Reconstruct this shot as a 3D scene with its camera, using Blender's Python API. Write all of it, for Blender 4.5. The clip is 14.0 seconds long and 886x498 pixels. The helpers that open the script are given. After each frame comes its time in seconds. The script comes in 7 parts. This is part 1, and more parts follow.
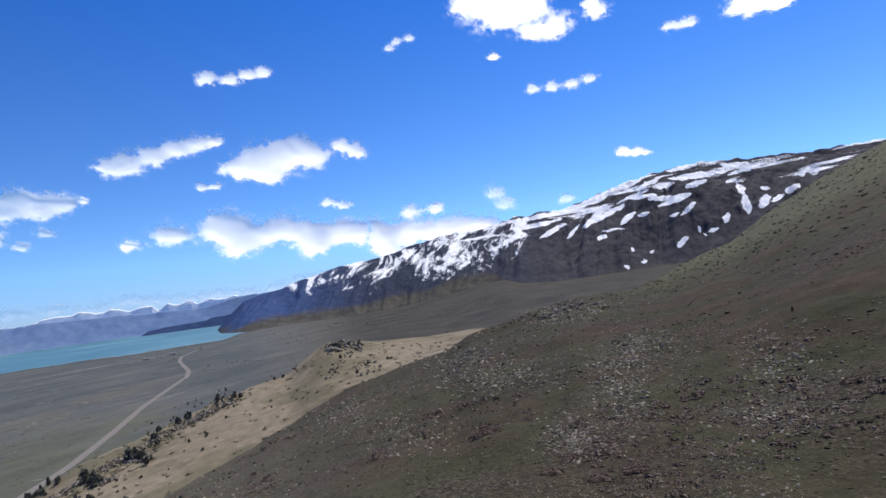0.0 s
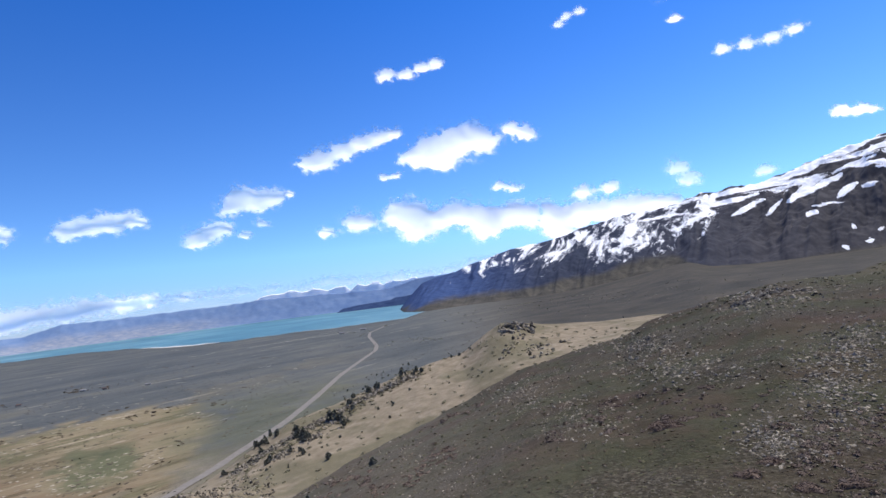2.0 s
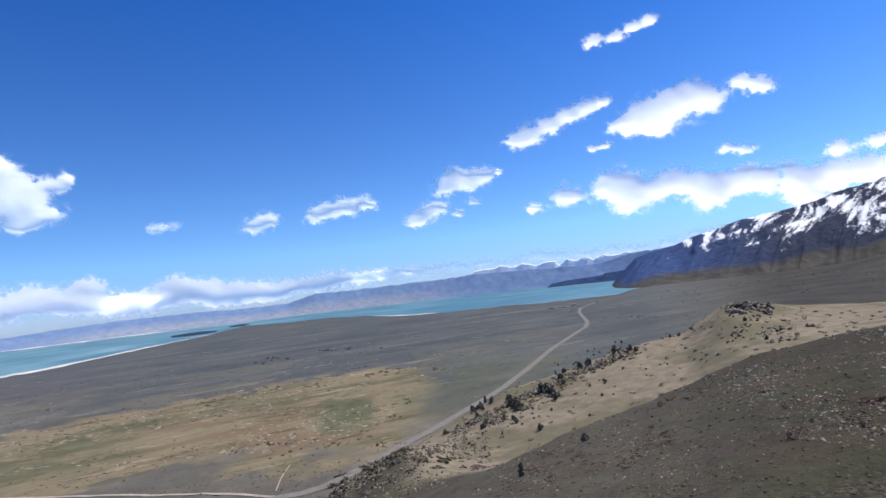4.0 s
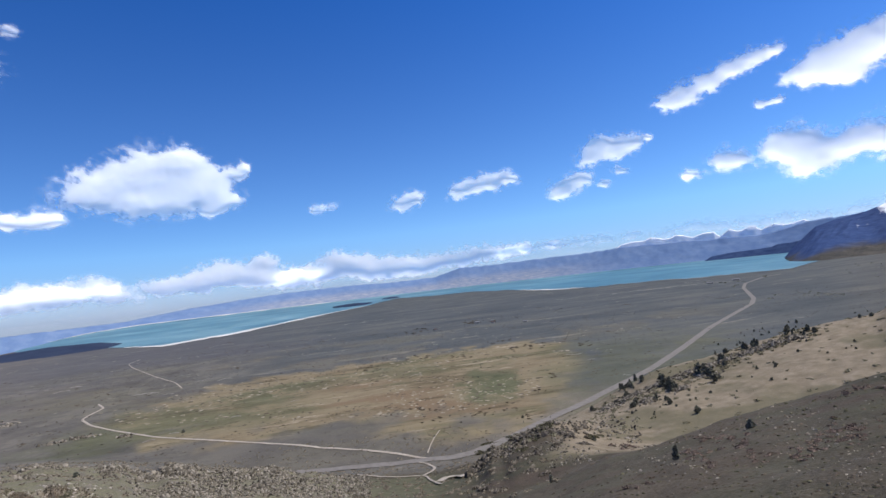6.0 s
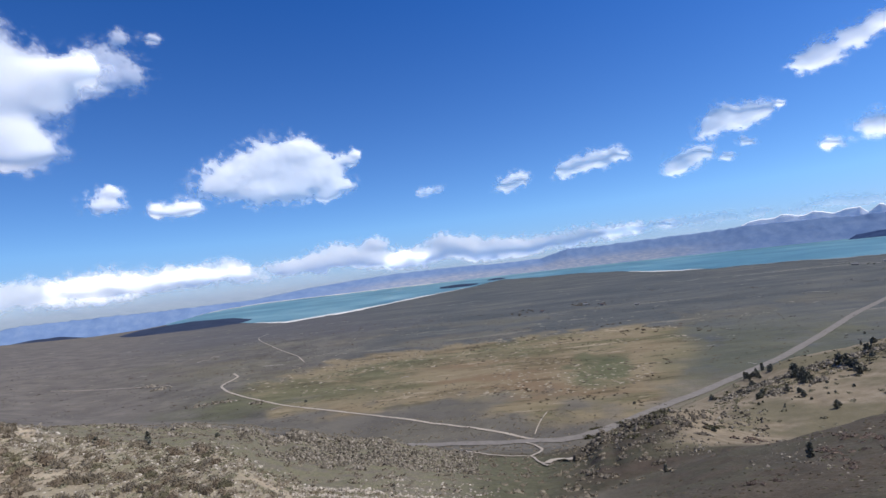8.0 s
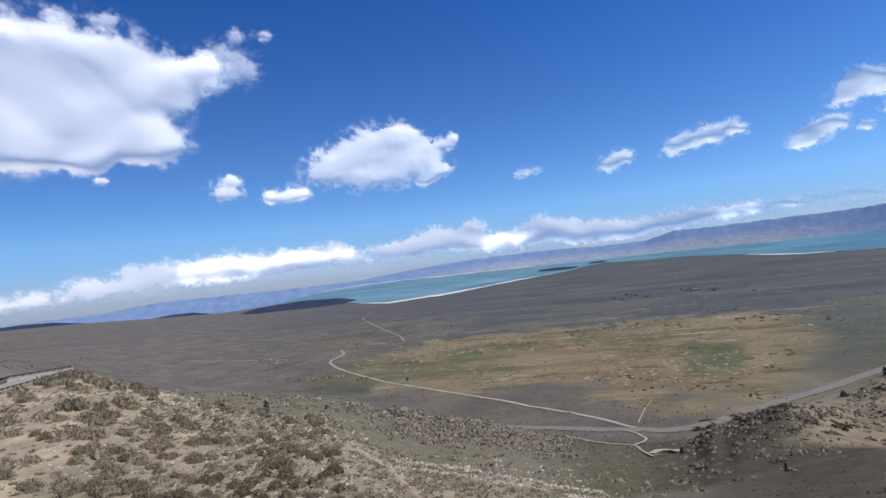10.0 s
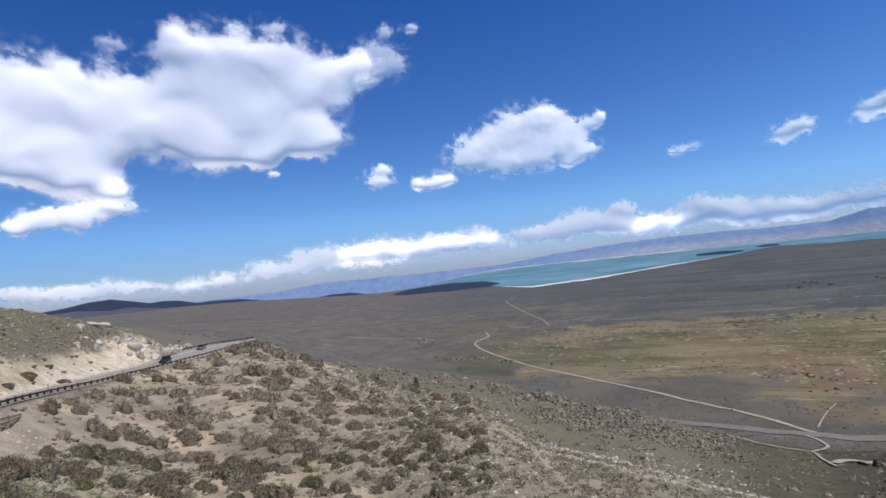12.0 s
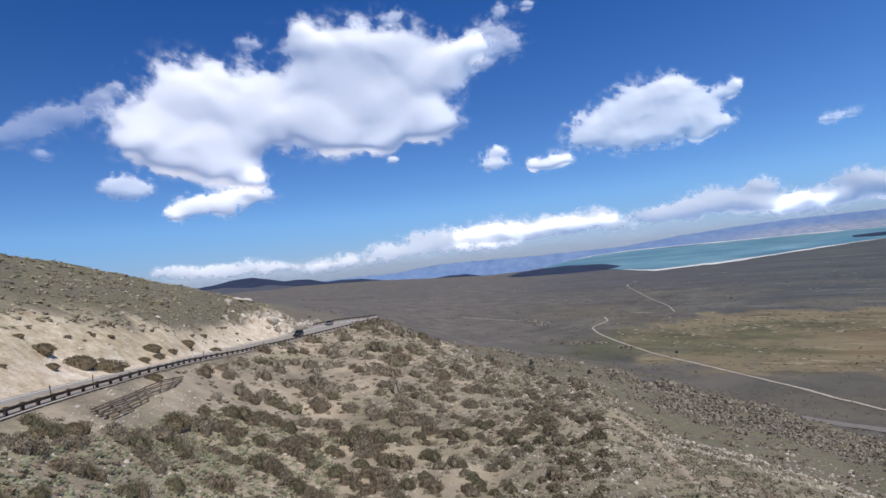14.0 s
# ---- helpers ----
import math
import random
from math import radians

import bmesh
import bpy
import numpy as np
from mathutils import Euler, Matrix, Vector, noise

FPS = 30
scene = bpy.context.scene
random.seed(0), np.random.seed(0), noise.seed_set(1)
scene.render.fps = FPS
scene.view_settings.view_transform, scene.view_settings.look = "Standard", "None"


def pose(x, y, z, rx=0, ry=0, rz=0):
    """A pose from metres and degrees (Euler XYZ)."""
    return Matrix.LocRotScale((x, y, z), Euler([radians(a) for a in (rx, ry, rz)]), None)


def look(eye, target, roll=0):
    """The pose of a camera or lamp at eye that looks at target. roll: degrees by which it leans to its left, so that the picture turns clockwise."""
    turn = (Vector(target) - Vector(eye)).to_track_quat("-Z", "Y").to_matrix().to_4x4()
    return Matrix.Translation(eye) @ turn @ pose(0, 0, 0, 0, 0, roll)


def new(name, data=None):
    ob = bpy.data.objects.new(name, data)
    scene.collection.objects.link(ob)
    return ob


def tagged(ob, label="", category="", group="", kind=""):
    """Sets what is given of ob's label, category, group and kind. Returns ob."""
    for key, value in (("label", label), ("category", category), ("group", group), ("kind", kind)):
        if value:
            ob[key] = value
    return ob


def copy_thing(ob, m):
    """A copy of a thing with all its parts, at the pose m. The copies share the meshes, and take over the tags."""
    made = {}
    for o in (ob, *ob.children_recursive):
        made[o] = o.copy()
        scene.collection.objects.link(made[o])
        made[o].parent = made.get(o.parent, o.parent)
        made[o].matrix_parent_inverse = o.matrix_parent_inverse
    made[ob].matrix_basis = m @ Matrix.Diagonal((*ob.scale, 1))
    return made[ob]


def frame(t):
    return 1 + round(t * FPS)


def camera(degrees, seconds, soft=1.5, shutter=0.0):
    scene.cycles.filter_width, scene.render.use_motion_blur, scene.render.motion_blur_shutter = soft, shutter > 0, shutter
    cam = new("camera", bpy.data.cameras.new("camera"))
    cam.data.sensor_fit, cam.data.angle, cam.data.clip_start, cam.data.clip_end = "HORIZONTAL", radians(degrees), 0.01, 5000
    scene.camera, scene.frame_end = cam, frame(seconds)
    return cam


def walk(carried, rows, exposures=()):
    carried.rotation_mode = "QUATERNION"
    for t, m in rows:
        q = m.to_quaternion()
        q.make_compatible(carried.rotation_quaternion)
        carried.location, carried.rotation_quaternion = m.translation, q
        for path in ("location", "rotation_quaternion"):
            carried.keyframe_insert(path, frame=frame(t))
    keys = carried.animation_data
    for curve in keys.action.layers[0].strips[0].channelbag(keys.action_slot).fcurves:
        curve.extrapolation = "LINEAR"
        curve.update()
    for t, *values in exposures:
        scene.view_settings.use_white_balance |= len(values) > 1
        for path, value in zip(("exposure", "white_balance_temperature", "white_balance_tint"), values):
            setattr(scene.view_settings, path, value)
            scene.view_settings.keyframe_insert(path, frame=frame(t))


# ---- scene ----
cam = camera(77.88, 14.0)
PATH = [
    (0.0, pose(0, 0, 0, 93.70, 7.47, 0.32)),
    (0.5, pose(0, 0, 0, 93.84, 7.38, 5.28)),
    (1.0, pose(0, 0, 0, 93.86, 7.36, 9.81)),
    (1.5, pose(0, 0, 0, 93.94, 7.24, 14.37)),
    (2.0, pose(0, 0, 0, 94.17, 7.02, 18.23)),
    (2.5, pose(0, 0, 0, 94.22, 6.77, 22.57)),
    (3.0, pose(0, 0, 0, 94.35, 6.50, 29.07)),
    (3.5, pose(0, 0, 0, 94.33, 6.38, 35.20)),
    (4.0, pose(0, 0, 0, 94.14, 6.45, 39.91)),
    (6.5, pose(0, 0, 0, 92.84, 6.49, 57.55)),
    (7.0, pose(0, 0, 0, 92.58, 6.54, 60.01)),
    (7.5, pose(0, 0, 0, 92.52, 6.52, 63.03)),
    (10.0, pose(0, 0, 0, 91.76, 6.28, 76.14)),
    (10.5, pose(0, 0, 0, 91.71, 6.33, 79.14)),
    (11.0, pose(0, 0, 0, 91.63, 6.26, 82.19)),
    (11.5, pose(0, 0, 0, 91.59, 6.22, 85.67)),
    (12.0, pose(0, 0, 0, 91.69, 6.08, 91.15)),
    (12.5, pose(0, 0, 0, 91.72, 5.98, 95.82)),
    (13.0, pose(0, 0, 0, 91.55, 5.90, 98.79)),
    (13.5, pose(0, 0, 0, 91.31, 5.82, 101.42)),
    (14.0, pose(0, 0, 0, 91.05, 5.85, 103.19)),
]
walk(cam, PATH, [(0.0, .15), (0.4, .4), (2.0, .38), (3.0, .33), (6.5, .15), (10.0, .02), (14.0, -.05)])

# ---- world and light ----
SUN_AZ, SUN_EL = -42.0, 57.0


def way(az, el=0.0):
    """Unit vector at an azimuth (degrees, counted to the left of +y) and elevation."""
    a, e = radians(az), radians(el)
    return Vector((-math.sin(a) * math.cos(e), math.cos(a) * math.cos(e), math.sin(e)))


world = bpy.data.worlds.new("sky")
scene.world = world
world.use_nodes = True
wn = world.node_tree
sky = wn.nodes.new("ShaderNodeTexSky")
sky.sky_type = "NISHITA"
sky.sun_disc = False
sky.sun_elevation = radians(SUN_EL)
sky.sun_rotation = radians(-SUN_AZ)
sky.altitude = 2400
sky.air_density = 1.0
sky.dust_density = 0.3
sky.ozone_density = 2.5
wn.nodes["Background"].inputs["Strength"].default_value = 0.11
up = wn.nodes.new("ShaderNodeSeparateXYZ")
wn.links.new(wn.nodes.new("ShaderNodeTexCoord").outputs["Generated"], up.inputs[0])
depth = wn.nodes.new("ShaderNodeValToRGB")
depth.color_ramp.elements[0].position, depth.color_ramp.elements[0].color = 0.0, (.45, .54, .88, 1)
depth.color_ramp.elements[1].position, depth.color_ramp.elements[1].color = 0.5, (.198, .655, 1.35, 1)
low_sky = depth.color_ramp.elements.new(.09)
low_sky.color = (.6, .88, 1.22, 1)
wn.links.new(up.outputs["Z"], depth.inputs["Fac"])
clear = wn.nodes.new("ShaderNodeMix")
clear.data_type, clear.blend_type = "RGBA", "MULTIPLY"
clear.inputs[0].default_value = 1.0
wn.links.new(sky.outputs["Color"], clear.inputs[6])
wn.links.new(depth.outputs["Color"], clear.inputs[7])
# the sky is a little brighter on the sun's side
toward = wn.nodes.new("ShaderNodeMath")
toward.operation = "MULTIPLY_ADD"
toward.inputs[1].default_value, toward.inputs[2].default_value = .2, .92
wn.links.new(up.outputs["Y"], toward.inputs[0])
glow = wn.nodes.new("ShaderNodeVectorMath")
glow.operation = "SCALE"
wn.links.new(clear.outputs[2], glow.inputs[0])
wn.links.new(toward.outputs[0], glow.inputs["Scale"])
wn.links.new(glow.outputs[0], wn.nodes["Background"].inputs["Color"])

sun = new("sun", bpy.data.lights.new("sun", "SUN"))
sun.data.energy = 4.4
sun.data.angle = radians(0.53)
sun.data.color = (1.0, 0.94, 0.84)
sun.matrix_world = look(way(SUN_AZ, SUN_EL) * 100, (0, 0, 0))


# ---- noise on arrays ----
def lattice(ix, iy, iz, seed):
    n = (ix.astype(np.int64) * 374761393 + iy.astype(np.int64) * 668265263 + iz.astype(np.int64) * 2147483647 + seed * 974711) & 0xFFFFFFFF
    n = ((n ^ (n >> 13)) * 1274126177) & 0xFFFFFFFF
    n = ((n ^ (n >> 16)) * 2246822519) & 0xFFFFFFFF
    return ((n ^ (n >> 15)) & 0xFFFFFF) / float(0xFFFFFF) * 2 - 1


def vnoise(x, y, z=0.0, seed=0):
    x, y, z = np.broadcast_arrays(np.asarray(x, float), np.asarray(y, float), np.asarray(z, float))
    fx, fy, fz = np.floor(x), np.floor(y), np.floor(z)
    u, v, w = x - fx, y - fy, z - fz
    u, v, w = (q * q * q * (q * (q * 6 - 15) + 10) for q in (u, v, w))
    total = 0
    for i in (0, 1):
        for j in (0, 1):
            for k in (0, 1):
                total = total + lattice(fx + i, fy + j, fz + k, seed) * (u if i else 1 - u) * (v if j else 1 - v) * (w if k else 1 - w)
    return total


def fbm(x, y, z=0.0, octaves=4, seed=0, gain=0.5):
    total, amp, freq, norm = 0, 1.0, 1.0, 0.0
    for o in range(octaves):
        total = total + amp * vnoise(x * freq, y * freq, z * freq, seed + o)
        norm += amp
        amp, freq = amp * gain, freq * 2.03
    return total / norm


def ridged(x, y, octaves=4, seed=0):
    total, amp, freq, norm = 0, 1.0, 1.0, 0.0
    for o in range(octaves):
        total = total + amp * (1 - 2 * np.abs(vnoise(x * freq, y * freq, 0, seed + o)))
        norm += amp
        amp, freq = amp * 0.5, freq * 2.1
    return total / norm


def smooth01(a, b, x):
    t = np.clip((np.asarray(x, float) - a) / (b - a), 0, 1)
    return t * t * (3 - 2 * t)


def gauss_box(v, lo, hi, soft):
    return smooth01(lo - soft, lo + soft, v) * (1 - smooth01(hi - soft, hi + soft, v))


# ---- the lie of the land: lines across it, as (azimuth, elevation, distance) from the viewpoint ----
PLAIN = -84.0
EDGE_RIGHT = [(-180, 6, 60), (-90, 9, 300), (-60, 9, 420), (-40, 6.9, 400), (-33, 3.7, 320), (-28, .7, 250), (-22, -1.7, 200), (-18.6, -2.9, 150), (-12, -2.9, 140),
              (-7.5, -4, 150), (-1.7, -5.5, 160), (1, -6.9, 160), (4.7, -7.5, 158), (11, -8.9, 150), (17, -11.5, 140), (23, -13.5, 130), (30, -15.5, 120), (36, -17.7, 112),
              (40.5, -18.7, 108), (46, -20.6, 98), (52, -22.3, 88)]
EDGE_AHEAD = [(60, -23.8, 76), (68, -22.6, 76), (75, -20.8, 80), (82, -19.4, 84), (85.8, -16.6, 92), (88.8, -14.4, 100), (94.3, -12.7, 115), (100.4, -10.3, 135), (105.5, -8.1, 160),
              (110.5, -5.5, 190), (114.7, -6.1, 170), (119.2, -6.65, 143), (123.8, -7.1, 113), (130.5, -7.5, 80), (135, -8.1, 66), (139.2, -8.65, 57), (142.9, -9.25, 49), (152, -10, 36),
              (165, -8, 20), (180, 6, 60)]
LINE_EDGE = EDGE_RIGHT + EDGE_AHEAD
CREST_RIGHT = [(-180, 8, 90), (-90, 8, 450), (-60, 7.6, 520), (-40, 5.6, 500), (-33, 2.4, 410), (-28, -.5, 330), (-22, -3.0, 270), (-15, -4.6, 210), (-7.5, -5.4, 215),
               (-1.7, -6.8, 215), (4.7, -8.4, 205), (11, -9.9, 195), (17, -12.4, 185), (23, -14.5, 175), (30, -16.3, 165), (36, -18.0, 155), (41, -17.2, 160), (44, -15.9, 170),
               (46, -15.4, 175), (47.8, -16.0, 178)]
CREST_AHEAD = [(49.5, -16.3, 181), (51, -17.3, 184), (52, -16.9, 186), (53.5, -18.5, 190), (58, -19.2, 200), (64.9, -18.65, 205), (66.2, -18.3, 205), (68.6, -17.55, 205), (70.9, -17.0, 205),
               (72.6, -16.3, 205), (73.5, -15.85, 205), (75.7, -15.6, 205), (77.6, -15.15, 205), (78.9, -15.3, 205), (80.5, -14.7, 205), (81.8, -14.0, 205), (82.8, -13.8, 205), (83.6, -14.3, 205),
               (85, -14.1, 205), (86.6, -12.65, 205)]
CREST_LEFT = [(88, -12.75, 206), (89.6, -12.2, 207), (91.5, -11.4, 208), (94.8, -11.3, 210), (96.2, -10.6, 211), (99, -9.9, 212), (103, -9, 212), (107, -7.2, 208), (110.5, -5.2, 205),
              (114.7, -5.2, 192), (117.7, -5.4, 172), (120.2, -5.9, 153), (125.5, -6.35, 120), (130.4, -6.75, 90), (134.9, -6.95, 76), (139.1, -7.1, 67), (142.8, -7.3, 59), (152, -7.5, 46),
              (165, -4, 28), (180, 8, 90)]
LINE_CREST = CREST_RIGHT + CREST_AHEAD + CREST_LEFT
SECOND_RIGHT = [(-180, 10, 200), (-60, 6, 700), (-40, 3.6, 700), (-28, -2.6, 600), (-15, -5.2, 480), (-2.4, -4.95, 310), (3, -5.15, 300), (8.8, -4.8, 290), (12.6, -4.2, 290),
                (14, -4.9, 285), (17, -6.75, 280), (22, -7.6, 272), (26.3, -8.8, 268), (30.5, -9.9, 264), (35.2, -11.0, 258), (41, -13.9, 245), (45.7, -15.5, 240), (49.4, -16.7, 240),
                (53, -18.6, 248)]
SECOND_AHEAD = [(58, -17.6, 265), (65, -17.55, 266), (72.5, -17.1, 273), (76.5, -15.7, 299), (85, -12.6, 376), (92, -11, 432), (100, -9.4, 480), (107, -7.6, 420), (110.5, -5.6, 230), (114, -5.3, 210),
                (117.7, -5.1, 190), (121.6, -3.9, 168), (125.4, -4.6, 136), (130.2, -3.8, 106), (134.6, -2.7, 92), (138.7, -1.75, 84), (142.4, -1.3, 77), (152, 0, 64), (165, 4, 50),
                (180, 10, 200)]
LINE_SECOND = SECOND_RIGHT + SECOND_AHEAD
FOOT_RIGHT = [(-180, 12, 400), (-60, 6, 1000), (-40, 2.5, 1000), (-28, -2.4, 950), (-15, -3.6, 900), (0, -5.2, 900), (12.6, -5.2, 850), (17, -8.0, 597), (25, -9.9, 480),
              (29.6, -11.3, 420), (35.2, -12.4, 382), (41, -14.8, 318), (50, -17.4, 268), (58, -16.2, 289), (65, -16, 293), (75, -14, 337), (85, -11.5, 413)]
FOOT_AHEAD = [(92, -10.0, 476), (100, -8.4, 560), (107, -6.6, 600), (112, -5.6, 420), (115, -5.2, 300), (117.7, -5.1, 205), (120, -3.3, 190), (124, -1.7, 172), (127.5, -.4, 156),
              (130, .3, 146), (134.3, 1.8, 132), (138.3, 3.2, 121), (142, 4.3, 112), (152, 7, 100), (165, 9, 100), (180, 12, 400)]
LINE_FOOT = FOOT_RIGHT + FOOT_AHEAD
LINE_MID = [(-180, 8, 1300), (-60, 4, 1300), (-40, 1, 1300), (-20, -2.2, 1300), (-6, -2.6, 1300), (0, -3.3, 1300), (8, -3.5, 1300), (14, -3.65, 1300), (20, -3.7, 1300),
            (90, -3.7, 1300), (98, -3.5, 1300), (105, -3.1, 1300), (115, -2.7, 1300), (125, -2.2, 1300), (140, -1, 1300), (160, 5, 1300), (180, 8, 1300)]
LINE_FAR = [(-180, 7, 2300), (-60, 4, 2300), (-40, .8, 2300), (-24, -1.0, 2300), (-18, -1.15, 2300), (-11.5, -1.25, 2300), (-8, -1.0, 2300), (-6, -.35, 2300), (-4, -.6, 2300), (-2, -.95, 2300), (3, -1.6, 2300), (6.4, -1.85, 2300), (10, -1.95, 2300), (15, -2.0, 2300), (20, -2.09, 2300),
            (84, -2.09, 2300), (90, -2.05, 2300), (99, -2.15, 2300), (104, -1.9, 2300), (110, -1.5, 2300), (118, -1.2, 2300), (128, -1, 2300), (145, 0, 2300), (165, 5, 2300), (180, 7, 2300)]
LINE_END = [(-180, 5, 4700), (-40, 1, 4700), (0, 0, 4700), (16, -1.023, 4700), (84, -1.023, 4700), (88, -1.35, 4700), (91, -1.85, 4700), (97, -2.3, 4700), (104, -2.2, 4700), (110, -1.8, 4700), (125, -1.5, 4700), (150, 1, 4700), (180, 5, 4700)]
LINES = [LINE_EDGE, LINE_CREST, LINE_SECOND, LINE_FOOT, LINE_MID, LINE_FAR, LINE_END]

AZ = np.concatenate([np.arange(-180, -46, 3.0), np.arange(-46, 150, 0.26), np.arange(150, 180.1, 3.0)])
RAD = np.concatenate([[0.0], np.geomspace(1.5, 30, 40), np.geomspace(31, 320, 135), np.geomspace(326, 1300, 60), np.geomspace(1330, 4960, 40)])


def run_mean(a, width, axis):
    if width < 2:
        return a
    kernel = np.hanning(width + 2)[1:-1]
    kernel /= kernel.sum()
    pad = [(0, 0)] * a.ndim
    pad[axis] = (width // 2, width - 1 - width // 2)
    a = np.pad(a, pad, mode="edge")
    return np.apply_along_axis(lambda q: np.convolve(q, kernel, "valid"), axis, a)


def line_at(line, az):
    t = np.array(line, float)
    r = np.interp(az, t[:, 0], t[:, 2])
    z = np.interp(az, t[:, 0], t[:, 2] * np.tan(np.radians(t[:, 1])))
    return r, z


def build_land():
    knots = [line_at(line, AZ) for line in LINES]
    near_el = np.interp(AZ, [-180, -60, -40, 0, 60, 110, 130, 145, 160, 180], [4, -14, -24, -25, -29, -26, -23, -18, -6, 4])
    rn = np.interp(AZ, [-180, 60, 85, 100, 118, 130, 140, 150, 180], [22, 22, 34, 44, 44, 37, 30, 24, 22])
    knots.insert(0, (np.minimum(rn, knots[0][0] * .6), np.minimum(rn, knots[0][0] * .6) * np.tan(np.radians(near_el))))
    z = np.empty((len(AZ), len(RAD)))
    for i in range(len(AZ)):
        rs = [0.0] + [k[0][i] for k in knots] + [5000.0]
        zs = [-1.65] + [k[1][i] for k in knots] + [knots[-1][1][i]]
        order = np.maximum.accumulate(np.array(rs) + np.arange(len(rs)) * 1e-3)
        z[i] = np.interp(RAD, order, zs)
    z = run_mean(run_mean(z, 5, 1), 5, 0)
    a = np.radians(AZ)[:, None]
    x, y = -np.sin(a) * RAD, np.cos(a) * RAD
    rough = smooth01(8, 30, RAD)[None] * (1 - .9 * smooth01(250, 420, RAD)[None])
    road_calm = smooth01(113, 119, AZ)[:, None]
    calm = 1 - .9 * road_calm * smooth01(0.86, .97, RAD[None] / knots[1][0][:, None]) * (1 - smooth01(1.0, 1.06, RAD[None] / knots[2][0][:, None]))
    z = z + rough * calm * (1.0 * fbm(x / 26, y / 26, 0, 4, 3) + .35 * fbm(x / 5, y / 5, 0, 3, 9))
    zo, zi = (run_mean(knots[k][1], 9, 0) for k in (1, 2))
    span = (RAD[None] - knots[1][0][:, None]) / (knots[2][0] - knots[1][0])[:, None]
    bed = zo[:, None] * (1 - np.clip(span, 0, 1)) + zi[:, None] * np.clip(span, 0, 1)
    on = smooth01(109.5, 110.6, AZ)[:, None] * (1 - smooth01(150, 153, AZ)[:, None]) * smooth01(-.12, -.02, span) * (1 - smooth01(1.0, 1.1, span))
    z = z * (1 - on) + bed * on
    knobs = gauss_box(AZ[:, None], 65, 104, 2) * gauss_box(RAD[None], 165, 218, 14) + gauss_box(AZ[:, None], 39, 53, 2) * gauss_box(RAD[None], 150, 192, 10)
    z = z + knobs * (1.6 * ridged(x / 17, y / 17, 3, 91) - .3)
    lake = smooth01(19.5, 21, AZ)[:, None] * (1 - smooth01(91, 92, AZ)[:, None]) * smooth01(1500, 1700, RAD)[None] * (1 - smooth01(4500, 4690, RAD)[None])
    z = z - .8 * lake * (np.abs(z - PLAIN) < 8)
    # the stand itself is an even slope, and the sheet closes behind it
    wide = np.gradient(AZ)[:, None] / 360
    tilt = 2 * (z * np.cos(a) * wide).sum(0) * np.cos(a) + 2 * (z * np.sin(a) * wide).sum(0) * np.sin(a)
    even = (z * wide).sum(0)[None] + tilt
    even[:, 0] = -1.6
    near = smooth01(2, 13, RAD)[None]
    z = z * near + even * (1 - near)
    z[0] = z[-1] = (z[0] + z[-1]) / 2
    return x, y, z, knots


LX, LY, LZ, KNOTS = build_land()


def height(az, r):
    """Ground height at azimuth az (degrees) and distance r."""
    az, r = np.asarray(az, float), np.asarray(r, float)
    i = np.clip(np.searchsorted(AZ, az) - 1, 0, len(AZ) - 2)
    j = np.clip(np.searchsorted(RAD, r) - 1, 0, len(RAD) - 2)
    u = np.clip((az - AZ[i]) / (AZ[i + 1] - AZ[i]), 0, 1)
    v = np.clip((r - RAD[j]) / (RAD[j + 1] - RAD[j]), 0, 1)
    return (LZ[i, j] * (1 - u) + LZ[i + 1, j] * u) * (1 - v) + (LZ[i, j + 1] * (1 - u) + LZ[i + 1, j + 1] * u) * v


def ground(az, r, lift=0.0):
    """A point on the ground."""
    z = float(height(az, r))
    a = radians(az)
    return Vector((-math.sin(a) * r, math.cos(a) * r, z + lift))


def height_xy(x, y):
    return height(np.degrees(np.arctan2(-np.asarray(x), np.asarray(y))), np.hypot(x, y))


def plain_r(el):
    return PLAIN / math.tan(radians(el))


# ---- mesh helpers ----
def mesh_from(name, verts, faces, mats=(), smooth=True, attributes=None):
    me = bpy.data.meshes.new(name)
    verts, faces = np.asarray(verts, np.float32), np.asarray(faces, np.int32)
    n = faces.shape[1]
    me.vertices.add(len(verts))
    me.vertices.foreach_set("co", verts.ravel())
    me.loops.add(faces.size)
    me.loops.foreach_set("vertex_index", faces.ravel())
    me.polygons.add(len(faces))
    me.polygons.foreach_set("loop_start", np.arange(0, faces.size, n, dtype=np.int32))
    me.update(calc_edges=True)
    me.validate()
    me.polygons.foreach_set("use_smooth", np.full(len(me.polygons), smooth))
    for key, values in (attributes or {}).items():
        at = me.attributes.new(key, "FLOAT", "POINT")
        at.data.foreach_set("value", np.asarray(values, np.float32).ravel())
    for m in mats:
        me.materials.append(m)
    return me


def grid_faces(nu, nv, wrap=False):
    i, j = np.meshgrid(np.arange(nu if wrap else nu - 1), np.arange(nv - 1), indexing="ij")
    k = (i + 1) % nu
    return np.stack([i * nv + j, i * nv + j + 1, k * nv + j + 1, k * nv + j], -1).reshape(-1, 4)


def part(name, bm, material, parent=None, label=""):
    me = bpy.data.meshes.new(name)
    bm.to_mesh(me)
    bm.free()
    me.materials.append(material)
    ob = new(name, me)
    ob.parent = parent
    if label:
        tagged(ob, label)
    return ob


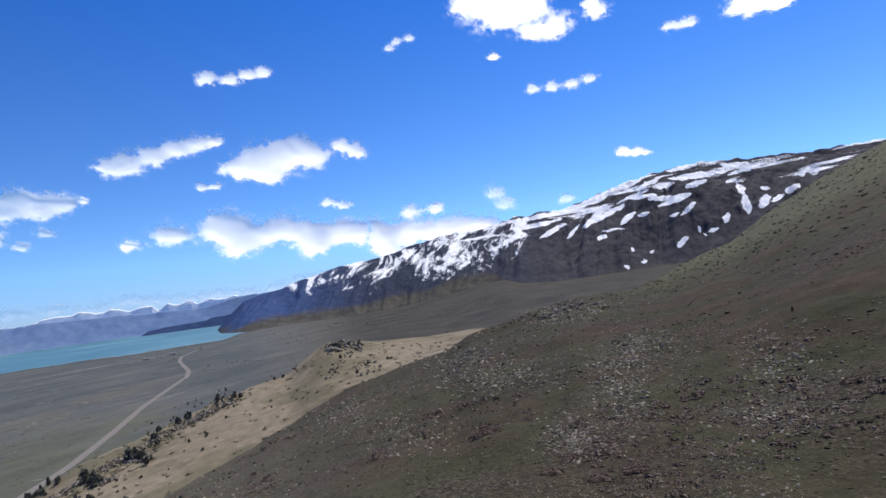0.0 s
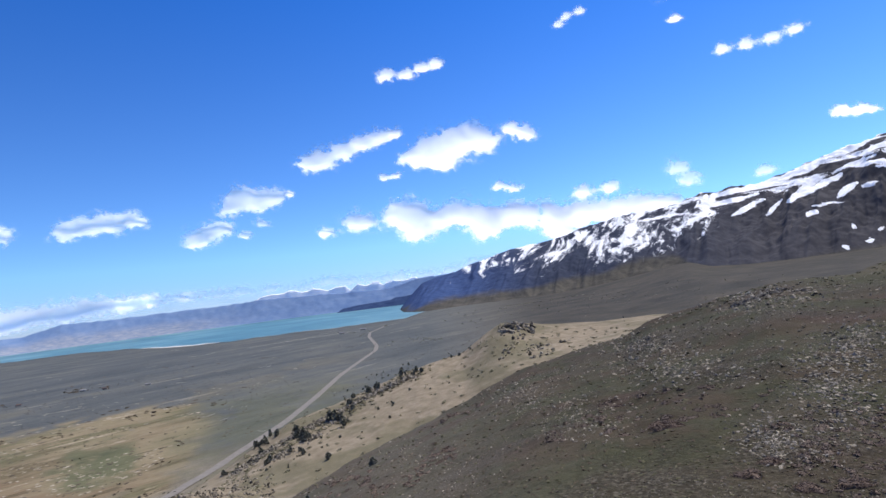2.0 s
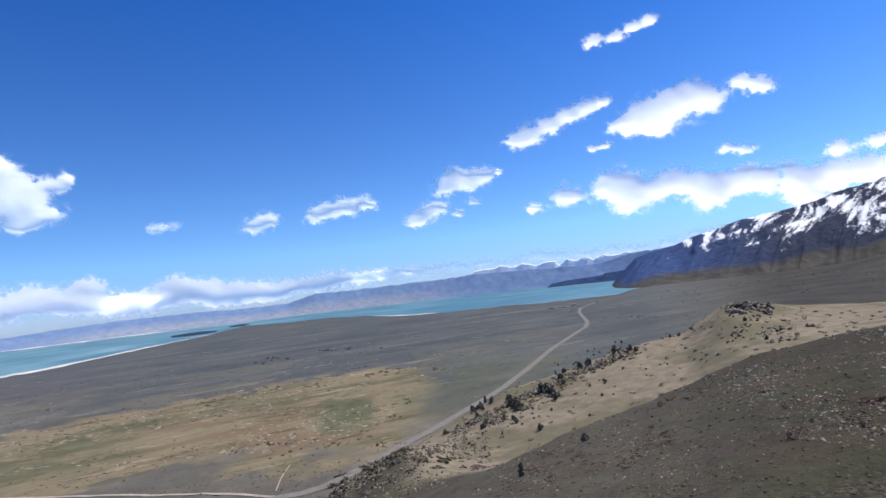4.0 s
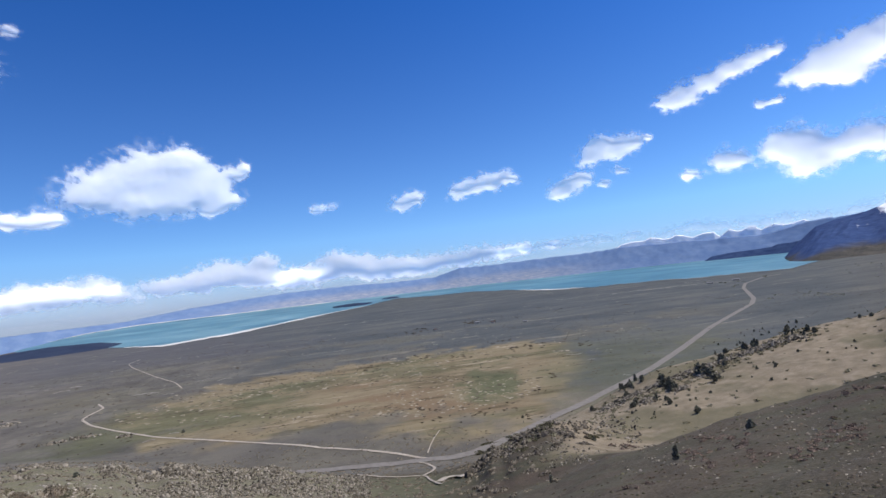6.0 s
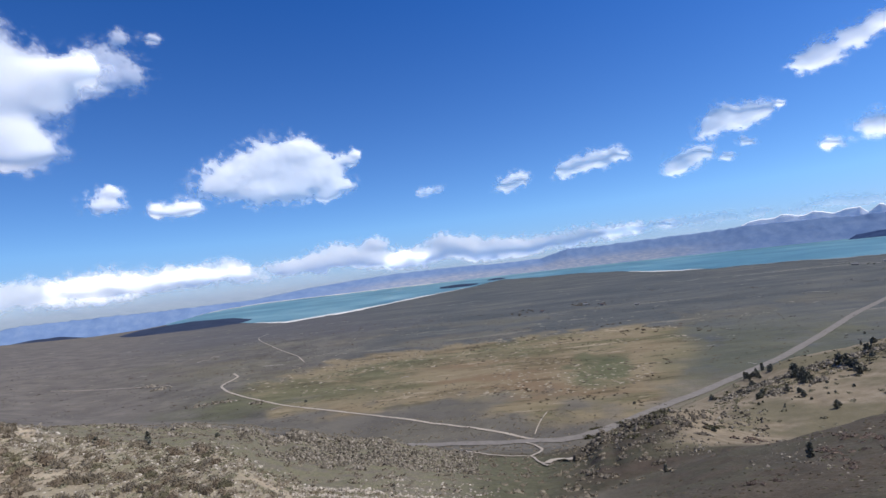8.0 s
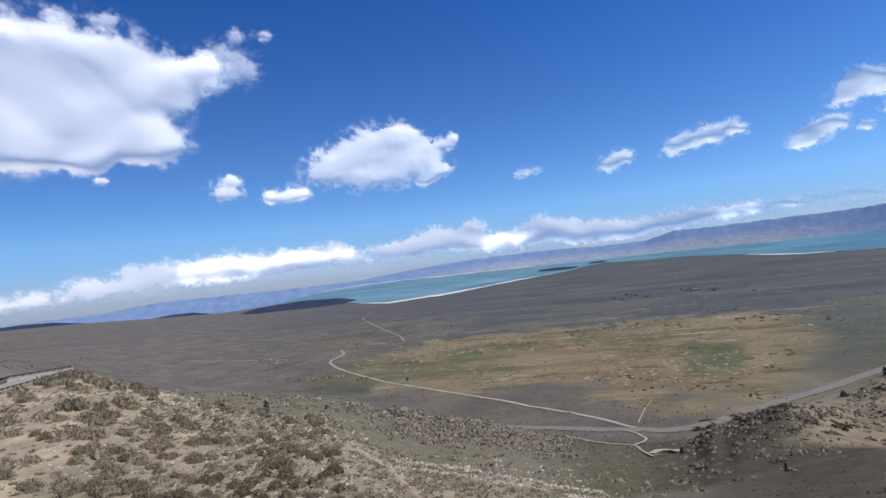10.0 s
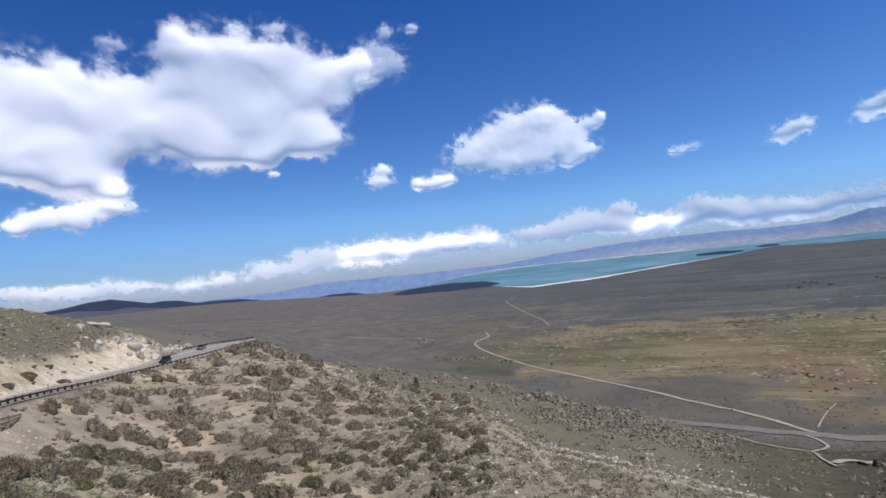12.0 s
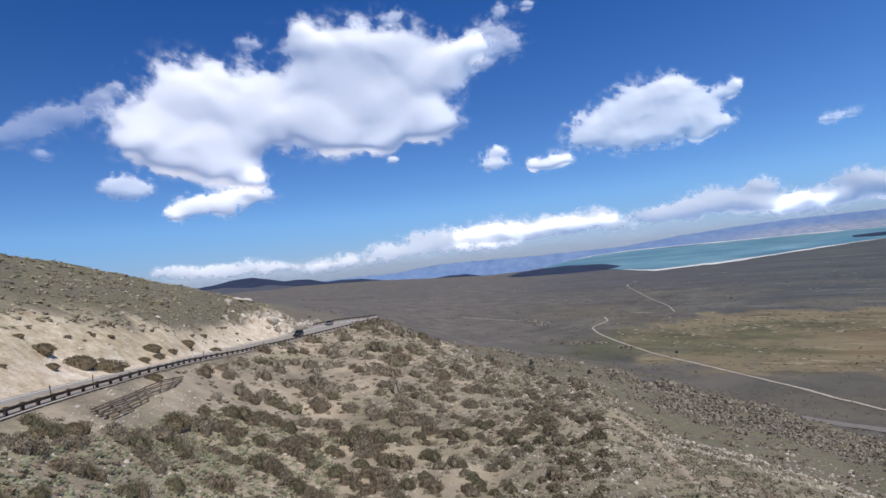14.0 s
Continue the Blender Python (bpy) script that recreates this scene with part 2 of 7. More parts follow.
# ---- materials ----
class Mat:
    """A principled material with a few helpers for procedural nodes."""

    def __init__(self, name, rough=0.9, spec=0.2):
        self.m = bpy.data.materials.new(name)
        self.m.use_nodes = True
        self.t = self.m.node_tree
        self.b = self.t.nodes["Principled BSDF"]
        self.b.inputs["Roughness"].default_value = rough
        self.b.inputs["Specular IOR Level"].default_value = spec
        self.co = self.node("ShaderNodeTexCoord").outputs["Object"]

    def node(self, kind, **inputs):
        n = self.t.nodes.new(kind)
        for k, v in inputs.items():
            k = k.replace("_", " ")
            if hasattr(v, "is_linked"):
                self.t.links.new(v, n.inputs[k])
            else:
                n.inputs[k].default_value = v
        return n

    def noise(self, scale, detail=4.0, rough=0.6, stretch=None, distort=0.0):
        co = self.co
        if stretch:
            mp = self.node("ShaderNodeMapping")
            mp.inputs["Scale"].default_value = stretch
            self.t.links.new(co, mp.inputs["Vector"])
            co = mp.outputs["Vector"]
        n = self.node("ShaderNodeTexNoise", Scale=scale, Detail=detail, Roughness=rough, Distortion=distort)
        self.t.links.new(co, n.inputs["Vector"])
        return n.outputs["Fac"]

    def streak(self, scale, detail=6.0, rough=0.65, length=2.2, turn=65):
        """Noise drawn out along one direction of the valley."""
        mp = self.node("ShaderNodeMapping")
        mp.vector_type = "TEXTURE"
        mp.inputs["Rotation"].default_value = (0, 0, radians(turn))
        mp.inputs["Scale"].default_value = (length, 1, 1)
        self.t.links.new(self.co, mp.inputs["Vector"])
        n = self.node("ShaderNodeTexNoise", Scale=scale, Detail=detail, Roughness=rough)
        self.t.links.new(mp.outputs["Vector"], n.inputs["Vector"])
        return n.outputs["Fac"]

    def attr(self, name):
        n = self.node("ShaderNodeAttribute")
        n.attribute_name = name
        return n.outputs["Fac"]

    def ramp(self, fac, stops):
        n = self.node("ShaderNodeValToRGB")
        self.t.links.new(fac, n.inputs["Fac"])
        e = n.color_ramp.elements
        while len(e) < len(stops):
            e.new(0.5)
        for el, (p, c) in zip(e, stops):
            el.position = p
            el.color = (*c, 1) if len(c) == 3 else c
        return n.outputs["Color"]

    def grey(self, fac, lo, hi):
        n = self.node("ShaderNodeMapRange")
        n.interpolation_type = "SMOOTHSTEP"
        self.t.links.new(fac, n.inputs["Value"])
        n.inputs["From Min"].default_value, n.inputs["From Max"].default_value = lo, hi
        return n.outputs["Result"]

    def math(self, op, a, b=0.0):
        n = self.node("ShaderNodeMath")
        n.operation = op
        for i, v in enumerate((a, b)):
            if hasattr(v, "is_linked"):
                self.t.links.new(v, n.inputs[i])
            else:
                n.inputs[i].default_value = v
        return n.outputs[0]

    def mix(self, fac, a, b, blend="MIX"):
        n = self.node("ShaderNodeMix")
        n.data_type, n.blend_type = "RGBA", blend
        for s, v in ((n.inputs[0], fac), (n.inputs[6], a), (n.inputs[7], b)):
            if hasattr(v, "is_linked"):
                self.t.links.new(v, s)
            elif isinstance(v, tuple):
                s.default_value = (*v, 1)
            else:
                s.default_value = v
        return n.outputs[2]

    def color(self, out):
        if hasattr(out, "is_linked"):
            self.t.links.new(out, self.b.inputs["Base Color"])
        else:
            self.b.inputs["Base Color"].default_value = (*out, 1)
        return self

    def bump(self, fac, strength=0.5, distance=0.1):
        n = self.node("ShaderNodeBump", Strength=strength, Distance=distance)
        self.t.links.new(fac, n.inputs["Height"])
        self.t.links.new(n.outputs["Normal"], self.b.inputs["Normal"])
        return self


def ground_material():
    m = Mat("hillside_ground", 0.95, 0.1)
    vast, mid, fine = m.noise(0.0035, 5), m.noise(0.22, 6, .65), m.noise(2.2, 5, .7)
    soil = m.ramp(mid, [(.3, (.105, .09, .068)), (.5, (.16, .14, .108)), (.7, (.225, .198, .155))])
    grit = m.ramp(fine, [(.35, (.075, .066, .048)), (.5, (.155, .135, .102)), (.68, (.32, .285, .232))])
    soil = m.mix(.5, soil, grit)
    green = m.ramp(fine, [(.35, (.1, .098, .058)), (.55, (.175, .163, .1)), (.75, (.27, .24, .16))])
    soil = m.mix(m.math("MULTIPLY", m.attr("green"), m.grey(mid, .35, .6)), soil, green)
    dark = m.ramp(m.noise(.3, 7, .72), [(.33, (.05, .042, .029)), (.48, (.085, .068, .046)), (.6, (.12, .094, .064)), (.75, (.18, .148, .108))])
    cell = m.node("ShaderNodeTexVoronoi", Scale=6.5, Randomness=1.0)
    m.t.links.new(m.co, cell.inputs["Vector"])
    tone = m.node("ShaderNodeSeparateColor")
    m.t.links.new(cell.outputs["Color"], tone.inputs[0])
    stone = m.ramp(tone.outputs[0], [(.0, (.03, .026, .02)), (.35, (.06, .05, .036)), (.6, (.1, .082, .06)), (.85, (.17, .145, .115)), (1.0, (.26, .235, .2))])
    rocky = m.grey(m.noise(.07, 5, .65), .42, .6)
    dark = m.mix(m.math("MULTIPLY", m.math("ADD", m.math("MULTIPLY", rocky, .55), .35), 1.0), dark, stone)
    moss = m.ramp(m.noise(.6, 5, .7), [(.35, (.05, .055, .027)), (.7, (.115, .118, .06))])
    dark = m.mix(m.math("MULTIPLY", m.grey(m.noise(.05, 5, .65), .4, .54), .8), dark, moss)
    rust = m.ramp(m.noise(.5, 7, .75), [(.35, (.068, .039, .029)), (.5, (.122, .074, .056)), (.68, (.195, .132, .105))])
    dark = m.mix(m.math("MULTIPLY", m.grey(m.noise(.045, 6, .7), .47, .58), .55), dark, rust)
    dark = m.mix(1.0, dark, (.455, .445, .42), "MULTIPLY")
    dark = m.mix(m.math("MULTIPLY", m.attr("green"), .85), dark, m.ramp(m.noise(.35, 8, .75), [(.35, (.05, .052, .03)), (.5, (.086, .088, .05)), (.65, (.13, .125, .077))]))
    fan = m.ramp(m.noise(.011, 8, .72), [(.34, (.05, .046, .034)), (.46, (.085, .074, .054)), (.55, (.125, .106, .076)), (.7, (.18, .15, .108))])
    fan = m.mix(m.math("MULTIPLY", m.grey(m.noise(.09, 4, .8), .57, .68), .7), fan, (.03, .032, .026))
    fan = m.mix(1.0, fan, (.38, .365, .355), "MULTIPLY")
    dark = m.mix(m.attr("apron"), dark, fan)
    soil = m.mix(m.attr("dark"), soil, dark)
    scrub = m.ramp(m.noise(.022, 8, .74), [(.36, (.076, .068, .056)), (.5, (.12, .108, .087)), (.63, (.175, .154, .12))])
    scrub = m.mix(m.grey(vast, .42, .62), scrub, m.mix(.5, scrub, (.072, .066, .058)))
    scrub = m.mix(m.math("MULTIPLY", m.grey(m.streak(.006, 7, .7), .5, .64), .4), scrub, (.155, .138, .09))
    scrub = m.mix(m.math("MULTIPLY", m.grey(m.streak(.009, 7, .7, 2.6), .56, .64), .7), scrub, (.1, .098, .062))
    scrub = m.mix(m.math("MULTIPLY", m.grey(m.noise(.05, 6, .8), .56, .66), .6), scrub, (.05, .048, .04))
    scrub = m.mix(m.math("MULTIPLY", m.grey(m.streak(.016, 6, .75, 3), .61, .68), .8), scrub, (.32, .295, .25))
    # haze blue put into the scrub colour, stronger over the grey far plain
    scrub = m.mix(1.0, scrub, (1.02, 1.05, 1.1), "MULTIPLY")
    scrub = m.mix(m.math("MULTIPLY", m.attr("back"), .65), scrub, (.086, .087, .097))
    # darker bluish plain on the right: cloud shade put into the colour
    flat = m.ramp(m.streak(.012, 7, .72, 2.8), [(.35, (.052, .061, .065)), (.5, (.078, .086, .087)), (.65, (.12, .12, .107))])
    flat = m.mix(m.math("MULTIPLY", m.grey(m.streak(.02, 6, .8, 4.5), .6, .66), .7), flat, (.24, .22, .185))
    flat = m.mix(m.math("MULTIPLY", m.grey(m.streak(.03, 6, .8, 3.5), .57, .64), .6), flat, (.04, .042, .04))
    scrub = m.mix(m.math("MULTIPLY", m.attr("cloud_shade"), .88), scrub, flat)
    mauve = m.ramp(m.noise(.035, 7, .7), [(.36, (.1, .09, .08)), (.5, (.132, .118, .104)), (.64, (.17, .151, .13))])
    scrub = m.mix(m.math("MULTIPLY", m.attr("mauve"), .8), scrub, mauve)
    soil = m.mix(m.attr("plain"), soil, scrub)
    straw = m.ramp(m.streak(.02, 7, .7), [(.34, (.12, .1, .062)), (.43, (.18, .148, .098)), (.52, (.22, .186, .125)), (.6, (.195, .166, .108)), (.7, (.14, .125, .07))])
    straw = m.mix(m.math("MULTIPLY", m.grey(m.streak(.012, 7, .7, 2.6), .5, .6), .75), straw, (.105, .103, .058))
    straw = m.mix(m.math("MULTIPLY", m.grey(m.streak(.03, 7, .75, 3), .57, .66), .6), straw, (.29, .252, .18))
    straw = m.mix(m.math("MULTIPLY", m.grey(m.streak(.028, 6, .75, 3), .6, .68), .7), straw, (.07, .06, .035))
    straw = m.mix(m.math("MULTIPLY", m.grey(m.streak(.017, 6, .7, 2.4), .5, .6), m.attr("russet")), straw, (.178, .134, .088))
    straw = m.mix(m.math("MULTIPLY", m.grey(m.streak(.075, 5, .8, 4), .56, .62), .75), straw, (.085, .07, .043))
    straw = m.mix(m.math("MULTIPLY", m.grey(m.streak(.06, 5, .8, 4.4), .58, .64), .7), straw, (.36, .31, .235))
    straw = m.mix(1.0, straw, (.98, .945, .88), "MULTIPLY")
    soil = m.mix(m.attr("meadow"), soil, straw)
    soil = m.mix(m.math("MULTIPLY", m.attr("lush"), m.grey(m.noise(.03, 6, .7), .3, .55)), soil, m.ramp(m.streak(.03, 6, .75, 2.6), [(.35, (.062, .066, .036)), (.55, (.105, .108, .06)), (.7, (.16, .145, .088))]))
    sand = m.ramp(mid, [(.3, (.265, .22, .158)), (.5, (.375, .316, .236)), (.7, (.48, .412, .32))])
    sand = m.mix(m.grey(fine, .55, .75), sand, (.2, .165, .11))
    sand = m.mix(m.math("MULTIPLY", m.grey(m.noise(.028, 5, .6), .47, .6), .75), sand, (.19, .178, .11))
    soil = m.mix(m.attr("sand"), soil, m.mix(1.0, sand, (.64, .62, .575), "MULTIPLY"))
    sand = m.mix(m.math("MULTIPLY", m.grey(m.noise(7, 4, .8), .58, .66), .8), sand, (.6, .56, .49))
    sand = m.mix(m.math("MULTIPLY", m.grey(m.noise(5, 5, .8), .56, .64), .7), sand, (.13, .115, .08))
    soil = m.mix(m.attr("pale"), soil, m.mix(1.0, sand, (1.27, 1.23, 1.16), "MULTIPLY"))
    cut = m.ramp(m.noise(.3, 8, .72), [(.3, (.38, .295, .2)), (.42, (.57, .465, .345)), (.52, (.7, .605, .48)), (.62, (.77, .69, .575)), (.75, (.83, .78, .69))])
    cut = m.mix(m.math('MULTIPLY', m.grey(m.noise(.08, 4, .6), .48, .62), .6), cut, (.5, .4, .26))
    cut = m.mix(m.math("MULTIPLY", m.grey(m.noise(1.1, 6, .8), .54, .64), .75), cut, (.34, .275, .18))
    ochre = m.ramp(m.noise(.6, 7, .72), [(.32, (.27, .215, .13)), (.48, (.41, .34, .215)), (.6, (.54, .46, .32)), (.75, (.67, .6, .46))])
    cut = m.mix(m.attr("ochre"), cut, ochre)
    cut = m.mix(m.math("MULTIPLY", m.grey(m.noise(3.2, 5, .8), .55, .62), .7), cut, (.27, .22, .15))
    soil = m.mix(m.attr("cut"), soil, cut)
    m.color(soil)
    m.bump(m.math("ADD", fine, m.math("MULTIPLY", mid, 2.0)), .6, .25)
    return m.m


def plain_material(name, lo, hi, scale=.5, rough=.9, bump=.3, spec=.2):
    m = Mat(name, rough, spec)
    n = m.noise(scale, 6, .65)
    m.color(m.ramp(n, [(.3, lo), (.7, hi)]))
    m.bump(n, bump, .05 / scale)
    return m.m


GROUND = ground_material()
ASPHALT = plain_material("asphalt", (.145, .132, .116), (.22, .2, .175), .3)
DIRT_ROAD = plain_material("pale_dirt", (.3, .26, .21), (.42, .37, .3), .2)


def water_material():
    m = Mat("lake_water", 0.45, 0.25)
    n = m.noise(.0022, 8, .72, stretch=(1, 1, 1))
    m.color(m.ramp(n, [(.35, (.045, .125, .155)), (.5, (.085, .2, .235)), (.68, (.19, .32, .345))]))
    m.bump(m.noise(.5, 3), .1, .1)
    return m.m


WATER = water_material()


# ---- ground sheet ----
def make_ground():
    n_az, n_r = LZ.shape
    az = np.repeat(AZ[:, None], n_r, 1)
    rad = np.repeat(RAD[None], n_az, 0)
    wob = fbm(LX / 40, LY / 40, 0, 4, 21)
    edge, crest, second = (np.repeat(k[0][:, None], n_r, 1) for k in KNOTS[1:4])
    sand = gauss_box(az + 3 * wob, -4, 45, 2.5) * gauss_box(rad + 10 * wob, edge + 12, second + 14, 7)
    sand *= .85
    cut = smooth01(118.5, 121, az + wob) * smooth01(-.25, -.05, (rad - crest) / (second - crest)) * (1 - smooth01(.9, 1.35, (rad - crest) / (second - crest) - .5 * fbm(LX / 9, LY / 9, 0, 4, 23)))
    ochre = np.clip(smooth01(.12, .6, (rad - crest) / (second - crest) + .35 * fbm(LX / 7, LY / 7, 0, 4, 24)) * smooth01(122, 131, az) + .2 * smooth01(120, 124, az), 0, .75)
    slope_sand = (.5 + .5 * smooth01(97, 109, az)) * smooth01(54, 74, az + 8 * wob) * (1 - smooth01(edge * .97, edge + 1, rad)) * (.5 + .6 * np.clip(fbm(LX / 6, LY / 6, 0, 4, 5) + .15, -.6, .8))
    down = np.degrees(np.arctan2(LZ, np.maximum(rad, 1)))
    wash = np.exp(-((az + .5 * wob - np.interp(down, [-23.7, -21.2, -19.3, -17.6, -16.3, -14.5], [79.7, 82.1, 84, 86.3, 88.6, 91])) / .38) ** 2) * gauss_box(down, -24.5, -17, .8) * (rad < edge)
    stony = smooth01(119, 127, az) * smooth01(10.5, 13.5, -down + 1.5 * wob) * (rad < edge)
    pale = np.clip(slope_sand * (1 - .25 * stony) + .45 * wash, 0, 1)
    green = np.clip((1 - smooth01(-25, -5, az)) * smooth01(120, 200, rad) + smooth01(118, 124, az) * smooth01(second, second + 10, rad) * .9 + .12 * (rad < 250) * (wob > .1) + .75 * stony + .95 * gauss_box(az, 56, 103, 4) * (1 - smooth01(crest - 6, crest + 10, rad)), 0, 1)
    apron = (1 - smooth01(8, 22, az)) * smooth01(edge + 50, edge + 130, rad)
    dark = (1 - .35 * smooth01(0, 30, az) - .7 * smooth01(46, 62, az)) * (1 - smooth01(edge - 2, edge + 14, rad)) + (1 - smooth01(8, 22, az)) * smooth01(edge + 60, edge + 160, rad)
    dark = np.maximum(dark, .8 * gauss_box(az + 2 * wob, 36, 66, 4) * smooth01(edge - 4, edge + 6, rad) * (1 - smooth01(crest + 4, crest + 24, rad)))
    plain = smooth01(320, 420, rad + 40 * wob) * np.ones_like(az)
    plain = np.maximum(plain, .85 * gauss_box(az + 2 * wob, 52, 106, 3) * smooth01(crest + 2, crest + 26, rad + 8 * wob))
    plain = plain * (1 - .75 * (1 - smooth01(8, 22, az)))
    depth = PLAIN / np.tan(np.radians(np.interp(az, [36, 42, 49, 58, 70, 80, 87, 92], [-7.9, -10.8, -14.1, -14.9, -13.4, -11.6, -9.8, -9])))
    top = PLAIN / np.tan(np.radians(np.interp(az, [36, 47, 60, 72, 78, 82, 87, 92], [-7.8, -7.4, -7.5, -7.9, -7.8, -8.2, -8.9, -9])))
    wob2 = fbm(LX / 90, LY / 90, 0, 4, 33)
    fall = np.degrees(np.arctan2(-LZ, np.maximum(rad, 1)))
    meadow = gauss_box(az + 3 * wob2, 43, 87, 1.8) * gauss_box(rad + 60 * wob2 + 50 * wob + 45 * fbm(LX / 22, LY / 22, 0, 4, 35), depth, top, 26)
    russet = gauss_box(az + 3 * wob2, 54, 68, 2.5) * gauss_box(fall + 1.2 * wob, 9.5, 13.8, .8) + .8 * gauss_box(az, 48, 66, 3) * gauss_box(fall + .5 * wob, 12.5, 13.9, .4)
    meadow = np.clip(meadow + .22 * gauss_box(az, 28, 92, 4) * gauss_box(rad, 520, 900, 60) * smooth01(.12, .35, wob2 + .5 * wob), 0, 1)
    lush = .5 * gauss_box(az + 4 * wob, 28, 45, 3) * gauss_box(fall + wob, 7.6, 14.5, 1.2) + gauss_box(az + 2.5 * wob, 48.6, 53.8, .8) * gauss_box(fall + 1.2 * wob, 9.6, 12.9, .5) + .75 * gauss_box(az + 5 * wob, 71, 88, 3) * gauss_box(fall + wob, 8.6, 11.8, .8) + .5 * gauss_box(az + 5 * wob, 55, 75, 3) * gauss_box(fall + wob, 8.3, 9.6, .4)
    # far plain, where the grey colour also carries painted haze
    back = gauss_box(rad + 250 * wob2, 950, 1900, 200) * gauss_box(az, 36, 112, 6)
    # where the painted cloud shade lies on the plain
    cloud_shade = (1 - smooth01(64, 84, az + 6 * wob2)) * smooth01(330, 420, rad)
    mauve = smooth01(88, 99, az + 5 * wob2) * smooth01(crest + 4, crest + 40, rad)
    behind = smooth01(155, 178, az)
    stand = smooth01(3, 14, rad)
    pale, green, dark = pale * (1 - behind) * stand, green * stand, np.maximum(dark, behind) * stand
    me = mesh_from("ground", np.stack([LX, LY, LZ], -1).reshape(-1, 3), grid_faces(n_az, n_r), [GROUND], True,
                   dict(apron=apron, back=back, sand=sand, pale=pale, cut=cut, ochre=ochre, mauve=mauve, green=green, dark=dark, plain=plain, cloud_shade=cloud_shade, meadow=meadow, russet=np.clip(russet, 0, 1), lush=np.clip(lush, 0, 1)))
    return tagged(new("ground", me), "sagebrush hillside falling to a wide brown valley plain", "ground", kind="structure")


make_ground()


# ---- lake ----
def make_lake():
    az = np.arange(19.2, 93.01, .25)
    near_el = np.interp(az, [19.2, 21, 22.4, 29, 34, 40, 45.5, 48, 52, 56, 60, 63, 68, 72, 76, 80, 82, 85, 88, 93], [-1.9, -2.2, -2.5, -2.6, -2.5, -2.5, -2.2, -1.9, -1.65, -1.6, -1.45, -1.85, -2.25, -2.6, -2.9, -3.1, -3.15, -2.9, -2.5, -2.0])
    r0 = PLAIN / np.tan(np.radians(near_el)) * (1 + .02 * fbm(az / 1.1, az * 0, 0, 3, 4))
    r1 = np.interp(az, [84, 88, 91, 93], [4720, 4000, 2950, 2500])
    t = np.linspace(0, 1, 14)[None]
    r = r0[:, None] * (1 - t) + r1[:, None] * t
    a = np.radians(az)[:, None]
    v = np.stack([-np.sin(a) * r, np.cos(a) * r, np.full_like(r, PLAIN + .1)], -1).reshape(-1, 3)
    return tagged(new("lake", mesh_from("lake", v, grid_faces(len(az), 14), [WATER], True)), "wide turquoise lake with a pale alkaline shore", "water", kind="structure"), az, r0


LAKE, SHORE_AZ, SHORE_R = make_lake()


# ---- mountains ----
LOW_BEDS = [(-29.0, 5.50, -29.4, 4.57, 0.41), (-29.4, 4.57, -29.5, 2.78, 0.41), (-27.8, 3.16, -27.5, 2.20, 0.37), (-30.6, 3.33, -31.1, 3.92, 0.45), (-31.5, 3.56, -32.3, 3.94, 0.25),
            (-32.9, 4.24, -33.6, 4.56, 0.36), (-30.8, 4.99, -31.4, 4.65, 0.22), (-28.1, 6.00, -29.0, 6.02, 0.21), (-23.9, 3.65, -25.2, 4.61, 0.28), (-23.0, 3.70, -23.6, 3.84, 0.23),
            (-23.3, 0.83, -24.0, 1.23, 0.39), (-25.3, 2.30, -25.3, 1.70, 0.19), (-26.1, 1.65, -26.9, 1.92, 0.22), (-19.6, -0.37, -20.2, -0.28, 0.21), (-19.1, 1.26, -19.2, 0.74, 0.18),
            (-20.6, 0.47, -21.0, 0.59, 0.17), (-18.2, -0.59, -18.5, -0.79, 0.21), (-25.6, 1.56, -25.8, 1.36, 0.16), (-34.2, 6.81, -34.3, 6.77, 0.14)]
HIGH_BEDS = [(-22.1, 4.83, -24.9, 5.44, 0.31), (-21.2, 5.64, -24.4, 5.37, 0.26), (-23.3, 7.19, -28.2, 6.99, 0.28), (-24.7, 6.13, -26.6, 6.47, 0.33), (-23.3, 7.95, -25.8, 8.12, 0.28),
             (-28.0, 7.60, -30.1, 7.29, 0.18), (-28.4, 6.66, -31.2, 6.91, 0.21), (-20.2, 6.75, -22.5, 7.44, 0.26), (-18.3, 5.70, -21.3, 6.53, 0.18), (-19.6, 5.92, -22.0, 5.93, 0.21),
             (-17.0, 6.89, -20.9, 7.78, 0.42), (-14.8, 6.17, -17.6, 6.78, 0.40), (-11.9, 5.94, -15.4, 6.01, 0.38), (-15.0, 3.87, -17.1, 5.76, 0.40), (-16.0, 4.35, -18.8, 5.44, 0.37),
             (-18.3, 3.65, -19.9, 4.57, 0.33), (-20.1, 4.13, -21.1, 4.35, 0.29), (-16.3, 3.28, -18.7, 3.15, 0.12), (-16.1, 2.58, -16.7, 2.70, 0.28)]

RIDGE_BEDS = [(-4.5, 5.1, -8.5, 5.7, .22), (-8.8, 5.5, -12.5, 5.75, .3), (-2, 4.3, -6.5, 4.3, .25), (-8, 4.6, -12.5, 5.0, .3), (-10, 3.4, -13, 4.5, .3), (-6, 3.2, -9, 4.0, .22), (-13, 3.0, -14.5, 4.2, .22)]


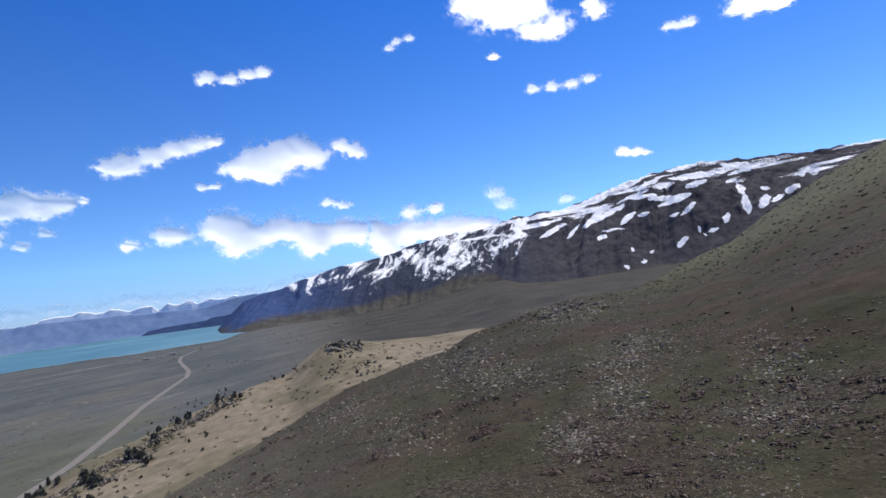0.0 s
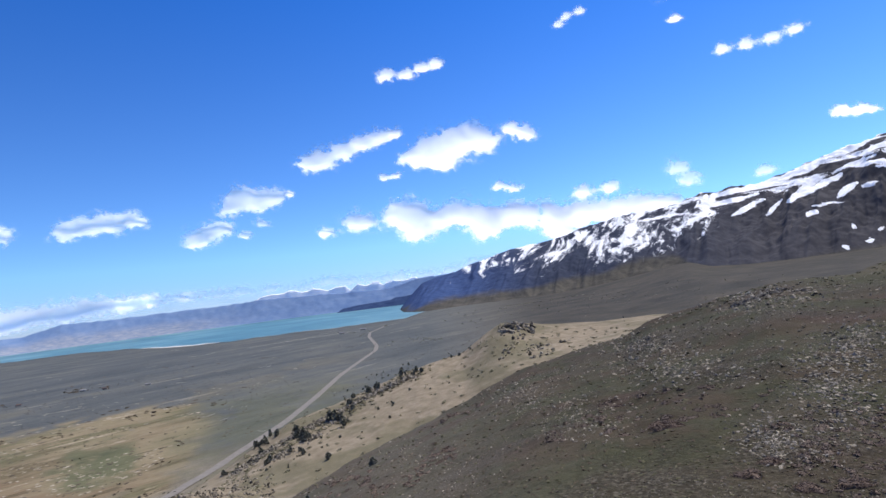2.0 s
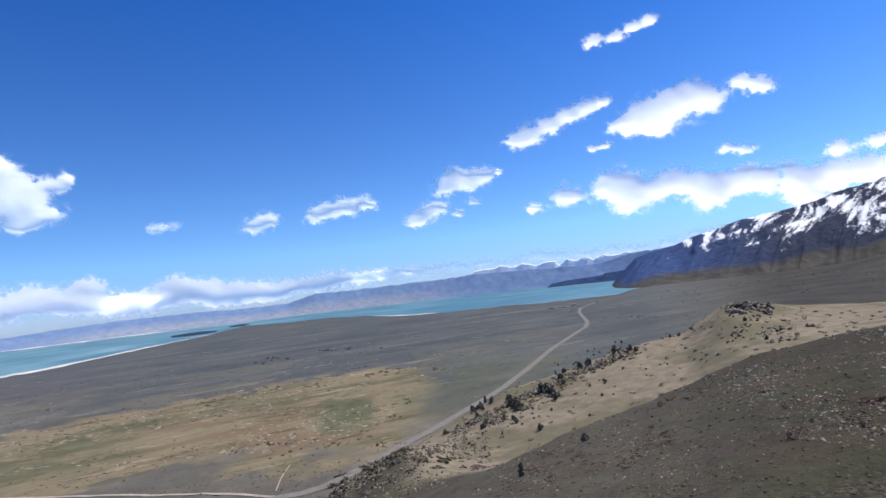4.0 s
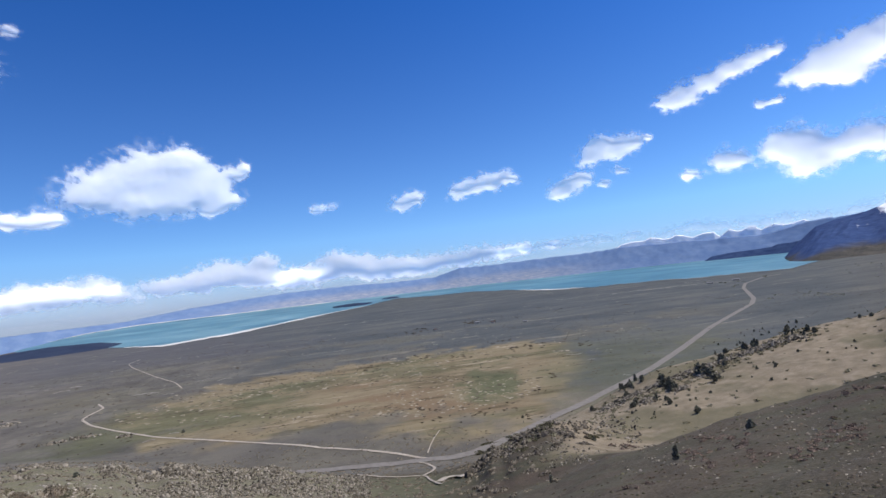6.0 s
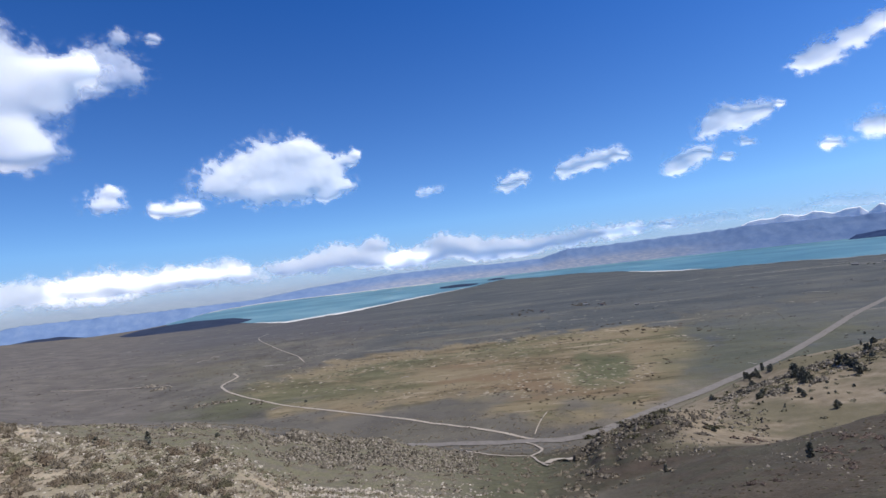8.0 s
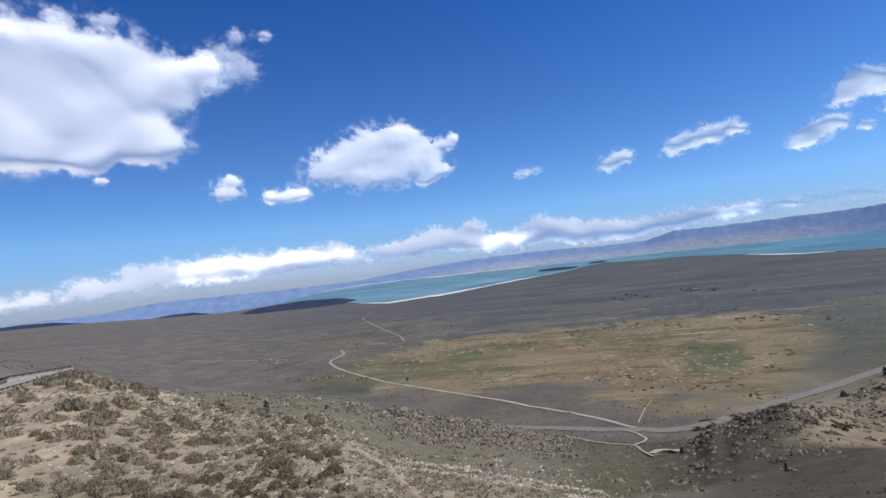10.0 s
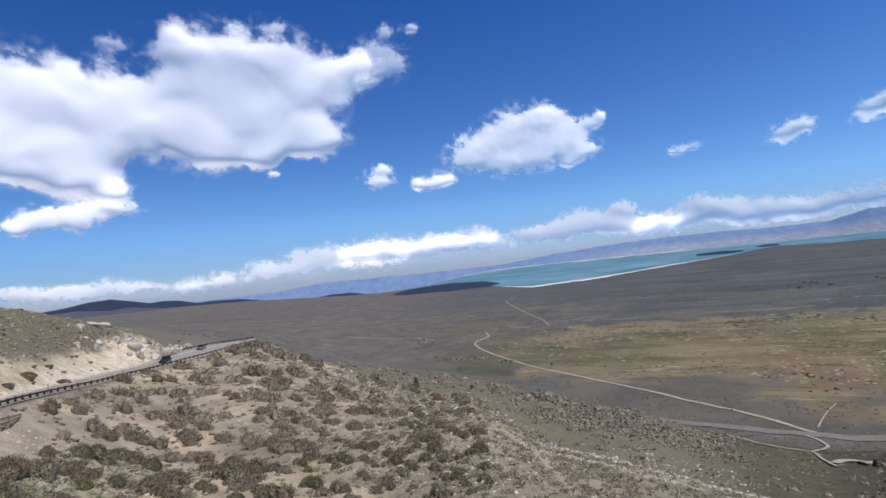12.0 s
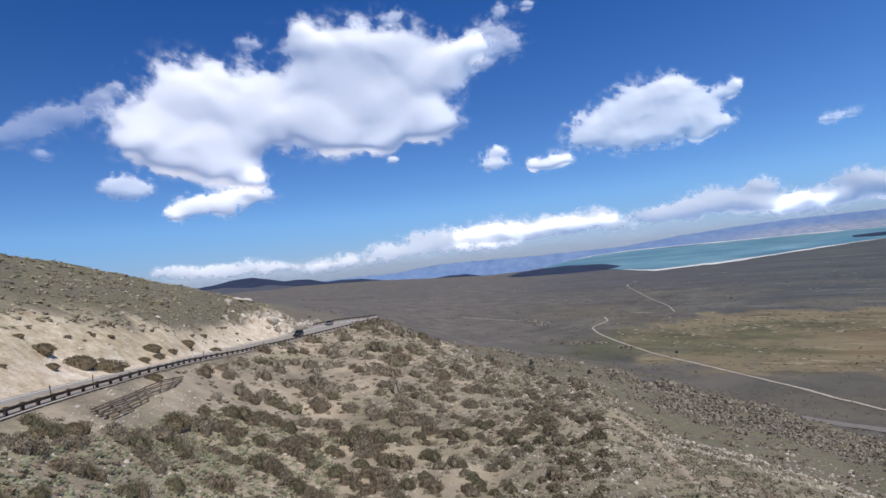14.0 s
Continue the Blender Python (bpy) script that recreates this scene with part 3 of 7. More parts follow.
def snow_cover(az, el, t, slant, g, x, y):
    """Snow lying in beds on the bare slope and, mottled, in the gullies of the wooded one (0.5: its edge)."""
    wa = az + .3 * fbm(x / 60, y / 60, el, 4, 131) + .16 * fbm(az / .35, el / .3, 0, 4, 133, .65)
    we = el + .16 * fbm(x / 60, y / 60, el, 4, 132) + .16 * fbm(az / .5, el / .2, 0, 4, 134, .65)
    bed = np.zeros_like(el)
    for a0, e0, a1, e1, w in LOW_BEDS + HIGH_BEDS + RIDGE_BEDS:
        da, de = a1 - a0, e1 - e0
        k = np.clip(((wa - a0) * da + (we - e0) * de) / (da * da + de * de + 1e-6), 0, 1)
        d2 = (wa - a0 - k * da) ** 2 + (we - e0 - k * de) ** 2
        w = w * (1.2 - .8 * (2 * k - 1) ** 2) if abs(da) + abs(de) > 3 * w else w
        bed = np.maximum(bed, np.exp(-1.35 * d2 / (w * w)))
    drift = smooth01(.62, .8, t) * (1 - smooth01(-12, -8, az)) * (.42 + .5 * fbm((az + 3 * el) / 3.5, el / .28, 0, 4, 135))
    left = smooth01(-13, -8, az)
    line = np.interp(az, [-16, -9.6, -6.2, -2.8, -.6, 2, 4.2, 5, 6.8, 10, 12.5, 15, 17.5, 20], [4, 3.3, 2.1, 1.5, .9, 1.3, 2.3, 1.7, 1.4, 1.5, 1.75, 1.9, 1.9, 3])
    mottle = .55 * fbm(slant / 1.1, el / .9, 3, 4, 136, .6) + .4 * fbm(slant / .3, el / .55, 5, 4, 137, .65) - .18 * g
    wooded = .27 + .2 * np.clip(el - line, -2.5, 1.2) + 1.15 * mottle
    return np.maximum(np.maximum(bed * (1 - .25 * left), drift), wooded * left)


def mountain(name, crest, foot, r_foot, r_crest, material, label, step=.12, rows=60, rough=1.0, gully=1.0, seed=0, back=180, beds=False):
    """A range with its crest and foot given as (azimuth, elevation)."""
    c, f0 = np.array(crest, float), np.array(foot, float)
    az = np.arange(c[0, 0], c[-1, 0] + 1e-6, step)
    zc = r_crest * np.tan(np.radians(np.interp(az, c[:, 0], c[:, 1])))
    zf = r_foot * np.tan(np.radians(np.interp(az, f0[:, 0], f0[:, 1])))
    t = np.linspace(0, 1, rows)
    a = np.radians(az)[:, None]
    r = r_foot + (r_crest - r_foot) * t[None]
    x, y = -np.sin(a) * r, np.cos(a) * r
    rel = t[None] ** 1.15
    z = zf[:, None] * (1 - rel) + zc[:, None] * rel
    span = np.maximum(zc - zf, 8)[:, None]
    slant = np.degrees(a) - 3.2 * (1 - t[None]) + .8 * fbm(x / 220, y / 220, 0, 3, seed)
    g = .5 * ridged(slant / 4.6, .7 * t[None] + 0 * a, 2, seed + 5) + .3 * ridged(slant / 1.5, 1.2 * t[None] + 0 * a, 3, seed + 8) + .2 * fbm(x / 200, y / 200, 0, 5, seed + 12)
    z = z + gully * span * .15 * g * np.sin(np.pi * t[None]) ** .8 + rough * span * .03 * fbm(x / 40, y / 40, 0, 6, seed + 2, .55) * (.5 + t[None])
    el = np.degrees(np.arctan2(z, r))
    snow = snow_cover(np.degrees(a) + 0 * t[None], el, t[None] + 0 * a, slant, g, x, y) if beds else np.zeros_like(z)
    limit = np.interp(np.degrees(a), [-18, -16.5, -13.8, -11, -8.8, -6.5, -4.6, -2.4, -.2, 2.2, 5.2, 8.9, 12.7, 17.9, 21], [-.9, -1.2, -1.6, -1.8, -1.5, -.5, .75, .7, .25, -.2, -.65, -1.0, -1.15, -1.2, -1.5])
    fan = 1 - smooth01(-.35, .45, el - limit + .5 * fbm(x / 130, y / 130, 0, 4, 77))
    xb, yb = -np.sin(a) * (r_crest + back), np.cos(a) * (r_crest + back)
    zb = np.minimum(zf[:, None] - 20, z[:, -1:] - 60)
    x, y, z = np.concatenate([x, xb], 1), np.concatenate([y, yb], 1), np.concatenate([z, zb], 1)
    up = np.concatenate([np.repeat(t[None], len(az), 0), np.ones((len(az), 1))], 1)
    me = mesh_from(name, np.stack([x, y, z], -1).reshape(-1, 3), grid_faces(len(az), rows + 1), [material], True, dict(up=up, snow=np.concatenate([snow, snow[:, -1:]], 1), gully=np.concatenate([g, g[:, -1:]], 1), side=np.repeat(az[:, None], rows + 1, 1), fan=np.concatenate([fan, fan[:, -1:]], 1)))
    return tagged(new(name, me), label, "mountain")


def mountain_material(name, snow_amount):
    """Brown rock to one side, dark forest tinted with haze blue to the other, snow on the heights."""
    m = Mat(name, .95, .1)
    n = m.noise(.02, 7, .7)
    rock = m.ramp(n, [(.3, (.036, .036, .045)), (.5, (.053, .052, .061)), (.7, (.076, .074, .083))])
    hazy_wood = m.ramp(m.noise(.03, 6, .7), [(.3, (.02, .027, .05)), (.7, (.04, .05, .08))])
    # painted haze: the forest colour turns bluer towards the far left end
    hazy_wood = m.mix(m.grey(m.attr("side"), 6, 18), hazy_wood, m.ramp(m.noise(.03, 6, .7), [(.3, (.022, .045, .125)), (.7, (.045, .08, .19))]))
    rock = m.mix(m.grey(m.attr("side"), -16, 3), rock, hazy_wood)
    foot = m.ramp(n, [(.3, (.046, .044, .04)), (.5, (.068, .063, .054)), (.7, (.098, .09, .074))])
    tree = m.node("ShaderNodeTexVoronoi", Scale=.11, Randomness=1.0)
    m.t.links.new(m.co, tree.inputs["Vector"])
    dots = m.math("MULTIPLY", m.math("LESS_THAN", tree.outputs["Distance"], .3), m.grey(m.noise(.008, 4, .6), .45, .6))
    foot = m.mix(m.math("MULTIPLY", dots, .6), foot, (.024, .027, .024))
    rock = m.mix(m.attr("fan"), rock, foot)
    level = m.math("ADD", m.attr("snow"), m.math("MULTIPLY", m.math("SUBTRACT", m.noise(.13, 7, .85), .5), m.math("ADD", .8, m.math("MULTIPLY", m.grey(m.attr("side"), -12, -4), 1.3))))
    snow = m.grey(level, snow_amount - .02, snow_amount + .03)
    m.color(m.mix(snow, rock, (.93, .94, .96)))
    m.bump(m.noise(.03, 8, .7), .25, 4)
    return m.m


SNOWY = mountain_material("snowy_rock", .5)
PEAKS = plain_material("snow_peaks", (.76, .81, .88), (.94, .95, .98), .02)
# distant forest with the blue of haze put into its base colour
HAZED_FOREST = plain_material("hazed_forest_slope", (.018, .036, .095), (.042, .07, .145), .02, .95, .3, .05)


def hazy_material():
    """Hills with haze blue put into their colour and paler flats along their foot."""
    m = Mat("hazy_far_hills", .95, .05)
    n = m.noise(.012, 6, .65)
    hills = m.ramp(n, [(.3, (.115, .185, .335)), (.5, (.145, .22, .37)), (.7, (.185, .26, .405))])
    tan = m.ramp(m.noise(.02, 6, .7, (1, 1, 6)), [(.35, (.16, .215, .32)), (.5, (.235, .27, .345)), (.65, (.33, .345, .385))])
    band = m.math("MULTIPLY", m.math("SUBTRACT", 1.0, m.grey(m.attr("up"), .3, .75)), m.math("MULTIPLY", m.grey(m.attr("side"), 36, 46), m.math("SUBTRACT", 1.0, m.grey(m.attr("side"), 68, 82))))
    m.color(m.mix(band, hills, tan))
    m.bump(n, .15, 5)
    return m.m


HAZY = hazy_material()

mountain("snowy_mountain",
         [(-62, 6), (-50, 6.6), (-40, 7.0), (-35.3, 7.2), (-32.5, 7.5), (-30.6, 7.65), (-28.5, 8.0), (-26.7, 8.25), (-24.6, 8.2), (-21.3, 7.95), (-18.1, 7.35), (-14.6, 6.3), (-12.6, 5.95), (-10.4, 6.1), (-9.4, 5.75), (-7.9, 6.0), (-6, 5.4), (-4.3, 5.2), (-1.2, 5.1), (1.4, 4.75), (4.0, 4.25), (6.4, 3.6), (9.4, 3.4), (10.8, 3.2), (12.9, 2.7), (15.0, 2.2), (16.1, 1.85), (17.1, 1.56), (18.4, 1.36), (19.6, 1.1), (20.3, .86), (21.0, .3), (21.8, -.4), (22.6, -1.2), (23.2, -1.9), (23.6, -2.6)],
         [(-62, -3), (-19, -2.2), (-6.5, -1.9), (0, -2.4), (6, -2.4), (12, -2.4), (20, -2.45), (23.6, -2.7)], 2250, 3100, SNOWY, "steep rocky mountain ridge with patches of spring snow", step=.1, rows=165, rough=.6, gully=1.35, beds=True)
mountain("headland", [(17, -.3), (20.9, -.08), (22.1, -.24), (23.3, -.26), (23.7, -.45), (25.2, -.52), (27.1, -.58), (28.7, -.75), (29.3, -1.1)], [(17, -1.12), (29.3, -1.12)], 4300, 4420, HAZED_FOREST, "wooded headland beside the lake, haze blue in its colour", step=.15, rows=30, seed=4)
PEAK_LINE = np.array([(20, .8), (20.5, 1.3), (21.1, 1.5), (22.5, 1.33), (23.5, 1.45), (24.3, 1.12), (25, 1.61), (26.2, 1.26), (26.9, 1.55), (27.7, 1.0), (28.2, 1.52), (29.1, 1.5), (30, 1.24), (30.9, 1.6), (31.6, 1.65), (32.1, 1.45), (33, 1.6), (33.8, 1.7), (34.4, 1.45), (35, 1.55), (36.5, 1.3), (37.2, 1.0), (39, .6), (42, .3)])
PEAK_AZ = np.arange(20, 42.01, .16)
PEAK_CREST = np.stack([PEAK_AZ, np.interp(PEAK_AZ, PEAK_LINE[:, 0], PEAK_LINE[:, 1]) + .05 + .16 * fbm(PEAK_AZ * 1.1, PEAK_AZ * 0, 0, 5, 6, .6)], 1)
mountain("snowy_peak", PEAK_CREST, [(20, -.5), (42, -.5)], 4880, 4930, PEAKS, "distant snow-covered peaks beyond the lake", step=.08, rows=24, rough=.25, gully=.15, seed=7, back=20)
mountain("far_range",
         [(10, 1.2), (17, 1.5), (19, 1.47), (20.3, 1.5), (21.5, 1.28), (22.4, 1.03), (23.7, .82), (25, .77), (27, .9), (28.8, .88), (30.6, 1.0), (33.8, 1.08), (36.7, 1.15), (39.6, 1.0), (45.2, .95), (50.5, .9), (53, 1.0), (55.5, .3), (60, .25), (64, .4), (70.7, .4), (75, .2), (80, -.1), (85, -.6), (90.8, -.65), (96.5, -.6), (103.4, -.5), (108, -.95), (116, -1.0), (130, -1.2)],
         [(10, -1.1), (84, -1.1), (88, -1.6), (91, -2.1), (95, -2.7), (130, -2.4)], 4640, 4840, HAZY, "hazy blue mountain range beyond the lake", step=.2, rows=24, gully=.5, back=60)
# dark scrub; the haze of distance is painted in as navy blue
HAZED_SCRUB = plain_material("hazed_scrub_hill", (.013, .022, .048), (.03, .042, .076), .02)
mountain("dark_hill", [(80, -3.2), (82, -2.9), (84.9, -2.55), (87, -2.12), (90.9, -1.95), (95.1, -2.15), (97, -2.5), (99, -2.75)], [(80, -3.3), (99, -2.95)], 1650, 1950, HAZED_SCRUB, "low dark hill beside the lake shore", step=.2, rows=30, gully=.5, seed=11)
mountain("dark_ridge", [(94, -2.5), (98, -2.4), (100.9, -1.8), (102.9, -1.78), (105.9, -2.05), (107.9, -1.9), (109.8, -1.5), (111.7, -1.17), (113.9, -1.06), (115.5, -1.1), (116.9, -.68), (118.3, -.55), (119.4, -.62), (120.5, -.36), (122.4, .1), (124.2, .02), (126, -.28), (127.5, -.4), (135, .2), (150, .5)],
         [(94, -2.7), (99, -2.6), (110, -1.85), (118, -1.3), (128, -1.1), (150, -.4)], 2300, 2500, HAZED_SCRUB, "dark scrub-covered ridge on the skyline", step=.2, rows=30, gully=.5, seed=12)
# grey scrub tinted towards blue to stand for distance haze
HAZED_GREY_SCRUB = plain_material("hazed_grey_scrub_rise", (.05, .058, .078), (.09, .094, .108), .02)
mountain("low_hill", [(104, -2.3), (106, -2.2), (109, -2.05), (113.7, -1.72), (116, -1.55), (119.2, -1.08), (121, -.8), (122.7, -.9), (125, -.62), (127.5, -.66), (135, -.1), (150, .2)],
         [(104, -2.6), (110, -2.6), (120, -2.4), (150, -1.5)], 1900, 2200, HAZED_GREY_SCRUB, "low grey scrub-covered hill before the dark ridge", step=.2, rows=30, gully=.6, seed=14)


# ---- roads ----
def ribbon(name, path, width, material, label, lift=.12, category="road"):
    """A road that lies on the ground along (azimuth, distance) points."""
    pts = [Vector((-math.sin(radians(a)) * r, math.cos(radians(a)) * r, 0)) for a, r in path]
    fine = []
    for p, q in zip(pts, pts[1:]):
        k = max(2, int((q - p).length / 4))
        fine += [p.lerp(q, i / k) for i in range(k)]
    fine.append(pts[-1])
    arr = np.array([(p.x, p.y) for p in fine])
    for _ in range(3):
        arr[1:-1] = (arr[:-2] + 2 * arr[1:-1] + arr[2:]) / 4
    d = np.gradient(arr, axis=0)
    d /= np.linalg.norm(d, axis=1)[:, None] + 1e-9
    nrm = np.stack([-d[:, 1], d[:, 0]], 1)
    wob = 1 + .08 * vnoise(np.arange(len(arr)) * .3, 0, 0, 7)[:, None]
    cols = []
    for s in (-1, -.5, 0, .5, 1):
        p = arr + nrm * s * width / 2 * wob
        cols.append(np.concatenate([p, (height_xy(p[:, 0], p[:, 1]) + lift)[:, None]], 1))
    v = np.stack(cols, 1)
    top = v[:, :, 2].max(1, keepdims=True)
    v[:, :, 2] = v[:, :, 2] * .3 + top * .7
    me = mesh_from(name, v.reshape(-1, 3), grid_faces(len(arr), 5), [material], True)
    ob = tagged(new(name, me), label, category, kind="structure")
    return ob


HWY = [(23.3, -2.9), (24.6, -3.05), (26.2, -3.5), (26.4, -3.9), (25.7, -4.9), (25.9, -5.4), (27.1, -6.0), (29.6, -7.3), (32.3, -9.1), (35.2, -10.8), (41.3, -13.4), (49.1, -16.2), (52.5, -17.3), (58.3, -17.8), (64.2, -17.6), (69.9, -17.0), (71.6, -16.8)]
ribbon("road", [(a, plain_r(e)) for a, e in HWY], 6.6, ASPHALT, "grey two-lane highway crossing the valley floor", .25)
DIRT = [(58.6, -17.4), (60, -17.0), (65.1, -15.8), (73, -13.9), (77.9, -12.6), (83.1, -11.2), (86.6, -9.8), (88.2, -9.0), (88.8, -8.4), (88.1, -8.1), (87.1, -7.8), (87.5, -7.4)]
ribbon("road", [(a, plain_r(e)) for a, e in DIRT], 2.1, DIRT_ROAD, "pale dirt road round the edge of the meadow", .22)
DIRT2 = [(80.9, -7.3), (81.4, -6.7), (83.1, -5.8), (84.8, -4.7), (85.0, -4.4), (84.0, -4.1)]
ribbon("road", [(a, plain_r(e)) for a, e in DIRT2], 1.3, DIRT_ROAD, "pale dirt track over the far plain", .25)


# ---- beach ----
BEACH = plain_material("alkali_beach", (.5, .47, .42), (.72, .7, .66), .02)
FLECK = plain_material("pale_alkali_soil", (.2, .185, .16), (.36, .34, .3), .06)


def beach(az0, az1, wide, label, material=BEACH):
    az = np.arange(az0, az1, .25)
    r0 = np.interp(az, SHORE_AZ, SHORE_R)
    taper = np.sin(np.pi * (az - az0) / (az1 - az0)) ** .5 * (1 + .4 * fbm(az / 1.7, az * 0, 0, 3, 2))
    t = np.linspace(-.5, 1, 4)[None]
    r = r0[:, None] - wide * taper[:, None] * t
    a = np.radians(az)[:, None]
    z = np.full_like(r, PLAIN + .3)
    v = np.stack([-np.sin(a) * r, np.cos(a) * r, z], -1).reshape(-1, 3)
    tagged(new("beach", mesh_from("beach", v, grid_faces(len(az), 4), [material])), label, "beach", kind="structure")


beach(62.5, 85.5, 52, "white alkali beach along the lake")
beach(40.5, 47.5, 45, "white alkali spit along the lake")
def far_shore():
    az = np.arange(64, 91, .25)
    r1 = np.interp(az, [64, 84, 88, 91], [4690, 4690, 3950, 3000])
    wide = (300 + 220 * fbm(az / 1.5, az * 0, 0, 3, 6)) * np.sin(np.pi * (az - 64) / 27) ** .5 * (r1 / 4690) ** 2
    r = np.stack([r1 - wide, r1], 1)
    a = np.radians(az)[:, None]
    v = np.stack([-np.sin(a) * r, np.cos(a) * r, np.full_like(r, PLAIN + 1.0)], -1).reshape(-1, 3)
    tagged(new("beach", mesh_from("beach", v, grid_faces(len(az), 2), [BEACH])), "thin white line of the far lake shore", "beach", kind="structure")


far_shore()
beach(20, 40, 14, "tan strip of lake shore", FLECK)
beach(47.5, 62.5, 10, "tan strip of lake shore", FLECK)


def island(az0, az1, r0, r1, high, label):
    """A low dark island in the lake."""
    u, v = np.meshgrid(np.linspace(0, 1, 30), np.linspace(0, 1, 12), indexing="ij")
    dome = np.clip(1 - (2 * u - 1) ** 2 - (2 * v - 1) ** 2 + .35 * fbm(u * 5, v * 4, 0, 3, int(r0)), 0, 1)
    a, r = np.radians(az0 + (az1 - az0) * u), r0 + (r1 - r0) * v
    p = np.stack([-np.sin(a) * r, np.cos(a) * r, PLAIN - .5 + (high + 1) * dome ** .6], -1).reshape(-1, 3)
    tagged(new("island", mesh_from("island", p, grid_faces(30, 12), [HAZED_SCRUB], True)), label, "island", kind="structure")


island(62.4, 66.4, 2760, 3150, 9, "low dark island in the lake")
island(59.5, 61.4, 3400, 3700, 6, "small dark island in the lake")
FLECKS = [(90.0, -5.8, 1.2), (89.0, -5.6, .8), (83.3, -7.3, 1.0), (82.0, -7.6, .9), (78.9, -6.9, 1.4), (77.2, -7.1, 1.2), (77.2, -3.9, 2.2), (64.4, -3.5, 2.6), (62.4, -3.4, 2.0), (95.5, -7.1, .8), (95.2, -6.4, .7), (76.5, -10.7, .9), (81.8, -11.1, 1.0),
          (83.9, -11.3, 1.0), (44.5, -2.6, 1.6), (42.3, -3.4, 2.4), (32.1, -5.3, 2.0), (36.8, -5.4, 1.2), (33.8, -3.3, 2.6), (30.2, -3.0, 2.2), (44.5, -5.6, 1.6), (42.4, -9.0, 1.6), (37.6, -11.3, .7), (40.8, -9.6, .8), (71, -10.2, .8), (58.6, -9.4, 1.0)]
for f_az, f_el, f_w in FLECKS:
    flat = [(f_az + f_w * q, f_el + .06 * math.sin(5 * q + f_az)) for q in (-.5, -.2, .15, .5)]
    ribbon("alkali_flat", [(a, plain_r(e)) for a, e in flat], .3 + .0016 * plain_r(f_el), FLECK, "thin white alkali streak on the plain", .3, "alkali flat")


# ---- clouds ----
def cloud_material(name, white):
    m = Mat(name, 1.0, 0.0)
    t = m.t
    d = m.node("ShaderNodeBsdfDiffuse", Color=(.81 * white, .795 * white, .765 * white, 1))
    tr = m.node("ShaderNodeBsdfTranslucent", Color=(.8 * white, .78 * white, .75 * white, 1))
    clear = m.node("ShaderNodeBsdfTransparent")
    add, mix2 = m.node("ShaderNodeAddShader"), m.node("ShaderNodeMixShader")
    t.links.new(d.outputs[0], add.inputs[0])
    t.links.new(tr.outputs[0], add.inputs[1])
    t.links.new(m.attr("cover"), mix2.inputs[0])
    t.links.new(clear.outputs[0], mix2.inputs[1])
    t.links.new(add.outputs[0], mix2.inputs[2])
    t.links.new(mix2.outputs[0], t.nodes["Material Output"].inputs["Surface"])
    return m.m


# the low clouds' copy is dimmed in colour for distance haze
CLOUD, LOW_CLOUD = cloud_material("cloud", 1.0), cloud_material("distant_cloud", .95)
cloud_count = 0


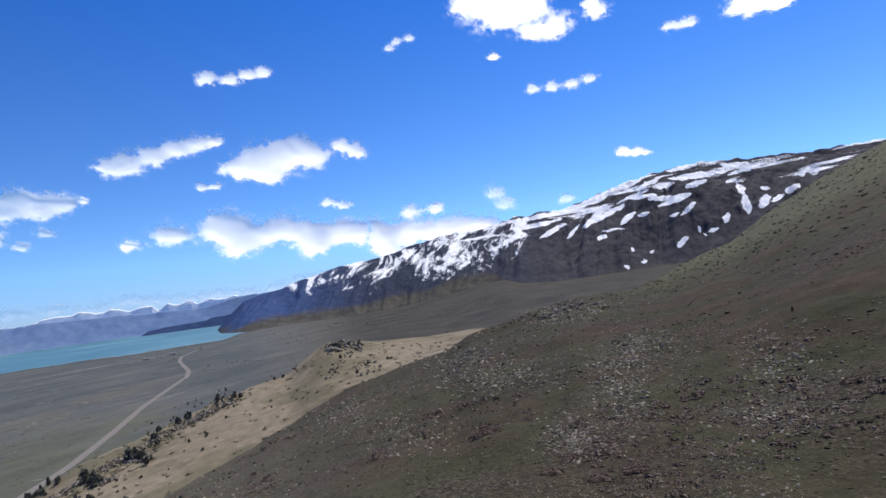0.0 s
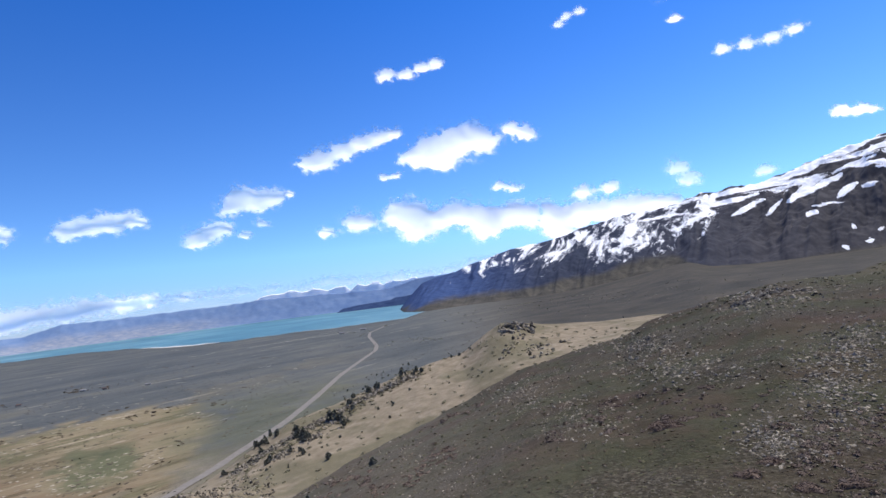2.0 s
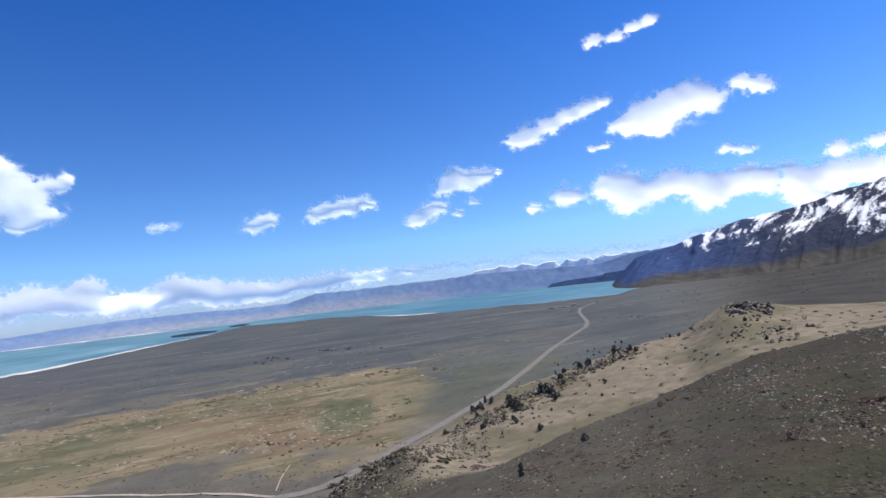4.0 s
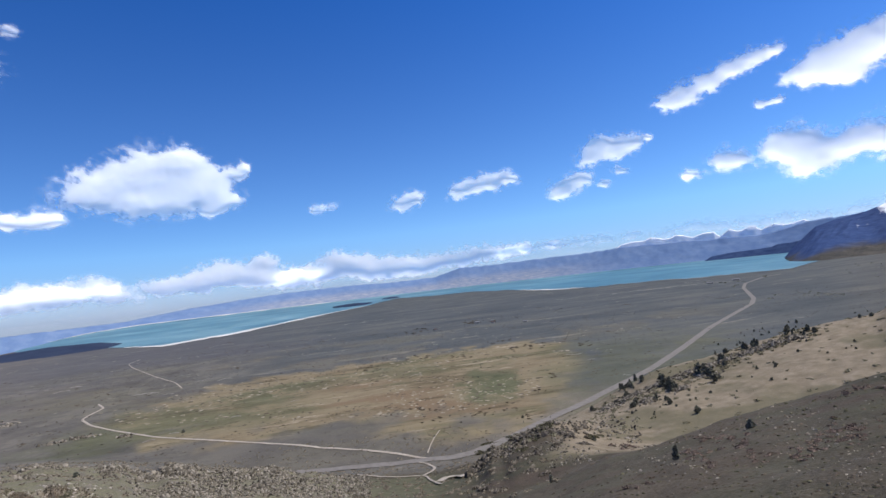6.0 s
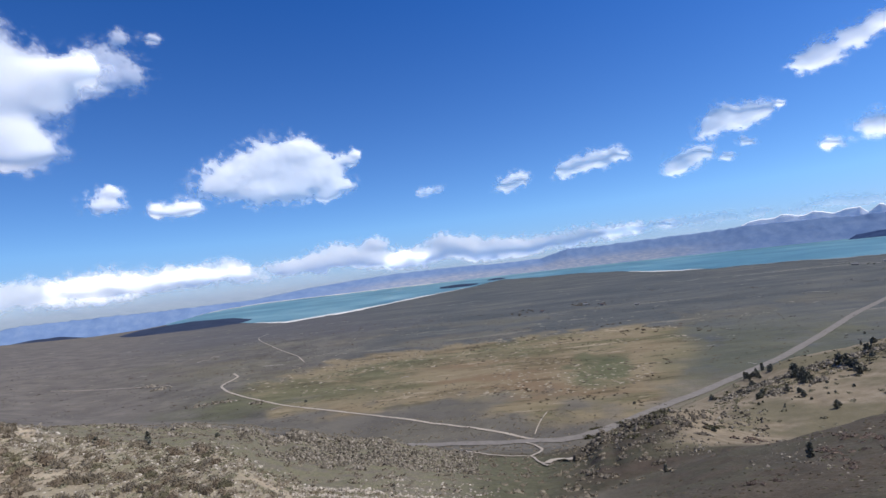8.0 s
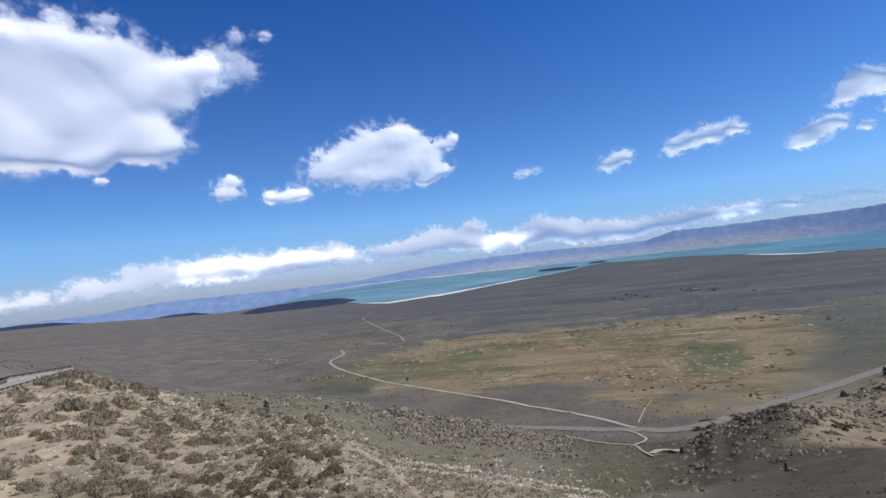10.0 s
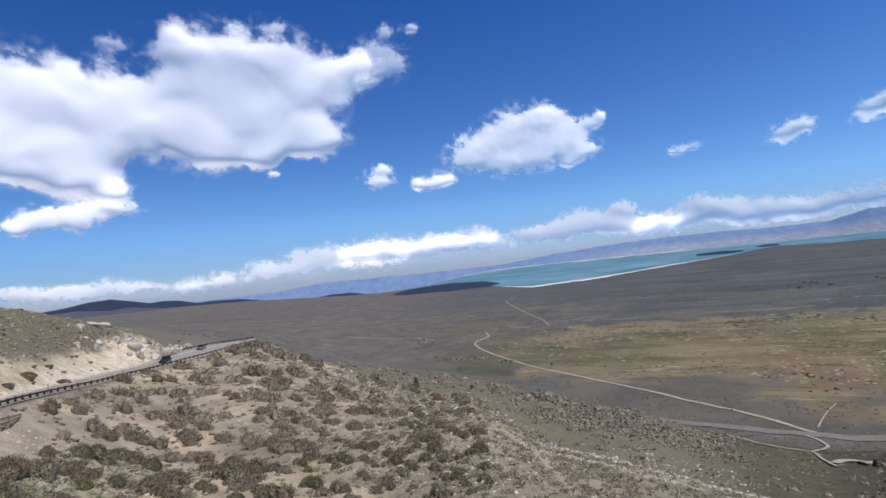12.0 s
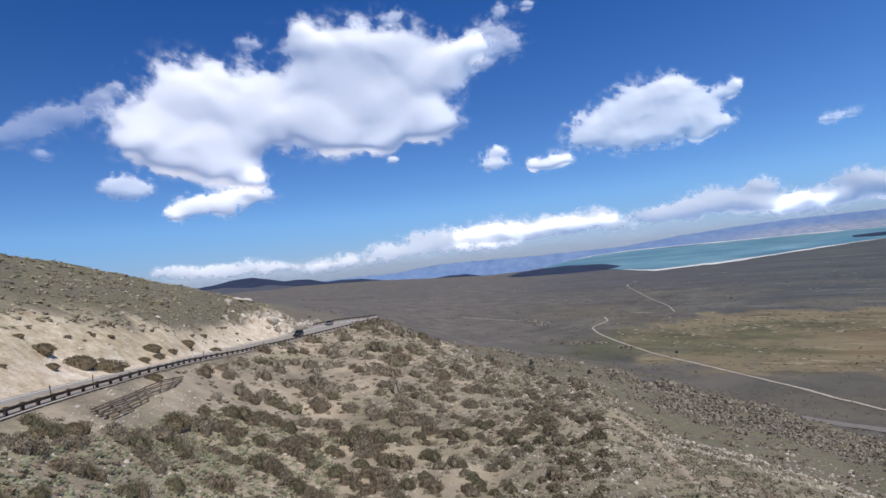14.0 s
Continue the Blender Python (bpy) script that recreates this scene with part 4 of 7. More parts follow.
def cloud(label, dens, puffs):
    """A cloud of puffs given as (azimuth, elevation, radius) in degrees, far off over the land."""
    global cloud_count
    cloud_count += 1
    far = 4050 - 6 * cloud_count
    p = np.array(puffs, float)
    az0, el0 = p[:, 0].mean(), p[:, 1].mean()
    if el0 < 5:
        far = 4865
    squash = math.cos(radians(el0))
    u, v, w = (p[:, 0] - az0) * squash, p[:, 1] - el0, p[:, 2]
    pad = .9 * w.max() + .4
    step = max(.095, min(.15, w.max() / 18))
    gu = np.arange(u.min() - pad - w.max() * .6, u.max() + pad + w.max() * .6, step)
    gv = np.arange(v.min() - pad - w.max() * .6, v.max() + pad + w.max() * .6, step)
    U, V = np.meshgrid(gu, gv, indexing="ij")
    sc = np.median(w)
    q = cloud_count * 17.3
    low = el0 < 5
    Uw = U + .45 * sc * fbm(U / (1.6 * sc) + q, V / (1.4 * sc), q, 5, 40, .55)
    Vw = V + .4 * sc * fbm(U / (1.6 * sc) - q, V / (1.4 * sc) + 9, q, 5, 50, .55)
    long = 2.0 if low else 1.35
    field, top = np.zeros_like(U), np.zeros_like(U)
    for a, b, c in zip(u, v, w):
        below = np.where(Vw < b, 1.35, 1.0)
        d2 = ((Uw - a) / (long * c)) ** 2 + ((Vw - b) * below / c) ** 2
        bump = np.exp(-1.25 * d2)
        field += bump ** (1 if low else 1.45)
        top = np.maximum(top, c * np.sqrt(np.clip(1.25 - d2, 0, None)))
    field = field if low else field ** (1 / 1.45)
    lumps = fbm(U / (.9 * sc) + q, V / (.75 * sc), 1.7, 6, 60, .58)
    thin = fbm(U / (.42 * sc) + q, V / (.34 * sc), 4.7, 5, 66, .65)
    tuft = .35 - np.abs(fbm(Uw / (.62 * sc) + q, Vw / (.55 * sc), 7.7, 4, 68, .55))
    if low:
        density = smooth01(.16, 1.1, field + .6 * lumps + .4 * thin) * smooth01(.06, .3, field) * dens
    else:
        body = field + .34 * lumps + .2 * thin + .3 * tuft
        ragged = .3 * smooth01(.2, .7, body + .5 * thin) * smooth01(.04, .3, field)
        density = np.clip(smooth01(.4, 1.0, body) * smooth01(.08, .35, field) + ragged, 0, 1) * dens
    k = max(3, int(.5 * sc / step) | 1)
    dome = np.clip(np.log(field + (.02 if low else .006)), -7, 1.2)
    relief = (.6 if low else .48) * sc * run_mean(run_mean(dome, k, 0), k, 1) + (0 if low else 2.5 * sc)
    h = max(3, int(.34 * sc / step) | 1)
    billow = -np.abs(fbm(Uw / (1.6 * sc) + q, Vw / (1.5 * sc), 2.2, 2, 71)) - .3 * np.abs(fbm(Uw / (.7 * sc), Vw / (.7 * sc) + q, 3.1, 2, 75))
    relief = relief + (0 if low else .13 * run_mean(run_mean(top, h, 0), h, 1)) + .11 * sc * run_mean(run_mean(billow, h, 0), h, 1) * smooth01(.1, .7, field)
    keep = density > .004
    lean = np.radians(np.clip(V, -7, 7)) * far * (.04 if low else np.interp(az0, [-5, 30, 80, 120], [-.1, .05, .2, .14]))
    deep = np.minimum(far + lean - np.radians(np.clip(relief, -3, 40)) * far * (.34 if low else .55), 4940)
    a, e = np.radians(az0 + U / squash), np.radians(el0 + V)
    x, y, z = -np.sin(a) * np.cos(e) * deep, np.cos(a) * np.cos(e) * deep, np.sin(e) * deep
    f = grid_faces(len(gu), len(gv))
    f = f[keep.ravel()[f].any(1)]
    used = np.unique(f)
    back = np.zeros(U.size, int)
    back[used] = np.arange(len(used))
    me = mesh_from("cloud", np.stack([x, y, z], -1).reshape(-1, 3)[used], back[f], [LOW_CLOUD if low else CLOUD], True, dict(cover=density.ravel()[used]))
    ob = tagged(new("cloud", me), label, "cloud", kind="structure")
    ob.visible_shadow = False
    return ob


cloud("bright broken cumulus cloud high in the sky", 1.00, [(-6.1, 27.0, 1.54), (-9.3, 25.9, 2.32), (-12.2, 25.6, 2.04), (-14.7, 23.4, 1.34), (-12.4, 23.3, 0.94), (-8.2, 22.2, 0.54)])
cloud("small ragged white cloud", 0.90, [(-19.2, 23.9, 0.99), (-18.5, 24.8, 0.59)])
cloud("small ragged white cloud", 0.70, [(-25.6, 20.9, 0.66), (-27.1, 20.8, 0.65)])
cloud("bright white cumulus cloud", 1.00, [(-31.5, 20.9, 1.09), (-33.2, 20.5, 1.37), (-34.9, 20.1, 0.83)])
cloud("thin wisp of white cloud", 0.60, [(2.7, 24.2, 0.48), (1.9, 24.8, 0.48), (0.5, 24.9, 0.48)])
cloud("small curled white cloud", 0.90, [(21.4, 22.1, 0.88), (19.3, 22.0, 0.7), (17.7, 22.4, 0.71), (16.0, 22.6, 0.72)])
cloud("thin wisp of white cloud", 0.70, [(-11.6, 18.4, 0.6), (-13.6, 18.1, 0.65), (-15.6, 18.0, 0.64), (-17.4, 18.2, 0.68)])
cloud("long ragged white cloud", 1.00, [(30.5, 14.1, 1.1), (29.0, 14.4, 1.32), (26.9, 15.1, 1.25), (24.9, 15.7, 1.08), (22.8, 16.2, 1.01), (21.4, 16.6, 0.71)])
cloud("plump white cumulus cloud", 1.00, [(19.5, 13.8, 1.48), (17.5, 14.4, 1.93), (15.0, 14.8, 1.96), (12.5, 14.4, 1.77), (16.8, 13.3, 1.51)])
cloud("small flat white cloud", 0.90, [(23.0, 12.2, 0.51), (21.7, 12.2, 0.52)])
cloud("small plump white cloud", 0.90, [(9.1, 15.3, 0.9), (7.6, 14.6, 0.96)])
cloud("long bank of white cumulus over the mountains", 1.00, [(29.4, 7.0, 0.67), (26.1, 7.7, 1.5), (21.6, 8.1, 2.0), (19.1, 7.3, 1.84), (15.8, 7.4, 2.0), (12.6, 6.5, 1.93), (9.1, 6.5, 1.85), (5.7, 5.6, 1.87), (2.1, 5.8, 1.77), (-1.4, 5.6, 1.77), (-5.0, 5.4, 1.41), (20.2, 6.3, 1.5), (12.7, 5.5, 1.36), (5.9, 4.4, 1.41)])
cloud("small flat white cloud", 0.80, [(11.0, 9.8, 0.68), (9.4, 9.4, 0.69)])
cloud("small plump white cloud", 0.90, [(2.7, 7.9, 0.94), (-0.1, 8.0, 0.88)])
cloud("faint wisp of cloud", 0.45, [(-6.3, 8.7, 1.05), (-7.3, 7.4, 0.93)])
cloud("faint wisp of cloud", 0.50, [(-13.4, 6.9, 0.74)])
cloud("small flat white cloud", 1.00, [(-19.5, 10.6, 0.59), (-20.8, 10.4, 0.64), (-21.8, 10.1, 0.42)])
cloud("ragged white cumulus cloud", 1.00, [(37.2, 11.4, 1.23), (38.4, 10.3, 1.22), (35.6, 10.7, 1.36), (34.3, 11.1, 0.95), (32.7, 11.3, 0.43), (40.8, 7.9, 1.29), (41.8, 7.3, 0.88), (39.5, 8.4, 0.91)])
cloud("small flat white cloud", 0.80, [(35.7, 8.6, 0.68), (37.3, 7.6, 0.57)])
cloud("flat-based white cumulus cloud", 1.00, [(51.9, 8.8, 1.07), (50.2, 9.2, 1.19), (48.6, 9.1, 1.14), (46.9, 9.5, 0.81)])
cloud("small white cumulus cloud", 1.00, [(58.3, 8.2, 1.05), (57.0, 8.6, 0.97)])
cloud("faint wisp of cloud", 0.50, [(66.4, 8.6, 0.54), (67.5, 8.4, 0.4)])
cloud("faint wisp of cloud", 0.45, [(66.9, 8.4, 0.69), (65.4, 8.6, 0.58)])
cloud("large flat-based white cumulus cloud", 1.00, [(87.2, 10.8, 2.07), (85.2, 11.8, 2.14), (82.1, 12.6, 2.58), (80.3, 13.3, 1.77), (78.7, 13.3, 1.29), (79.8, 10.6, 2.55), (83.0, 9.8, 2.22), (77.2, 11.2, 2.07), (75.7, 9.8, 1.36), (74.5, 12.4, 0.76), (73.9, 13.0, 0.51), (76.7, 9.0, 0.99), (91.1, 8.4, 1.13), (92.8, 8.6, 0.80), (89.7, 8.6, 0.67)])
cloud("small plump white cloud", 0.90, [(97.1, 9.3, 1.38), (96.4, 10.5, 0.74)])
HUGE_WEST = [(129.9, 15.0, 3.57), (126.3, 17.3, 3.67), (122.3, 17.1, 3.58), (126.2, 13.2, 3.27), (121.6, 13.4, 3.16), (131.0, 13.0, 2.14), (128.8, 11.4, 1.72), (123.9, 10.8, 1.98), (119.7, 15.5, 3.17), (121.9, 9.3, 1.28)]
HUGE_EAST = [(114.3, 19.6, 3.71), (110.6, 21.5, 2.91), (106.5, 21.3, 3.21), (103.9, 18.4, 3.58), (110.0, 16.7, 4.42), (105.5, 14.7, 3.39), (114.8, 14.8, 3.29), (103.2, 13.9, 2.27), (112.7, 13.0, 2.24), (108.0, 12.7, 1.99), (114.9, 21.9, 1.81), (100.7, 19.7, 2.45)]
HUGE_HORN = [(97.7, 20.5, 1.88), (95.7, 21.8, 1.48), (94.4, 20.3, 1.60), (94.6, 23.4, 0.93), (92.0, 23.7, 0.66), (97.2, 19.1, 1.20), (109.8, 23.8, 1.14), (106.2, 24.1, 1.04)]
cloud("huge billowing white cumulus cloud with a grey base", 1.00, HUGE_WEST + HUGE_EAST + HUGE_HORN[:1])
cloud("torn wisps of cloud drawn out from a cumulus", 0.62, HUGE_HORN)
cloud("ragged white cloud with a flat base", 0.9, [(128.8, 6.5, 0.90), (127.0, 7.2, 1.43), (124.2, 7.5, 1.58), (121.5, 8.2, 1.51)])
cloud("small pale grey cloud", 0.55, [(132.5, 9.2, 1.51), (133.6, 9.2, 0.93), (131.6, 8.9, 0.96)])
cloud("ragged pale grey cloud", 0.28, [(139.0, 14.0, 1.58), (140.7, 13.4, 1.21), (137.5, 15.2, 1.48), (136.1, 15.5, 1.08), (133.8, 17.0, 1.24), (134.5, 16.3, 0.97), (138.4, 12.1, 0.76), (132.7, 17.8, 0.54)])
cloud("small wisp of cloud", 0.50, [(120.8, 22.2, 0.79)])
cloud("small wisp of cloud", 0.70, [(107.4, 10.7, 0.52)])
cloud("low bank of cumulus along the horizon", 0.8, [(129.8, 1.3, 0.9), (127.4, 0.9, 0.82), (124.9, 1.0, 0.85), (122.3, 1.0, 0.98), (119.6, 0.8, 0.78), (116.3, 0.4, 0.91), (112.9, 0.7, 1.04), (109.3, 1.1, 1.05), (106.4, 1.4, 1.41), (102.8, 1.8, 1.54), (99.2, 1.9, 1.53), (96.2, 2.2, 1.52), (92.8, 1.9, 1.27), (89.9, 2.3, 1.36), (87.1, 2.4, 1.33), (84.5, 1.5, 1.09)])
cloud("low bank of pale cloud over the far range", 1.0, [(82.3, 2.1, 1.07), (79.3, 2.1, 1.24), (76.8, 2.7, 1.4), (74.5, 2.5, 1.26), (72.6, 3.7, 0.94), (72.3, 1.9, 1.03), (70.1, 2.0, 0.91), (67.7, 1.9, 0.78)])
cloud("low bank of pale cloud over the far range", 1.0, [(65.3, 2.7, 1.25), (63.6, 2.2, 1.2), (60.1, 1.8, 1.2), (56.5, 1.7, 1.25), (53.0, 1.8, 1.2), (49.6, 2.0, 1.15), (46.8, 2.0, 1.0), (67.8, 1.7, 1.2), (70.5, 1.4, 1.1), (58.3, 1.5, 1.1), (62, 1.5, 1.1)])
cloud("low bank of pale cloud over the far range", 0.80, [(48.3, 2.1, 0.86), (46.2, 2.1, 0.77), (43.2, 2.1, 0.62)])
cloud("low flat bank of cumulus along the horizon", 0.75, [(101.2, 2.1, 0.74), (99.7, 2.4, 0.85), (97.7, 2.5, 0.96), (95.7, 2.3, 0.91), (94.4, 1.8, 0.74), (92.2, 2.3, 0.86), (89.9, 2.3, 0.99), (87.5, 2.2, 0.92), (86.0, 2.2, 0.62), (100.9, 0.9, 0.74), (98.2, 0.8, 0.78), (95.8, 0.7, 0.63)])

veil = np.random.default_rng(3)
cloud("pale veil of distant cloud low on the horizon", 0.12, [(a, np.interp(a, [40, 60, 85, 130], [1.7, 1.2, .4, .1]) + veil.uniform(-.2, .3), veil.uniform(.9, 1.3)) for a in np.arange(40, 131, 2.6)])
cloud("thin haze of cloud over the far range", 0.3, [(a, 1.9 + veil.uniform(-.2, .4), veil.uniform(.6, .9)) for a in np.arange(12, 44, 2.6)])


# ---- placing things by direction ----
def xy(az, r):
    a = np.radians(az)
    return -np.sin(a) * r, np.cos(a) * r


def sight(az, el, r0=15.0, r1=1800.0):
    """Distance at which the line of sight at (az, el) meets the ground."""
    r = np.geomspace(r0, r1, 3000)
    h = height(np.full_like(r, az), r)
    hit = np.nonzero(h >= r * math.tan(radians(el)))[0]
    return float(r[hit[0]]) if len(hit) else r1


def on_sight(az, el):
    return ground(az, sight(az, el))


def in_wash(az, r):
    """The bare sandy wash that runs down the near slope."""
    fall = np.degrees(np.arctan2(height(az, r), r))
    mid = np.interp(fall, [-24, -21.2, -19.3, -17.6, -16.3], [79.5, 82.1, 84, 86.3, 88.6])
    return (np.abs(az - mid) < .3) & (fall < -16) & (r < 100)


def scatter(n, az0, az1, r0, r1, rng, keep=None):
    az = rng.uniform(az0, az1, n)
    r = np.sqrt(rng.uniform(r0 * r0, r1 * r1, n))
    k = ~in_wash(az, r) if keep is None else keep(az, r) & ~in_wash(az, r)
    az, r = az[k], r[k]
    a = np.radians(az)
    return az, r, np.stack([-np.sin(a) * r, np.cos(a) * r, height(az, r)], -1)


def eye_reach(az, el):
    """Distance at which the land is met in each direction."""
    col = np.clip(np.searchsorted(AZ, az), 0, len(AZ) - 1)
    r = np.empty(len(az))
    j0 = np.searchsorted(RAD, 14)
    for c in np.unique(col):
        rise = np.maximum.accumulate(np.degrees(np.arctan2(LZ[c, j0:], RAD[j0:])) + np.arange(len(RAD) - j0) * 1e-7)
        sel = col == c
        r[sel] = np.interp(el[sel], rise, RAD[j0:])
    return r


def scatter_even(n, az0, az1, el0, el1, rng, keep=None):
    """Places whose spacing grows with distance, as the eye sees them evenly spread."""
    az, el = rng.uniform(az0, az1, n), rng.uniform(el0, el1, n)
    r = eye_reach(az, el)
    k = ~in_wash(az, r) if keep is None else keep(az, r) & ~in_wash(az, r)
    az, r = az[k], r[k]
    x, y = xy(az, r)
    return az, r, np.stack([x, y, height(az, r)], -1)


def joined(name, bases, pos, scale, rng, material, label, category, tilt=.25, smooth=False, sink=.0):
    """Many copies of a few base shapes as one mesh."""
    V, F, off = [], [], 0
    pick = rng.integers(0, len(bases), len(pos))
    for b, (bv, bf) in enumerate(bases):
        sel = np.nonzero(pick == b)[0]
        if not len(sel):
            continue
        yaw = rng.uniform(0, 2 * np.pi, len(sel))
        c, s = np.cos(yaw), np.sin(yaw)
        sc = np.asarray(scale)[sel]
        sc = sc[:, None] * np.ones(3) if sc.ndim == 1 else sc
        lv = bv[None] * sc[:, None, :]
        lean = rng.normal(0, tilt, (len(sel), 2))
        x = lv[..., 0] * c[:, None] - lv[..., 1] * s[:, None]
        y = lv[..., 0] * s[:, None] + lv[..., 1] * c[:, None]
        z = lv[..., 2] + x * lean[:, :1] + y * lean[:, 1:]
        vv = np.stack([x, y, z - sink * sc[:, 2:3]], -1) + pos[sel][:, None, :]
        ff = bf[None] + (np.arange(len(sel)) * len(bv))[:, None, None] + off
        off += len(sel) * len(bv)
        V.append(vv.reshape(-1, 3))
        F.append(ff.reshape(-1, bf.shape[1]))
    me = mesh_from(name, np.concatenate(V), np.concatenate(F), [material], smooth)
    return tagged(new(name, me), label, category, kind="stuff")


def ico(sub):
    bm = bmesh.new()
    bmesh.ops.create_icosphere(bm, subdivisions=sub, radius=1)
    v = np.array([q.co[:] for q in bm.verts])
    f = np.array([[q.index for q in fc.verts] for fc in bm.faces])
    bm.free()
    return v, f


def rock_shapes(n, rng, sub=1, rough=.22, flat=.7):
    out = []
    for i in range(n):
        v, f = ico(sub)
        v = v * (1 + rough * rng.uniform(-1, 1, (len(v), 1)))
        for _ in range(4):
            d = rng.normal(size=3)
            d /= np.linalg.norm(d)
            h = v @ d
            v = v - np.maximum(h - .62, 0)[:, None] * d
        v = v * np.array([1, rng.uniform(.65, .95), rng.uniform(.5, .85) * flat / .7])
        out.append((v, f))
    return out


def shrub_shape(rng, leaves, size, core=1, body=.78):
    """A low dome of small upright leaf sprays over a dark twiggy core."""
    V, F = [], []
    n = leaves
    th = rng.uniform(0, 2 * np.pi, n)
    ph = np.arccos(rng.uniform(.0, 1, n))
    rr = rng.uniform(body - .1, 1.0, n)
    bend = rng.uniform(0, 6, 2)
    lump = 1 + .25 * np.sin(3 * th + bend[0]) + .15 * np.sin(5 * th + bend[1])
    p = np.stack([np.sin(ph) * np.cos(th) * rr * lump, np.sin(ph) * np.sin(th) * rr * lump, np.cos(ph) * rr * .7 * (.8 + .2 * lump)], -1)
    out = p / (np.linalg.norm(p, axis=1)[:, None] + 1e-6) + rng.normal(0, .5, (n, 3)) + np.array([0, 0, .5])
    out /= np.linalg.norm(out, axis=1)[:, None]
    side = np.cross(out, rng.normal(size=(n, 3)))
    side /= np.linalg.norm(side, axis=1)[:, None] + 1e-6
    s = size * rng.uniform(.6, 1.4, (n, 1))
    tri = np.stack([p - side * s * .5, p + side * s * .5, p + out * s * 1.3], 1).reshape(-1, 3)
    V.append(tri)
    F.append(np.arange(3 * n).reshape(-1, 3))
    if core:
        v, f = ico(core)
        d = 1 + .2 * fbm(v[:, 0] * 2 + lump[0], v[:, 1] * 2, v[:, 2] * 2, 3, int(rng.integers(99)))
        th = np.arctan2(v[:, 1], v[:, 0])
        swell = 1 + .25 * np.sin(3 * th + bend[0]) + .15 * np.sin(5 * th + bend[1])
        v = v * np.array([1, 1, .7]) * (body * d * (1 + (swell - 1) * np.sqrt(np.clip(1 - v[:, 2] ** 2, 0, 1))))[:, None]
        F.append(f + 3 * n)
        V.append(v)
    return np.concatenate(V), np.concatenate(F)


def varied(name, cols, rough=.95, scale=1.2, per="island", bump=.4):
    m = Mat(name, rough, .1)
    n = m.noise(scale, 5, .65)
    rnd = m.node("ShaderNodeNewGeometry").outputs["Random Per Island"] if per == "island" else m.node("ShaderNodeObjectInfo").outputs["Random"]
    f = m.math("ADD", m.math("MULTIPLY", n, .5), m.math("MULTIPLY", rnd, .55))
    k = len(cols)
    m.color(m.ramp(f, [(.2 + .6 * i / (k - 1), c) for i, c in enumerate(cols)]))
    m.bump(n, bump, .1)
    return m.m


SAGE = varied("sagebrush_leaves", [(.12, .1, .071), (.168, .141, .103), (.215, .185, .138), (.27, .238, .184)])
BROWN_BRUSH = varied("dry_brown_brush", [(.122, .094, .066), (.172, .137, .097), (.225, .184, .135)])
OLIVE_BRUSH = varied("olive_brush", [(.13, .123, .08), (.195, .182, .122), (.265, .242, .17)])
SLOPE_OLIVE = varied("olive_grey_brush", [(.108, .097, .061), (.152, .137, .088), (.2, .18, .121)])
PALE_ROCK = varied("pale_granite", [(.205, .178, .14), (.35, .31, .25), (.52, .47, .39)])
TALUS_ROCK = varied("grey_talus", [(.06, .052, .042), (.13, .115, .095), (.24, .215, .182)])
OUTCROP_ROCK = varied("weathered_outcrop_rock", [(.05, .044, .034), (.145, .127, .099), (.31, .275, .22)])
DARK_TREE = varied("dark_conifer_needles", [(.1, .103, .08), (.165, .167, .13), (.245, .24, .19)])
BARK = plain_material("grey_bark", (.06, .045, .035), (.13, .1, .08), 4)
WEATHERED = plain_material("dark_weathered_timber", (.045, .035, .028), (.09, .07, .056), 3)
RUST = plain_material("brown_rusted_steel", (.045, .034, .028), (.085, .064, .052), 2, .8, .2, .2)

rng = np.random.default_rng(11)
K_EDGE = lambda az: np.interp(az, AZ, KNOTS[1][0])
K_CREST = lambda az: np.interp(az, AZ, KNOTS[2][0])
K_SECOND = lambda az: np.interp(az, AZ, KNOTS[3][0])
K_FOOT = lambda az: np.interp(az, AZ, KNOTS[4][0])


# ---- sagebrush on the near slope ----
def at_crib(az, r):
    fall = np.degrees(np.arctan2(height(az, r), r))
    return (az > 128.4) & (az < 138.5) & (fall > -11.8) & (fall < -8.2)


def sage_spots():
    """Directions of the clumps, spaced along and across a diagonal to fit the camera's view."""
    az, el = rng.uniform(89, 150, 9000), rng.uniform(-27, -5.4, 9000)
    r = eye_reach(az, el)
    stony = smooth01(121, 128, az) * smooth01(11, 13, -el)
    ok = (r < K_EDGE(az) - 1.5) & (r > 17) & ~at_crib(az, r) & ~in_wash(az, r) & (rng.random(9000) > .93 * stony)
    az, el, k = az[ok], el[ok], np.clip(r[ok] / 60, .4, 3) ** -.45
    k *= .62 + .38 * smooth01(97, 114, az)
    wide = np.cos(np.radians(el))
    got = []
    for i in range(len(az)):
        close = False
        for j in got:
            du, dv = (az[i] - az[j]) * wide[i], el[i] - el[j]
            along, across = .8 * du + .6 * dv, .8 * dv - .6 * du
            if (along / 3.3) ** 2 + (across / 1.42) ** 2 < k[i] * k[j]:
                close = True
                break
        if not close:
            got.append(i)
    return az[got], el[got], k[got]


